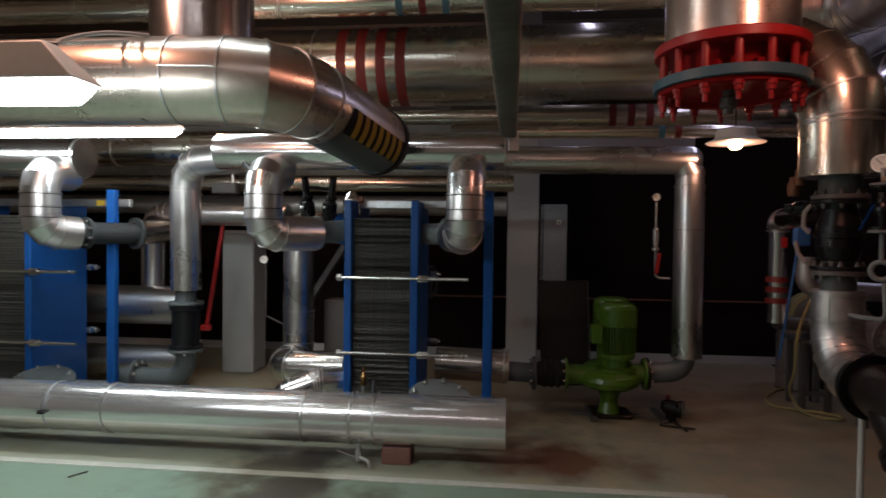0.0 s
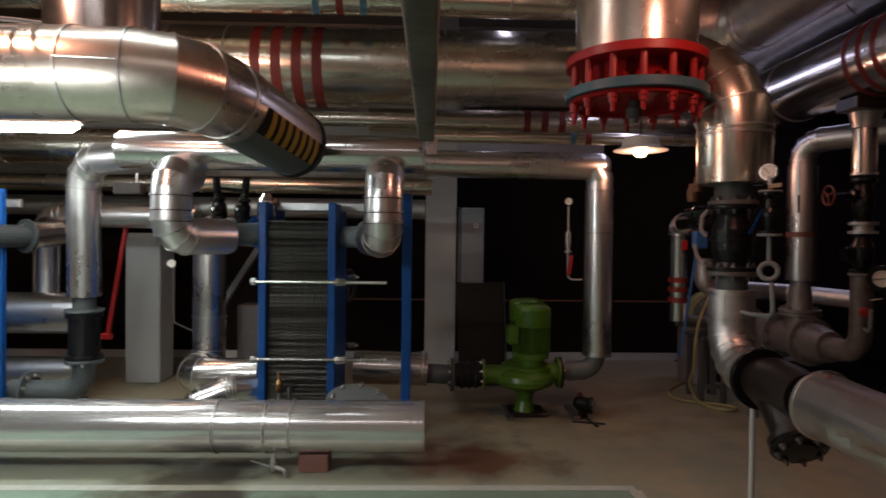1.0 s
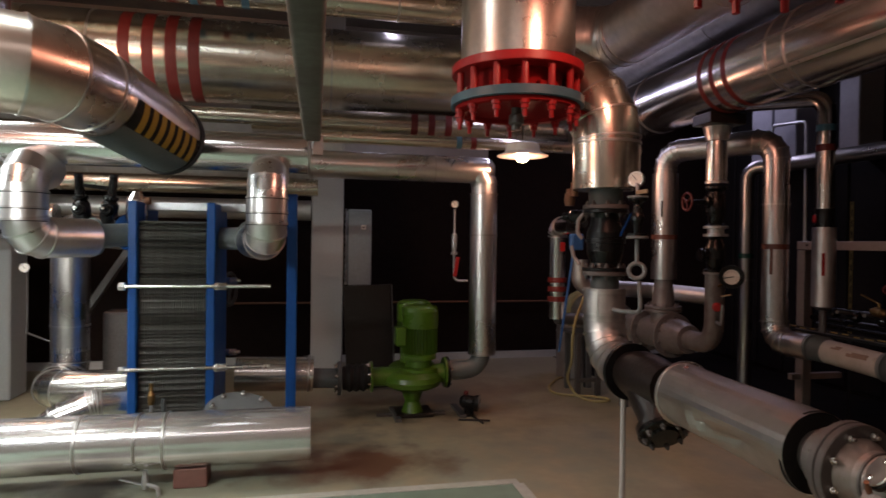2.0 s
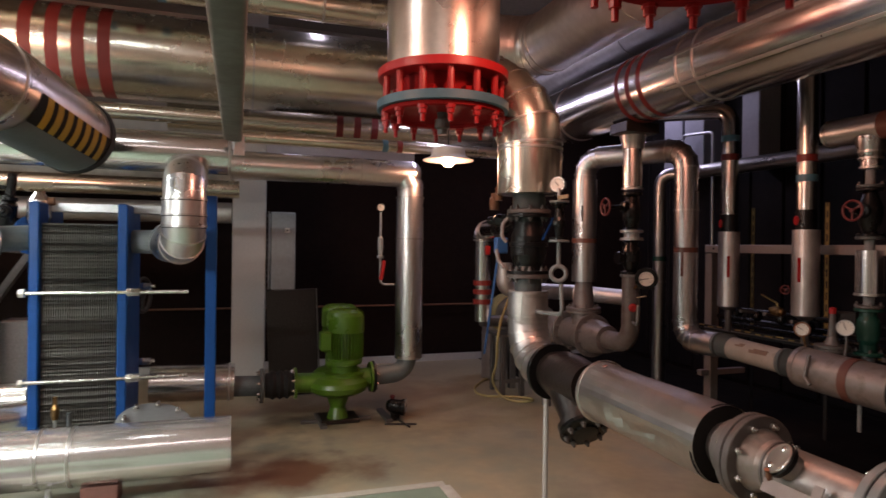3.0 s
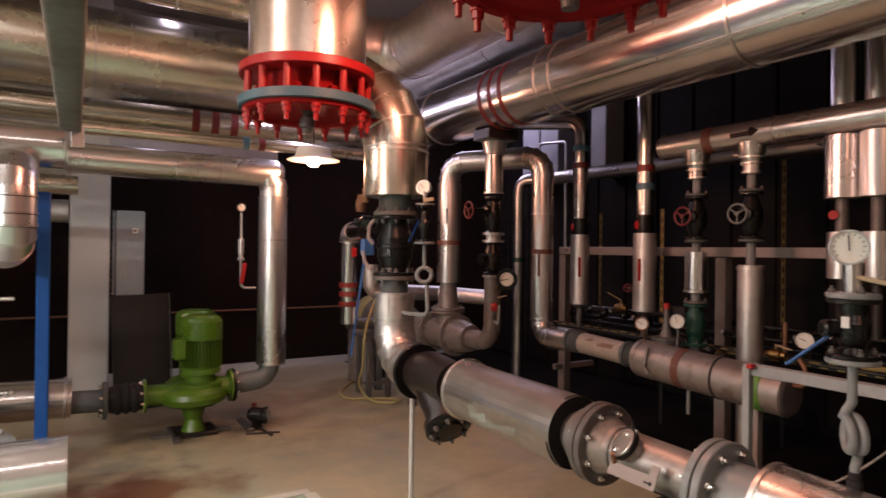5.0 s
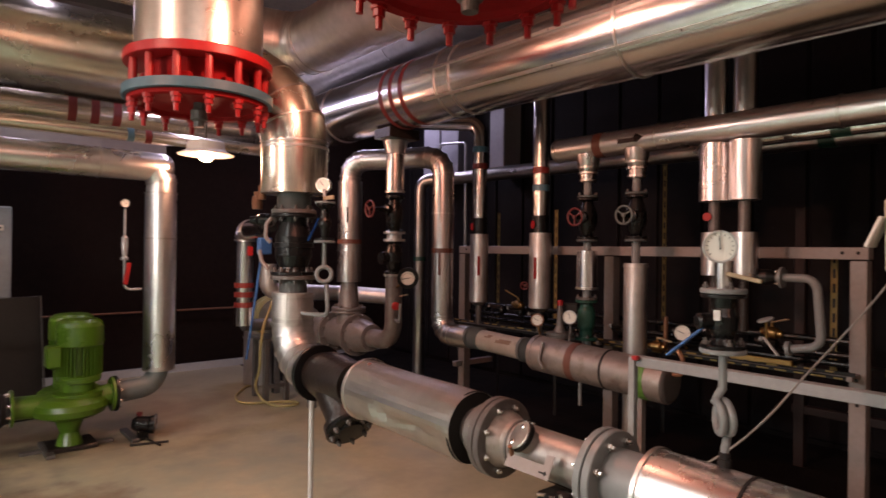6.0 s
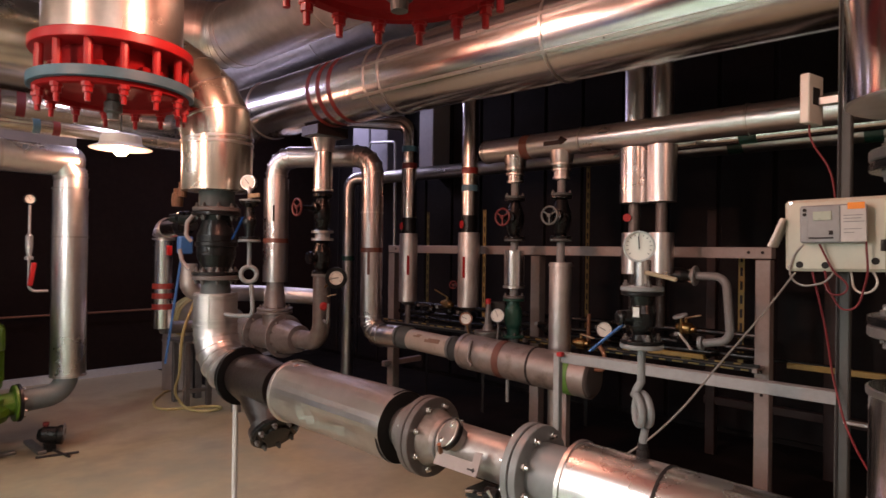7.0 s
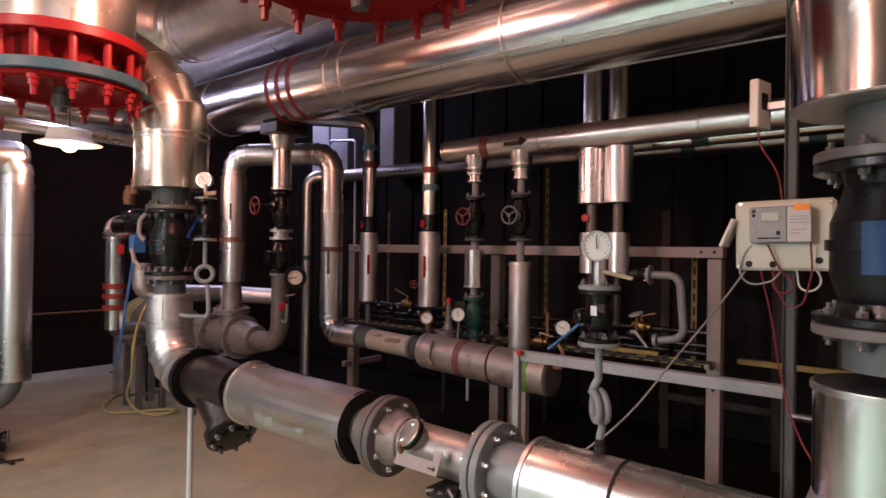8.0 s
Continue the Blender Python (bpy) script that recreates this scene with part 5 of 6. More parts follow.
plate = part("name_plate", box(B(), (1.655, 1.472, 0.786), (0.005, 0.205, 0.046), tip, 0.001), FRAME_PAINT, t, "pale bracket plate with a small dark arrow")
part("plate_ear", box(B(), (1.664, 1.3865, 0.805), (0.005, 0.034, 0.080), tip, 0.001), FRAME_PAINT, plate)
part("plate_arrow", box(B(), (1.6505, 1.402, 0.784), (0.003, 0.026, 0.006), tip, 0), INK, plate)
part("arrow_head", box(B(), (1.6505, 1.389, 0.784), (0.003, 0.012, 0.012), tip @ Matrix.Rotation(0.785, 4, "X"), 0), INK, plate)
part("drain_tap", lathe(B(), (1.668, 1.557, 0.80), (-0.5, -0.2, 0.85), [(0, 0.008), (0.02, 0.010), (0.035, 0.006), (0.05, 0.008)], 10), COPPER, t, "small copper tap")
part("clamp", box(B(), (LX - 0.07, 1.40, LZ - 0.135), (0.11, 0.10, 0.035), None, 0.008), BLACK, t)
part("clamp", lathe(B(), (LX - 0.135, 1.35, LZ - 0.105), (0.3, -1, -0.1), [(0, 0.018), (0.01, 0.026), (0.05, 0.026), (0.06, 0.016)], 14), BLACK, t)
for a, b in (((1.655, 1.43, 0.700), (1.70, 1.40, 0.695)), ((1.66, 1.375, 0.705), (1.70, 1.345, 0.70)), ((1.645, 1.318, 0.735), (1.66, 1.30, 0.70))):
    part("clamp_bolt", tube(B(), [a, b], 0.006, 8), CHROME, t)

t = clad_pipe("near_pipe", [ly(1.062), ly(0.12)], 0.140, "bright clad pipe that runs towards the walkway", CLAD_WORN, seams=(0.004, 0.90))
part("strap", sleeve(B(), ly(0.755), (0, 1, 0), 0.140, 0.010, 0.003, 32), RUBBER, t)

# ---- siphon and gauge on the near pipe ----
SX, SY = 1.83, 0.86
t = thing("gauge_siphon", (SX, SY, 0.95), "grey pigtail siphon on the near pipe", "pipe")
bm = B()
axis, fore, R = Vector((0.714, -0.70, 0)), Vector((-0.70, -0.714, 0)), 0.046
coil = []
for i in range(37):
    swing = i * math.pi / 12
    coil.append(Vector((SX, SY, 1.065)) + axis * (-0.020 + 0.040 * i / 36) + fore * (R * math.sin(swing)) + Vector((0, 0, R * math.cos(swing))))
tube(bm, [Vector((SX, SY, 1.265)), Vector((SX, SY, 1.15)), Vector((SX, SY, 1.13)) - axis * 0.012] + coil + [coil[-1] + fore * -0.01 + Vector((0, 0, -0.012)), Vector((SX, SY, 0.985)) + axis * 0.012, Vector((SX, SY, 0.97)) + axis * 0.008, Vector((SX, SY, 0.905)) + axis * 0.008], 0.0125, 14)
part("siphon", bm, GREY, t)
part("stub", lathe(B(), (SX + 0.003, SY - 0.007, 0.910), (0, 0, 1), [(0, 0.02), (0.03, 0.02), (0.032, 0.016), (0.05, 0.016)], 12), RUBBER, t)
t = thing("gauge_valve", (SX, SY, 1.26), "small dark flanged valve with a blue lever under the gauge", "valve")
flange(t, (SX, SY, 1.255), (0, 0, 1), 0.066, 0.014, GREY, 0)
flange(t, (SX, SY, 1.269), (0, 0, 1), 0.064, 0.013, BLACK, 4, size=0.7, bolt=DARK_BOLT)
part("body", lathe(B(), (SX, SY, 1.28), (0, 0, 1), [(0, 0.040), (0.02, 0.030), (0.045, 0.041), (0.085, 0.043), (0.11, 0.034), (0.14, 0.040)], 28), BLACK, t)
part("side_boss", lathe(B(), (SX - 0.02, SY + 0.02, 1.35), (-0.8, 0.5, 0), [(0, 0.024), (0.05, 0.024), (0.055, 0.016)], 16), BLACK, t)
part("lever", beam(B(), (SX - 0.05, SY + 0.03, 1.335), (SX - 0.06, SY + 0.145, 1.235), 0.026, 0.007), BLUE_LIGHT, t, "blue steel lever")
part("name_plate", box(B(), (SX - 0.048, SY - 0.004, 1.37), (0.004, 0.02, 0.03), None, 0), PALE_GREY, t)
flange(t, (SX, SY, 1.42), (0, 0, 1), 0.064, 0.013, BLACK, 0)
flange(t, (SX, SY, 1.433), (0, 0, 1), 0.066, 0.015, GREY, 4, size=0.7, bolt=DARK_BOLT)
part("upper_pipe", tube(B(), [(SX, SY, 1.44), (SX, SY, 1.53)], 0.026, 20), CLAD, t)
part("side_lever", beam(B(), (SX - 0.02, SY - 0.02, 1.492), (SX + 0.0, SY - 0.11, 1.472), 0.020, 0.012), WOOD, t)
gauge((SX - 0.05, SY - 0.012, 1.572), (-0.86, -0.50, 0.04), 0.0475, "large round white pressure gauge with a black needle", [(SX, SY, 1.54), (SX, SY, 1.46)], 4, PALE_GREY)

# ---- upright line at the walkway's right ----
VX, VY = 1.80, 0.10
t = clad_pipe("near_riser", [(VX, VY, 1.91), (VX, VY, TOP)], 0.222, "wide bright clad riser at the walkway", CLAD_BRIGHT, seams=(0.28,))
part("end_plate", lathe(B(), (VX, VY, 1.905), (0, 0, 1), [(0, 0.09), (0, 0.215), (0.004, 0.220), (0.008, 0.220)], 36), CLAD_DULL, t)
t = line_valve(VX, VY, 1.39, "large black flanged valve with a blue label", 0.122, 0.17)
bm = B()
for i in range(9):
    a0, a1 = (radians(158 + 46 * j / 9) for j in (i, i + 1))
    p = [bm.verts.new((VX + 0.146 * math.cos(a), VY + 0.146 * math.sin(a), z)) for a, z in ((a0, 1.51), (a1, 1.51), (a1, 1.63), (a0, 1.63))]
    bm.faces.new(p)
bmesh.ops.remove_doubles(bm, verts=bm.verts, dist=0.0005)
bmesh.ops.solidify(bm, geom=bm.faces[:], thickness=0.004)
part("label_plate", bm, LABEL_BLUE, t, "blue printed label")
t = clad_pipe("lower_pipe", [(VX, VY, 1.245), (VX, VY, 0.55)], 0.165, "bright clad pipe below the large valve", seams=(0.01,))
part("slant_collar", lathe(B(), (VX, VY, 0.98), (0, 0, -1), [(0, 0.164), (0.08, 0.19), (0.16, 0.215), (0.22, 0.215)], 36), CLAD_DULL, t)
t = thing("floor_bend", (VX, VY, 0), "grey steel pipe stand at the floor", "pipe")
part("pipe", tube(B(), [(VX, VY, 0.0), (VX, VY, 0.60)], 0.11, 28), GREY, t)
part("base_plate", disc(B(), (VX, VY, 0), (0, 0, 1), 0.18, 0.02, 32), GREY, t)

# ---- handrail with strut, meter box ----
t = thing("handrail", (2.5, 1.6, 0), "pale painted angle-steel handrail", "handrail")
part("rail", box(B(), (2.5, 1.03, 1.055), (0.008, 1.14, 0.045), None, 0.002), RAIL_PAINT, t)
part("rail_lip", box(B(), (2.522, 1.03, 1.075), (0.044, 1.14, 0.006), None, 0.001), RAIL_PAINT, t)
part("post", box(B(), (2.5, 1.588, 0.537), (0.034, 0.032, 1.075), None, 0.003), RAIL_PAINT, t)
part("red_clip", box(B(), (2.475, 1.56, 1.075), (0.03, 0.03, 0.02), None, 0.004), RED, t)
t = thing("strut", (2.52, 0.45, 0), "grey steel strut from floor to ceiling", "strut")
part("channel", box(B(), (2.52, 0.447, TOP / 2), (0.04, 0.042, TOP), None, 0.004), SLATE, t)
part("slot_edge", box(B(), (2.498, 0.460, TOP / 2), (0.006, 0.006, TOP), None, 0), INK, t)
part("bracket", box(B(), (2.50, 0.39, 0.98), (0.03, 0.10, 0.012), None, 0.003), GALV, t)

t = thing("meter_box", (2.46, 0.455, 1.49), "cream plastic plate with a heat meter and cables", "meter")
turn = Matrix.Rotation(-0.02, 4, "X")
part("back_plate", box(B(), (2.46, 0.455, 1.622), (0.05, 0.315, 0.250), turn, 0.010), CREAM, t)
meter = part("meter", box(B(), (2.415, 0.462, 1.658), (0.045, 0.190, 0.128), turn, 0.006), RAIL_PAINT, t, "light grey electronic heat meter")
part("meter_front", box(B(), (2.391, 0.485, 1.658), (0.006, 0.095, 0.122), turn, 0.002), RAIL_PAINT, meter)
part("print_panel", box(B(), (2.391, 0.399, 1.658), (0.008, 0.072, 0.122), turn, 0.002), PALE_GREY, meter)
part("display", box(B(), (2.386, 0.488, 1.685), (0.004, 0.055, 0.030), turn, 0.001), SCREEN, meter)
part("sticker", box(B(), (2.387, 0.392, 1.716), (0.004, 0.048, 0.022), turn, 0.001), ORANGE, meter)
for i, (y, z, w) in enumerate(((0.40, 1.685, 0.055), (0.402, 1.675, 0.05), (0.398, 1.664, 0.06), (0.40, 1.640, 0.05), (0.41, 1.628, 0.03), (0.485, 1.610, 0.06), (0.520, 1.610, 0.015))):
    part("print_line", box(B(), (2.3865, y, z), (0.003, w, 0.0022 if i < 5 else 0.005), turn, 0), GREY if i < 5 else INK, meter)
part("mark", box(B(), (2.3865, 0.462, 1.628), (0.003, 0.012, 0.014), turn, 0), INK, meter)
for z in (1.705, 1.690):
    part("button", lathe(B(), (2.392, 0.542, z), (-1, 0, 0), [(0, 0.006), (0.004, 0.005)], 12), INK, meter)
for y, z in ((0.595, 1.735), (0.313, 1.735), (0.595, 1.510)):
    part("screw", lathe(B(), (2.436, y, z), (-1, 0, 0), [(0, 0.008), (0.004, 0.006)], 12), CHROME, t)
for y, z in ((0.565, 1.518), (0.487, 1.518), (0.345, 1.535)):
    part("plug", lathe(B(), (2.438, y, z), (-1, 0, 0), [(0, 0.013), (0.006, 0.011)], 16), RUBBER, t)
part("side_lid", box(B(), (2.45, 0.635, 1.63), (0.10, 0.012, 0.11), Matrix.Rotation(0.4, 4, "X"), 0.003), WHITE, t)
t = thing("sensor_box", (2.5, 0.55, 2.0), "white plastic sensor box on the strut", "sensor")
part("body", box(B(), (2.50, 0.548, 2.105), (0.105, 0.032, 0.175), Matrix.Rotation(-0.22, 4, "Z"), 0.004), WHITE, t)
part("side_recess", box(B(), (2.494, 0.5325, 2.115), (0.045, 0.006, 0.06), Matrix.Rotation(-0.22, 4, "Z"), 0.001), INK, t)
part("bracket", box(B(), (2.52, 0.49, 2.10), (0.03, 0.08, 0.03), None, 0.003), GALV, t)


def cable(pts, r, mat, label):
    t = thing("cable", pts[0], label, "cable", "cables")
    cu = bpy.data.curves.new("cable_run", "CURVE")
    cu.dimensions, cu.bevel_depth, cu.bevel_resolution, cu.resolution_u = "3D", r, 2, 8
    sp = cu.splines.new("BEZIER")
    sp.bezier_points.add(len(pts) - 1)
    for bp, p in zip(sp.bezier_points, pts):
        bp.co = Vector(p) - Vector(pts[0])
        bp.handle_left_type = bp.handle_right_type = "AUTO"
    cu.materials.append(mat)
    ob = new("run", cu)
    ob.parent = t
    return t


cable([(-2.07, 2.25, 2.252), (-1.988, 2.344, 2.309), (-1.931, 2.457, 2.349), (-1.873, 2.612, 2.401), (-1.827, 2.793, 2.463)], 0.010, CABLE_GREY, "pale cable over the fluorescent lamp")
cable([(-1.755, 2.232, 2.27), (-1.824, 2.375, 2.338), (-1.8, 2.58, 2.43), (-1.743, 2.835, 2.5)], 0.010, CABLE_GREY, "pale cable over the fluorescent lamp")
cable([(2.5, 0.555, 2.02), (2.50, 0.55, 1.97), (2.50, 0.49, 1.85), (2.50, 0.47, 1.74)], 0.0035, CABLE_RED, "thin red cable below the sensor box")
cable([(2.44, 0.545, 1.60), (2.43, 0.585, 1.54), (2.43, 0.58, 1.46), (2.43, 0.50, 1.455), (2.43, 0.47, 1.48), (2.44, 0.46, 1.50)], 0.0035, CABLE_GREY, "grey cable loop below the meter")
cable([(2.41, 0.50, 1.59), (2.42, 0.46, 1.50), (2.42, 0.42, 1.44), (2.42, 0.46, 1.42), (2.43, 0.49, 1.46)], 0.0035, CABLE_RED, "red cable loop below the meter")
cable([(2.40, 0.365, 1.60), (2.42, 0.37, 1.46), (2.43, 0.42, 1.37), (2.44, 0.47, 1.42), (2.44, 0.49, 1.50)], 0.0035, CABLE_RED, "red cable loop below the meter")
cable([(2.45, 0.36, 1.52), (2.45, 0.345, 1.45), (2.45, 0.39, 1.43), (2.47, 0.42, 1.50)], 0.0035, WHITE, "white cable loop below the meter")
cable([(2.44, 0.58, 1.49), (2.35, 0.64, 1.37), (2.18, 0.75, 1.17), (2.0, 0.83, 1.01), (1.86, 0.90, 0.92), (1.80, 0.92, 0.905)], 0.0034, CABLE_GREY, "grey cable hanging from the meter to the pipe")
cable([(2.45, 0.53, 1.50), (2.46, 0.49, 1.30), (2.47, 0.46, 1.10), (2.40, 0.40, 0.95), (2.2, 0.26, 0.83), (1.99, 0.14, 0.80)], 0.0035, CABLE_RED, "red cable hanging along the strut")

# ---- steel frame ----
FX = 4.1
t = thing("support_rack", (FX, 2.8, 0), "pale painted steel frame behind the small pipes", "frame")
for y in (4.49, 2.80, 1.14):
    part("post", box(B(), (FX, y, 0.76), (0.085, 0.085, 1.52), None, 0.004), FRAME_PAINT, t)
    part("foot_plate", box(B(), (FX, y, 0.006), (0.16, 0.16, 0.012), None, 0.002), FRAME_PAINT, t)
part("top_beam", box(B(), (FX - 0.003, 2.81, 1.562), (0.09, 3.44, 0.07), None, 0.004), FRAME_PAINT, t)
part("tie_bar", box(B(), (FX + 0.12, 4.49, 0.45), (0.5, 0.05, 0.05), None, 0.003), FRAME_PAINT, t)
for y in (1.14, 1.22, 4.42):
    part("bolt_hole", lathe(B(), (FX - 0.05, y, 1.565), (-1, 0, 0), [(0, 0.010), (0.003, 0.009)], 10), INK, t)
part("bolt_hole", lathe(B(), (FX - 0.044, 1.14, 0.70), (-1, 0, 0), [(0, 0.010), (0.003, 0.009)], 10), INK, t)
t = thing("wall_rack", (5.0, 1.5, 0), "dark brown steel frame against the wall", "frame")
for y in (0.55, 1.75, 0.95):
    part("post", box(B(), (4.95, y, 0.95), (0.07, 0.07, 1.90), None, 0.004), DARK_RUST, t)
part("beam", box(B(), (4.95, 1.15, 0.42), (0.06, 1.3, 0.06), None, 0.004), DARK_RUST, t)

# yellow marked angle bars and gas pipes
t = thing("marked_bar", (3.92, 3.0, 0.88), "thin black slotted bars with yellow marks along the frame", "bar")
for x, dz in ((3.92, 0.0), (3.96, -0.035)):
    part("bar", box(B(), (x, 2.93, 0.893 + dz), (0.012, 3.64, 0.020), None, 0.002), INK, t)
part("bracket", box(B(), (4.0, 2.80, 0.865), (0.16, 0.03, 0.03), None, 0.003), FRAME_PAINT, t)
part("bracket", box(B(), (4.0, 1.14, 0.865), (0.16, 0.03, 0.03), None, 0.003), FRAME_PAINT, t)
rng = random.Random(3)
for i in range(34):
    y = 4.6 - i * 0.102
    part("yellow_mark", box(B(), (3.912, y, 0.893 + rng.choice((-0.004, 0.004))), (0.006, rng.uniform(0.04, 0.075), 0.009), None, 0), DULL_YELLOW, t)
    if i > 15:
        part("yellow_mark", box(B(), (3.952, y - 0.03, 0.858), (0.006, rng.uniform(0.04, 0.075), 0.009), None, 0), DULL_YELLOW, t)
t = thing("yellow_bar", (4.3, 0.75, 0.85), "yellow painted steel bar beside the frame", "bar")
part("bar", box(B(), (4.3, 0.70, 0.862), (0.03, 0.72, 0.035), None, 0.003), DULL_YELLOW, t)
part("leg", box(B(), (4.32, 0.60, 0.43), (0.03, 0.03, 0.86), None, 0.003), BLACK, t)
part("bar", box(B(), (3.89, 1.60, 0.915), (0.03, 0.36, 0.028), None, 0.003), DULL_YELLOW, t)
part("arm", box(B(), (4.1, 1.44, 0.905), (0.42, 0.03, 0.02), None, 0.003), BLACK, t)
part("arm", box(B(), (4.32, 1.08, 0.88), (0.03, 0.74, 0.02), None, 0.003), BLACK, t)


def slotted(x, y, z0, z1, width=0.034):
    t = thing("slotted_angle", (x, y, z0), "yellow-black slotted steel angle", "angle bar", "slotted angles")
    part("angle", box(B(), (x, y, (z0 + z1) / 2), (0.006, width, z1 - z0), None, 0.001), INK, t)
    low = max(z0, 0.80)
    for s in (-0.36, 0.36):
        part("yellow_edge", box(B(), (x - 0.004, y + s * width, (low + z1) / 2), (0.003, width * 0.26, z1 - low), None, 0), DULL_YELLOW, t)
    n = int((z1 - low) / 0.09)
    for i in range(n):
        part("yellow_rung", box(B(), (x - 0.004, y, low + (i + 0.5) * (z1 - low) / n), (0.003, width * 0.44, 0.035), None, 0), DULL_YELLOW, t)
    return t


slotted(4.3, 1.335, 0.80, 1.53, 0.038)
slotted(4.9, 2.82, 0.0, 2.60)
slotted(4.6, 4.52, 0.0, 1.95)
slotted(4.6, 3.76, 0.0, 1.95)

# ---- pipes behind the frame line ----
clad_pipe("thin_riser", [(4.4, 5.6, 0.0), (4.4, 5.6, 2.36), (4.55, 5.35, 2.36), (4.55, 0.2, 2.315)], 0.068, "thin dull clad pipe with green bands", CLAD_TIRED, bend=0.12, k=5,
          bands=((1.45, 0.05, DARK_GREEN), (6.55, 0.10, DARK_GREEN), (7.35, 0.10, DARK_GREEN)), seams=(1.2, 3.2, 4.6))
t = clad_pipe("flow_pipe", [(3.0, 4.86, 1.26), (3.0, 4.86, 2.36), (3.45, 4.07, 2.36), (3.45, 4.07, 0.825), (3.45, 3.70, 0.842)], 0.093,
          "dull clad pipe that rises, crosses and drops again", CLAD_TIRED, bend=0.15, k=4, seams=(2.50,), bands=((2.82, 0.04, BROWN_BAND),))
part("leg_cladding", tube(B(), [(3.0, 4.86, 1.255), (3.0, 4.86, 2.17)], 0.108, 36), CLAD_TIRED, t)
part("colour_band", sleeve(B(), (3.0, 4.86, 1.62), (0, 0, 1), 0.108, 0.04, 0.002, 36), BROWN_BAND, t)
part("brown_arrow", box(B(), (3.372, 4.018, 1.44), (0.010, 0.022, 0.20), Matrix.Rotation(0.6, 4, "Z"), 0), BROWN_BAND, t)
t = thing("flow_arrow", (2.92, 4.78, 1.79), "black arrow on the rising clad pipe", "arrow")
part("arrow", box(B(), (2.923, 4.777, 1.86), (0.012, 0.012, 0.14), Matrix.Rotation(0.5, 4, "Z"), 0), INK, t)

# band header with end cap
BX, BZ = 3.45, 0.765


def by(y):
    return (BX, y, BZ + 0.045 * (y - 1.94))


t = thing("band_header", by(2.9), "dull clad header with brown and green bands and a dark end", "pipe")
part("thin_part", tube(B(), [by(3.56), by(3.10)], 0.081, 28), WRAP, t, "pale wrapped pipe with faded print")
part("cladding", tube(B(), [by(2.98), by(1.94)], 0.128, 36), BAND_CLAD, t)
part("shoulder", lathe(B(), by(3.0), (0, -1, 0), [(0, 0.09), (0.004, 0.119), (0.014, 0.129), (0.05, 0.131)], 36), BAND_CLAD, t)
for y0, wide in ((3.71, 0.165), (3.125, 0.13)):
    prof = [(0, 0.07), (0.004, 0.092), (0.03, 0.092)] + [(0.034 + i * (wide - 0.05) / 6, 0.092 if i % 2 else 0.070) for i in range(7)] + [(wide, 0.07)]
    part("rubber_joint", lathe(B(), by(y0), (0, -1, 0), prof, 32), SLATE, t, "ribbed dark rubber joint")
part("colour_band", sleeve(B(), by(2.62), (0, 1, 0), 0.128, 0.055, 0.003, 36), BROWN_BAND, t)
part("ring", sleeve(B(), by(2.36), (0, 1, 0), 0.128, 0.014, 0.004, 36), RUBBER, t)
part("colour_band", sleeve(B(), by(2.08), (0, 1, 0), 0.128, 0.055, 0.003, 36), GREEN_BAND, t)
part("end_cap", lathe(B(), by(1.945), (0, -1, 0), [(0, 0.122), (0.012, 0.117), (0.02, 0.10), (0.022, 0.0)], 36), WARM_GREY, t)
for y, up, w, h in ((3.27, 0.42, 0.15, 0.022), (3.25, 0.62, 0.12, 0.014), (3.44, 0.62, 0.07, 0.012), (3.42, 0.80, 0.05, 0.012)):
    part("print_mark", box(B(), (BX - 0.0807 * math.cos(up), y, by(y)[2] + 0.0807 * math.sin(up)), (0.004, w, h), Matrix.Rotation(up, 4, "Y"), 0), PRINT_BROWN, t)
part("hook", tube(B(), route([(BX - 0.11, 2.84, BZ + 0.15), (BX - 0.15, 2.84, BZ + 0.02), (BX - 0.15, 2.80, BZ - 0.02)], 0.03, 4), 0.012, 10), IRON, t)
part("drain_stub", tube(B(), [(BX, 2.60, BZ - 0.08), (BX, 2.60, BZ - 0.26)], 0.012, 10), GREY, t)
part("end_tap", tube(B(), route([(BX, 1.93, BZ + 0.06), (BX, 1.86, BZ + 0.06), (BX, 1.86, BZ + 0.16), (BX, 1.90, BZ + 0.22)], 0.04, 4), 0.013, 10), COPPER, t)
part("support_leg", box(B(), (BX + 0.02, 2.15, 0.325), (0.05, 0.05, 0.65), None, 0.003), FRAME_PAINT, t)


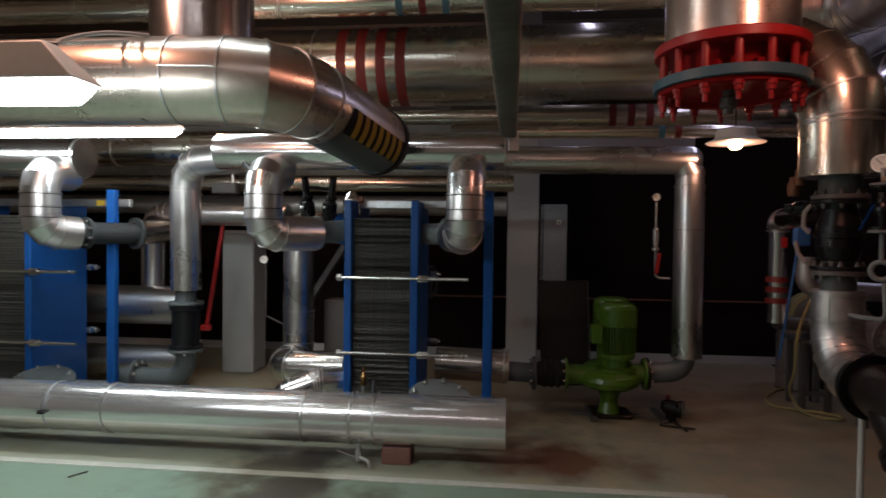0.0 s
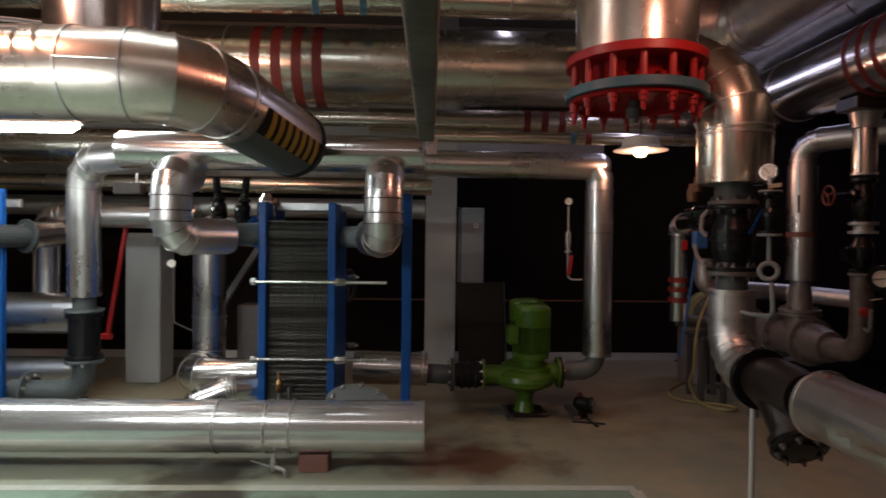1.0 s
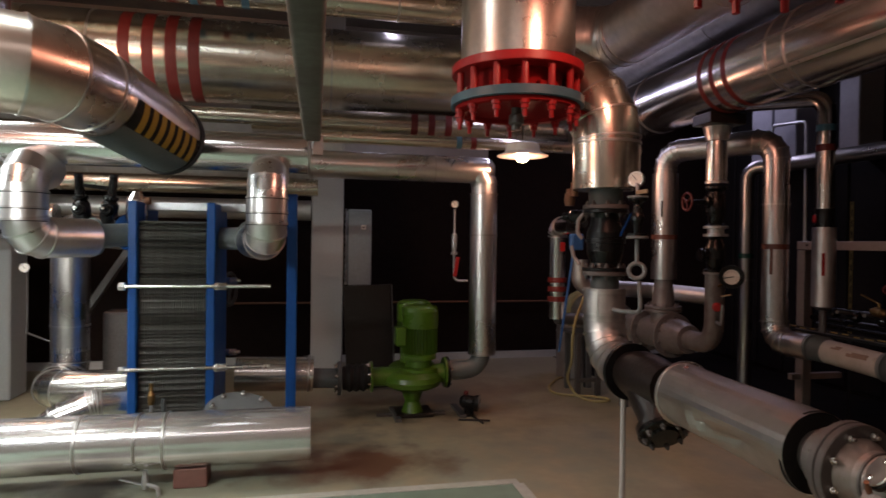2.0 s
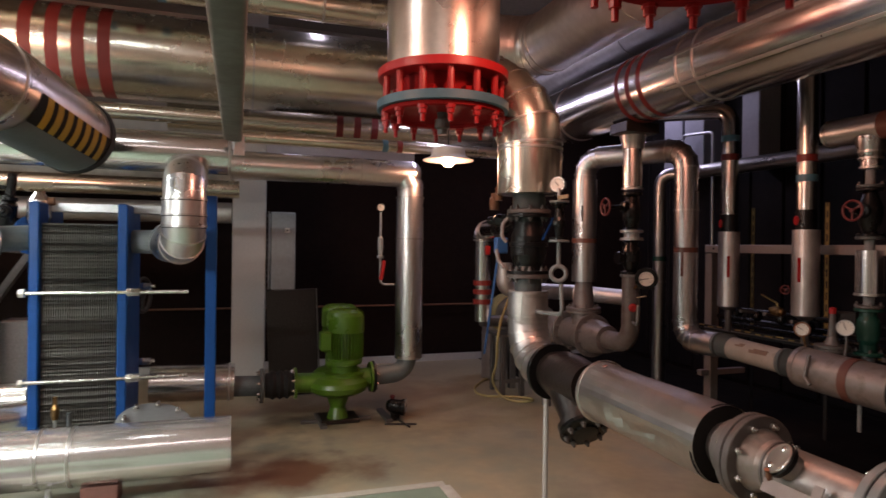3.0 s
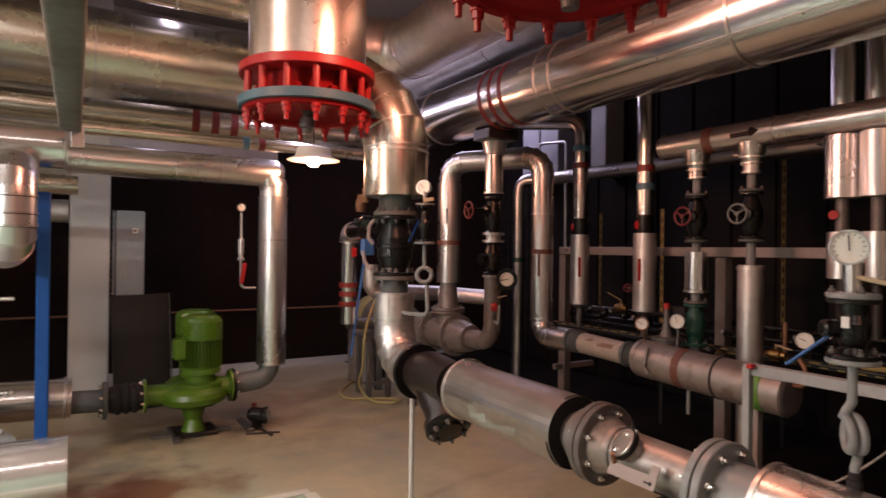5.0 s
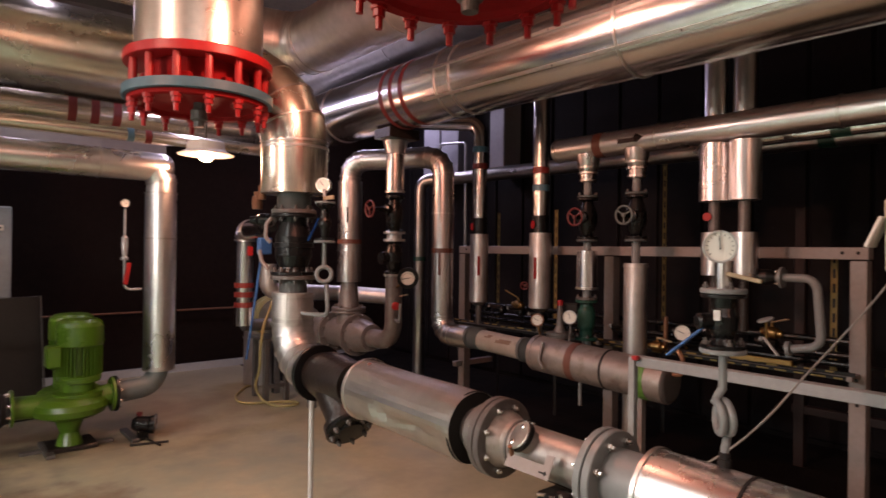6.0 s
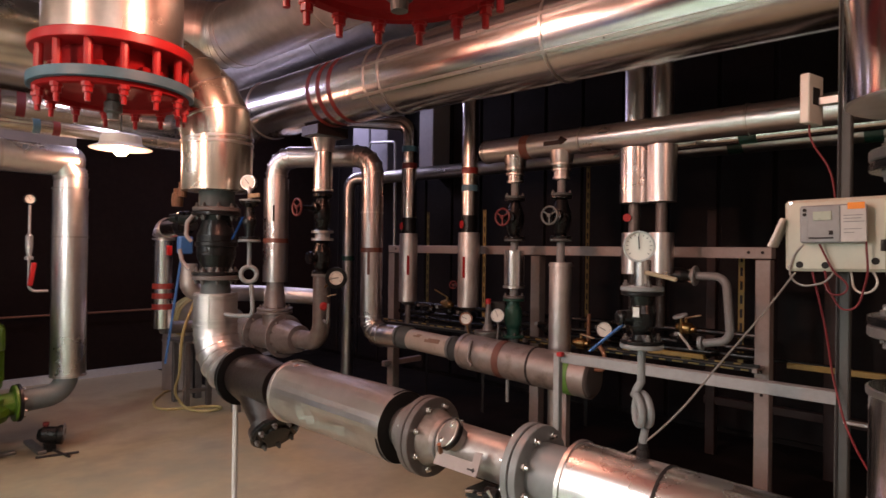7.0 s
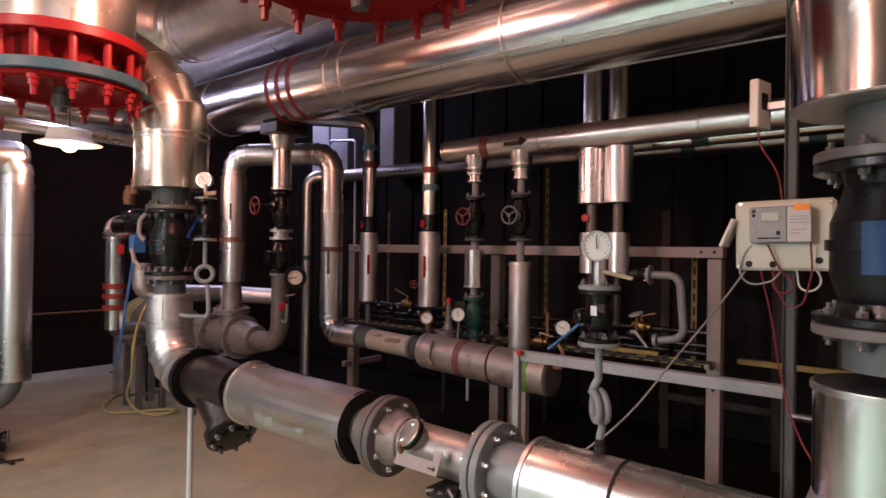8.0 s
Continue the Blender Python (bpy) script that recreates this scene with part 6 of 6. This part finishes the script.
def marked_riser(y, top_pts, label, r, low, side, bands=()):
    """Upright clad pipe with a bare black joint and a red tag, before the frame."""
    x = 3.8
    t = thing("marked_riser", (x, y, 1.1), label, "pipe", "marked risers")
    part("lower_cladding", tube(B(), [(x, y, 1.10), (x, y, 1.70)], low, 28), CLAD_DULL, t)
    part("bare_joint", tube(B(), [(x, y, 1.69), (x, y, 1.84)], r * 1.03, 24), BLACK, t)
    part("upper_cladding", tube(B(), route(top_pts(x, y), 0.12, 5), r, 28), CLAD_SATIN, t)
    part("red_tag", lathe(B(), (x - r * 0.93, y + 0.026, 1.765), (-0.85, 0.4, 0), [(0, 0.034), (0.008, 0.031)], 16), RED, t, "red round tag")
    part("outlet", tube(B(), [(x, y, 0.90), (x, y, 1.11)], 0.025, 14), IRON, t)
    part("red_arrow", box(B(), (x - low * math.cos(side), y - low * math.sin(side), 1.42), (0.006, 0.022, 0.17), Matrix.Rotation(side, 4, "Z"), 0), RED_MATT, t)
    part("end_cap", lathe(B(), (x, y, 1.099), (0, 0, -1), [(0, low * 0.96), (0.012, low * 0.7), (0.03, low * 0.45)], 24), CLAD_TIRED, t)
    for z, m in bands:
        part("colour_band", sleeve(B(), (x, y, z), (0, 0, 1), r, 0.05, 0.002, 28), m, t)
    return t


marked_riser(3.98, lambda x, y: [(x, y, 1.82), (x, y, 2.68), (x - 0.25, y + 0.55, 2.74)], "bright clad riser with teal and red bands", 0.066, 0.081, 0.78, ((2.45, TEAL), (2.30, RED_BAND)))
marked_riser(3.27, lambda x, y: [(x, y, 1.82), (x, y, TOP)], "bright tall clad riser with red and teal bands", 0.065, 0.088, 0.25, ((2.20, RED_BAND), (2.06, TEAL)))

t = clad_pipe("supply_pipe", [(3.7, 3.02, 2.315), (3.7, 0.15, 2.31)], 0.086, "bright clad supply pipe with a brown band and arrow", CLAD_SOFT, seams=(0.02, 0.85, 1.9), bands=((0.40, 0.07, BROWN_BAND),))
part("arrow", box(B(), (3.615, 2.36, 2.305), (0.010, 0.15, 0.030), None, 0), DARK_RUST, t)
part("arrow_head", lathe(B(), (3.616, 2.30, 2.315), (0, -1, 0), [(0, 0.032), (0.06, 0.0)], 4), DARK_RUST, t)
clad_pipe("supply_pipe", [(3.85, 1.72, 2.25), (3.95, 1.5, 2.27), (3.95, 0.15, 2.27)], 0.05, "thin bright clad pipe behind the supply pipe", bands=((0.55, 0.10, DARK_GREEN),))


def wheel_valve(y, wheel, label, below):
    x = 3.7
    t = thing("wheel_valve", (x, y, 1.5), label, "valve", "handwheel valves")
    part("clad_tee", lathe(B(), (x, y, 2.06), (0, 0, 1), [(0, 0.04), (0, 0.054), (0.06, 0.056), (0.09, 0.066), (0.14, 0.080), (0.20, 0.086)], 28), CLAD_TIRED, t)
    for z in (2.07, 2.125, 2.165):
        part("seam", sleeve(B(), (x, y, z), (0, 0, 1), 0.056 + (z - 2.06) * 0.14, 0.012, 0.005, 28), BEAD, t)
    part("upper_stub", tube(B(), [(x, y, 1.96), (x, y, 2.08)], 0.028, 18), GREY, t)
    flange(t, (x, y, 1.945), (0, 0, 1), 0.074, 0.018, SLATE, 4, size=0.8, bolt=DARK_BOLT)
    flange(t, (x, y, 1.925), (0, 0, 1), 0.074, 0.018, BLACK, 0)
    part("body", lathe(B(), (x, y, 1.66), (0, 0, 1), [(0, 0.035), (0.05, 0.055), (0.11, 0.07), (0.16, 0.07), (0.22, 0.05), (0.27, 0.035)], 24), BLACK, t)
    out = Vector((-1.0, -0.05, 0)).normalized()
    part("bonnet", lathe(B(), (x, y, 1.80), out, [(0, 0.05), (0.08, 0.045), (0.085, 0.02), (0.16, 0.014)], 20), BLACK, t)
    handwheel(t, Vector((x, y, 1.80)) + out * 0.16, out, 0.060, wheel)
    flange(t, (x, y, 1.645), (0, 0, 1), 0.074, 0.018, BLACK, 0)
    flange(t, (x, y, 1.627), (0, 0, 1), 0.076, 0.018, SLATE, 4, size=0.8, bolt=DARK_BOLT)
    part("lower_stub", tube(B(), [(x, y, below), (x, y, 1.64)], 0.028, 18), GREY, t)
    return t


wheel_valve(2.74, DARK_RED, "black valve with a red handwheel under the supply pipe", 1.54)
wheel_valve(2.34, STRUT_PAINT, "black valve with a dull grey-green handwheel under the supply pipe", 1.44)
clad_pipe("small_riser", [(3.7, 2.74, 1.28), (3.7, 2.74, 1.56)], 0.074, "short bright clad pipe above the green pump", seams=(0.01,))
t = thing("circulator", (3.7, 2.74, 0.95), "dark green circulation pump between flanges", "pump")
part("upper_neck", tube(B(), [(3.7, 2.74, 1.20), (3.7, 2.74, 1.30)], 0.03, 18), GREY, t)
flange(t, (3.7, 2.74, 1.205), (0, 0, 1), 0.078, 0.018, IRON, 4, size=0.8, bolt=DARK_BOLT)
flange(t, (3.7, 2.74, 1.185), (0, 0, 1), 0.078, 0.018, DARK_GREEN, 0)
part("body", lathe(B(), (3.7, 2.74, 0.93), (0, 0, 1), [(0, 0.046), (0.05, 0.048), (0.08, 0.060), (0.14, 0.066), (0.20, 0.060), (0.225, 0.046), (0.26, 0.044)], 28), DARK_GREEN, t)
flange(t, (3.7, 2.74, 0.915), (0, 0, 1), 0.080, 0.020, DARK_GREEN, 4, size=0.8, bolt=DARK_BOLT)
part("motor", lathe(B(), (3.73, 2.76, 1.07), (0.75, 0.65, 0), [(0, 0.055), (0.05, 0.062), (0.14, 0.062), (0.15, 0.05)], 24), DARK_GREEN, t)
part("terminal_box", box(B(), (3.66, 2.875, 1.135), (0.07, 0.15, 0.075), Matrix.Rotation(0.5, 4, "Z"), 0.006), INK, t)
part("label_plate", box(B(), (3.618, 2.885, 1.150), (0.004, 0.06, 0.024), Matrix.Rotation(0.5, 4, "Z"), 0), WHITE, t)
part("lower_neck", tube(B(), [(3.7, 2.74, 0.82), (3.7, 2.74, 0.97)], 0.035, 18), GREY, t)
clad_pipe("floor_riser", [(3.7, 2.34, 0.0), (3.7, 2.34, 1.479)], 0.077, "dull clad pipe from the floor to the valve", CLAD_DULL, seams=(1.46,))
# twin risers
for y in (1.80, 1.62):
    t = thing("twin_riser", (3.7, y, 1.2), "bright clad riser of a close pair", "pipe", "twin risers")
    part("upper_pipe", tube(B(), [(3.78, y + 0.035, 2.2), (3.78, y + 0.035, TOP)], 0.068, 26), CLAD_SOFT, t)
    part("wide_cladding", tube(B(), [(3.7, y, 1.87), (3.7, y, 2.22)], 0.0895, 30), CLAD_SOFT, t)
    part("bare_joint", tube(B(), [(3.7, y, 1.66), (3.7, y, 1.88)], 0.034, 18), IRON, t)
    part("lower_cladding", tube(B(), [(3.7, y, 1.42), (3.7, y, 1.68)], 0.075, 28), CLAD_SOFT, t)
    part("outlet", tube(B(), [(3.7, y, 1.10), (3.7, y, 1.43)], 0.026, 16), BROWN_IRON, t)
    if y > 1.7:
        part("red_tag", lathe(B(), (3.645, y + 0.02, 1.775), (-0.9, -0.3, 0), [(0, 0.026), (0.004, 0.024)], 14), RED, t)

# pipe bend and brass cocks behind the gauge
t = thing("return_bend", (3.9, 1.3, 1.0), "grey steel return bend beside the frame", "pipe")
part("bend", tube(B(), route([(3.75, 1.62, 1.42), (3.75, 1.25, 1.42), (3.75, 1.22, 1.05), (3.75, 1.37, 1.02)], 0.07, 6), 0.024, 16), GREY, t)
flange(t, (3.75, 1.42, 1.42), (0, 1, 0), 0.06, 0.016, GREY, 4, size=0.7)
part("cock", lathe(B(), (3.75, 1.46, 1.42), (0, 1, 0), [(0, 0.03), (0.04, 0.045), (0.10, 0.045), (0.14, 0.03), (0.2, 0.03)], 20), BLACK, t)
part("lever", beam(B(), (3.70, 1.72, 1.46), (3.66, 1.56, 1.43), 0.025, 0.02), WOOD, t)


part("tail_coupling", lathe(B(), (3.75, 1.40, 1.018), (0, -1, 0.1), [(0, 0.03), (0, 0.042), (0.022, 0.042), (0.024, 0.03)], 18), GREY, t)


def small_cock(x, y, z, way, lever, label):
    t = thing("ball_cock", (x, y, z), label, "valve", "small cocks")
    w = Vector(way).normalized()
    part("body", lathe(B(), Vector((x, y, z)) - w * 0.06, w, [(0, 0.02), (0.02, 0.022), (0.03, 0.034), (0.09, 0.034), (0.10, 0.022), (0.12, 0.02)], 18), BRASS, t)
    part("spindle", tube(B(), [(x, y, z), (x, y, z + 0.06)], 0.010, 10), BRASS, t)
    part("lever", beam(B(), (x, y, z + 0.06), (x + lever[0], y + lever[1], z + 0.07 + lever[2]), 0.022, 0.008), WOOD if lever[2] < 0.04 else BRASS, t)
    return t


small_cock(3.85, 3.55, 1.10, (0, 1, 0.1), (-0.05, 0.10, 0.05), "small brass cock behind the clad risers")
small_cock(3.85, 1.52, 1.09, (0, 1, 0.1), (-0.06, -0.11, 0.02), "small brass cock with a pale lever")
t = thing("drain_cock", (3.72, 1.47, 1.05), "grey tap knob and pale lever beside the brass cock", "valve")
part("knob", disc(B(), (3.74, 1.51, 1.165), (-0.2, 0.25, 0.95), 0.045, 0.014, 20), RAIL_PAINT, t)
part("stem", tube(B(), [(3.75, 1.51, 1.06), (3.745, 1.51, 1.17)], 0.010, 10), BRASS, t)
part("lever", beam(B(), (3.70, 1.505, 1.075), (3.66, 1.41, 0.985), 0.018, 0.008), PALE_GREY, t)
small_cock(3.75, 2.20, 0.93, (0, 1, 0), (-0.06, -0.13, -0.02), "small brass cock with a pale lever on the pipe")
t = thing("pipe_rack", (4.05, 3.0, 0.85), "dark small pipes and fittings along the frame", "pipes")
for z, x in ((0.96, 4.14), (1.04, 4.17), (0.90, 4.20)):
    part("pipe", tube(B(), [(x, 4.45, z), (x, 1.18, z)], 0.020, 12), BLACK, t)
for y, z in ((4.05, 1.06), (3.85, 1.05), (3.62, 1.05), (3.38, 1.02), (2.6, 1.0), (2.1, 1.02), (1.9, 1.05), (1.55, 1.03)):
    part("fitting", lathe(B(), (4.0, y, z - 0.03), (0.2, 1, 0.1), [(0, 0.025), (0.02, 0.04), (0.07, 0.04), (0.09, 0.028), (0.13, 0.028)], 14), BLACK, t)
    part("branch", tube(B(), [(3.98, y + 0.04, z), (3.82, y + 0.02, z + 0.02)], 0.014, 10), IRON, t)
part("rack_bar", box(B(), (4.05, 2.8, 0.86), (0.10, 3.3, 0.02), None, 0.003), IRON, t)
t = thing("red_tap", (3.57, 2.875, 0.885), "iron standpipe with a red cap on a flange", "valve")
part("stand", lathe(B(), (3.57, 2.875, 0.905), (0, 0, 1), [(0, 0.06), (0.02, 0.06), (0.022, 0.100), (0.036, 0.100), (0.038, 0.088), (0.042, 0.088), (0.044, 0.100), (0.058, 0.100), (0.062, 0.045), (0.11, 0.028), (0.27, 0.015)], 28), IRON, t)
part("red_cap", lathe(B(), (3.57, 2.875, 1.16), (0, 0, 1), [(0, 0.02), (0.035, 0.02), (0.04, 0.012)], 14), RED, t)
t = thing("red_tap", (3.85, 3.45, 1.25), "small red star handle on a thin pipe", "valve")
handwheel(t, (3.78, 3.42, 1.27), (-0.8, -0.5, 0), 0.030, DARK_RED)
part("stem", tube(B(), [(3.80, 3.43, 1.27), (4.02, 3.47, 1.25)], 0.010, 10), IRON, t)
gauge((3.58, 3.103, 1.031), (-0.8, -0.6, 0.1), 0.050, "small round white pressure gauge on the band header", [(3.60, 3.10, 0.95), (3.50, 2.98, 0.86)], 60, COPPER, 0.80)
gauge((3.50, 2.735, 1.091), (-0.8, -0.6, 0.1), 0.049, "small round white pressure gauge by the green pump", [(3.52, 2.74, 1.0), (3.50, 2.74, 0.88)], 20, GALV, stem_metal=IRON)
gauge((3.70, 2.00, 1.045), (-0.85, -0.5, 0.1), 0.054, "small round white pressure gauge behind the handrail", [(3.72, 2.02, 0.98), (3.85, 2.05, 0.93)], 65, BLACK)
t = thing("thermometer_well", (3.75, 2.22, 0.95), "copper thermometer stem beside the frame", "thermometer")
part("stem", tube(B(), [(3.78, 2.16, 0.92), (3.78, 2.16, 1.13)], 0.014, 12), COPPER, t)

# ---- second line behind the riser ----
t = thing("second_line", (3.0, 5.6, 0.78), "grey and clad second line behind the riser", "pipe")
seamed(t, "rear_bend", [(3.0, 6.72, 0.02), (3.0, 6.72, 0.80), (3.0, 5.70, 0.77)], 0.26, 5, 0.20, CLAD_DULL)
part("clad_part", tube(B(), [(3.0, 5.75, 0.77), (3.0, 5.12, 0.78)], 0.145, 30), CLAD_DULL, t)
f = flange(t, (3.0, 5.10, 0.78), (0, -1, 0), 0.19, 0.028, CAST_GREY, 10, both=True, bolt=DARK_BOLT)
part("tee", tube(B(), [(3.0, 5.08, 0.78), (3.0, 4.72, 0.785)], 0.135, 30), CAST_GREY, t)
f = flange(t, (3.0, 4.72, 0.785), (0, -1, 0), 0.19, 0.028, CAST_GREY, 10, both=True, bolt=DARK_BOLT)
part("reducer", lathe(B(), (3.0, 4.69, 0.785), (0, -1, 0), [(0, 0.15), (0.10, 0.14), (0.22, 0.115)], 30), CAST_GREY, t)
part("bend", tube(B(), route([(3.0, 4.50, 0.785), (3.0, 4.16, 0.79), (3.0, 4.16, 1.34)], 0.16, 7), 0.078, 28, r_end=0.070), CAST_GREY, t)
part("tee_neck", lathe(B(), (3.0, 4.86, 0.80), (0, 0, 1), [(0, 0.105), (0.20, 0.105), (0.23, 0.098), (0.45, 0.074), (0.50, 0.072)], 28), CAST_GREY, t)
flange(t, (3.0, 4.86, 1.00), (0, 0, 1), 0.155, 0.024, CAST_GREY, 8, bolt=DARK_BOLT)
flange(t, (3.0, 4.86, 0.972), (0, 0, 1), 0.155, 0.024, CAST_GREY, 0)
for y in (6.2, 5.4):
    part("leg", box(B(), (2.93, y, 0.31), (0.07, 0.07, 0.62), None, 0.004), CAST_GREY, t)
    part("leg_plate", box(B(), (2.98, y, 0.61), (0.26, 0.12, 0.012), None, 0.002), CAST_GREY, t)
t = thing("second_valve", (3.0, 4.16, 1.35), "two black valves stacked under a clad pipe", "valve")
flange(t, (3.0, 4.16, 1.33), (0, 0, 1), 0.085, 0.02, GREY, 4, size=0.8)
part("lower_body", lathe(B(), (3.0, 4.16, 1.35), (0, 0, 1), [(0, 0.08), (0.02, 0.08), (0.03, 0.05), (0.10, 0.075), (0.18, 0.075), (0.25, 0.05), (0.27, 0.08)], 26), BLACK, t)
part("spacer", lathe(B(), (3.0, 4.16, 1.62), (0, 0, 1), [(0, 0.09), (0.02, 0.09), (0.022, 0.06), (0.06, 0.06), (0.062, 0.09), (0.08, 0.09)], 26), GALV, t)
part("upper_body", lathe(B(), (3.0, 4.16, 1.70), (0, 0, 1), [(0, 0.08), (0.02, 0.05), (0.10, 0.07), (0.18, 0.07), (0.26, 0.05), (0.28, 0.08), (0.30, 0.08)], 26), BLACK, t)
out = Vector((-1.0, 0.04, 0)).normalized()
part("bonnet", lathe(B(), (3.0, 4.16, 1.88), out, [(0, 0.05), (0.09, 0.045), (0.095, 0.02), (0.24, 0.015)], 20), BLACK, t)
handwheel(t, Vector((3.0, 4.16, 1.88)) + out * 0.24, out, 0.066, DARK_RED)
part("side_boss", lathe(B(), (3.0, 4.16, 1.48), out, [(0, 0.04), (0.10, 0.035), (0.11, 0.05), (0.13, 0.05)], 18), BLACK, t)
t = clad_pipe("second_riser", [(3.0, 4.16, 2.02), (3.0, 4.16, 2.55)], 0.076, "bright clad pipe between valve and main pipe", CLAD_SATIN, seams=(0.01,))
part("flared_neck", lathe(B(), (3.0, 4.16, 2.34), (0, 0, 1), [(0, 0.077), (0.006, 0.083), (0.03, 0.084), (0.06, 0.092), (0.11, 0.104), (0.12, 0.104)], 30), CLAD_TIRED, t)
t = thing("saddle_box", (2.97, 4.10, 2.48), "dark sheet saddle under the main pipe", "bracket")
part("saddle", box(B(), (2.97, 4.10, 2.49), (0.30, 0.22, 0.08), None, 0.004), BROWN_IRON, t)
gauge((2.97, 3.93, 1.325), (-0.66, -0.75, 0), 0.086, "round pressure gauge with a thick black rim", [(2.98, 4.08, 1.25), (3.0, 4.14, 1.22)], 100, BLACK, 0.64)
t = thing("gauge_tap", (2.9, 3.98, 1.1), "small tap with a red handle on the grey bend", "valve")
part("pipe", tube(B(), route([(3.0, 4.16, 0.98), (2.93, 3.98, 0.97), (2.93, 3.97, 1.12)], 0.04, 4), 0.012, 10), GREY, t)
part("handle", lathe(B(), (2.92, 4.02, 1.10), (-0.6, -0.8, 0), [(0, 0.03), (0.02, 0.034), (0.03, 0.02)], 14), RED, t)
part("lever", beam(B(), (2.93, 3.98, 1.18), (2.93, 3.88, 1.20), 0.02, 0.008), WOOD, t)
clad_pipe("cross_pipe", [(2.53, 5.55, 1.40), (2.53, 5.55, 1.14), (3.3, 5.55, 1.10), (3.6, 5.0, 1.08)], 0.078, "bright clad pipe that crosses behind the riser", CLAD_DULL, bend=0.1, k=5)
t = thing("red_cock", (2.72, 5.3, 1.12), "small red valve body on the crossing pipe", "valve")
part("body", lathe(B(), (2.66, 5.48, 1.13), (1, 0, 0), [(0, 0.05), (0.03, 0.075), (0.08, 0.075), (0.10, 0.05)], 20), RED, t)
small_cock(3.20, 5.20, 1.16, (1, -0.2, 0), (-0.08, 0.05, 0.10), "small brass cock with an upright lever")

# red-banded pipe at the back, tool, hose
t = clad_pipe("banded_riser", [(2.41, 5.82, 0.80), (2.41, 5.82, 1.72), (2.42, 5.45, 1.735)], 0.092, "bright clad pipe with three red bands and a bend", CLAD, bend=0.1, k=5,
              bands=((0.20, 0.05, RED_BAND), (0.30, 0.05, RED_BAND), (0.39, 0.05, RED_BAND)))
part("red_tag", box(B(), (2.42, 5.715, 1.52), (0.05, 0.02, 0.09), None, 0.004), RED, t)
part("foot_joint", tube(B(), [(2.41, 5.82, 0.80), (2.75, 5.90, 0.78), (3.0, 5.9, 0.78)], 0.06, 20), IRON, t)
t = thing("lever_valve", (2.35, 5.27, 1.7), "black valve with a long hanging blue lever", "valve")
part("body", lathe(B(), (2.40, 5.50, 1.745), (0.2, -1, 0.0), [(0, 0.05), (0.04, 0.05), (0.05, 0.08), (0.14, 0.08), (0.15, 0.05), (0.22, 0.05)], 20), BLACK, t)
part("lever", beam(B(), (2.345, 5.25, 1.60), (2.222, 5.30, 0.562), 0.046, 0.020), BLUE_LIGHT, t, "long flat blue lever")
part("lever_head", box(B(), (2.36, 5.26, 1.57), (0.12, 0.07, 0.15), None, 0.012), BLUE_LIGHT, t)
t = thing("pump_stand", (2.55, 5.6, 0), "grey steel trestle under the second line", "stand")
for x, y in ((2.66, 5.85), (2.88, 5.85), (2.70, 6.2), (2.92, 6.2)):
    part("leg", box(B(), (x, y, 0.31), (0.05, 0.05, 0.62), None, 0.003), IRON, t)
part("top", box(B(), (2.79, 6.02, 0.63), (0.32, 0.44, 0.03), None, 0.004), IRON, t)
part("cross_bar", box(B(), (2.77, 5.85, 0.16), (0.22, 0.03, 0.04), None, 0.003), IRON, t)
cu_pts = [(2.52, 5.42, 1.06), (2.44, 5.44, 0.80), (2.46, 5.55, 0.45), (2.58, 5.80, 0.08), (2.66, 5.66, 0.015), (2.81, 5.56, 0.015), (2.89, 5.61, 0.015),
          (2.80, 5.74, 0.015), (2.62, 5.82, 0.015), (2.47, 5.92, 0.015), (2.47, 6.13, 0.015), (2.64, 6.44, 0.015), (2.85, 6.66, 0.015), (2.98, 6.69, 0.015)]
t = cable(cu_pts, 0.013, HOSE, "yellow hose hanging down and coiled on the floor")
tagged(t, category="hose")
for y, tip in ((6.34, 0.10), (6.39, -0.08), (6.45, 0.14), (6.51, 0.02)):
    part("coil", ring(B(), (3.0, y, 0.80), (0.1, 1, tip), 0.216, 0.013, 36, 8), HOSE, t)

# pale cladding panels on the far right wall, cool light put into their colour
t = thing("wall_sheets", (5.3, 5.8, 2.4), "pale blue-grey sheet panels high on the wall", "cabinet")
for y, w in ((6.45, 0.34), (6.08, 0.34), (5.22, 0.24)):
    part("panel", box(B(), (5.40, y, 2.95), (0.30, w, 0.95), None, 0.01), PANEL_GREY, t)
part("frame_bar", tube(B(), route([(5.1, 5.59, 1.60), (5.1, 5.60, 2.88), (5.1, 6.09, 2.92), (5.1, 6.09, 2.5)], 0.05, 4), 0.018, 10), GALV, t)
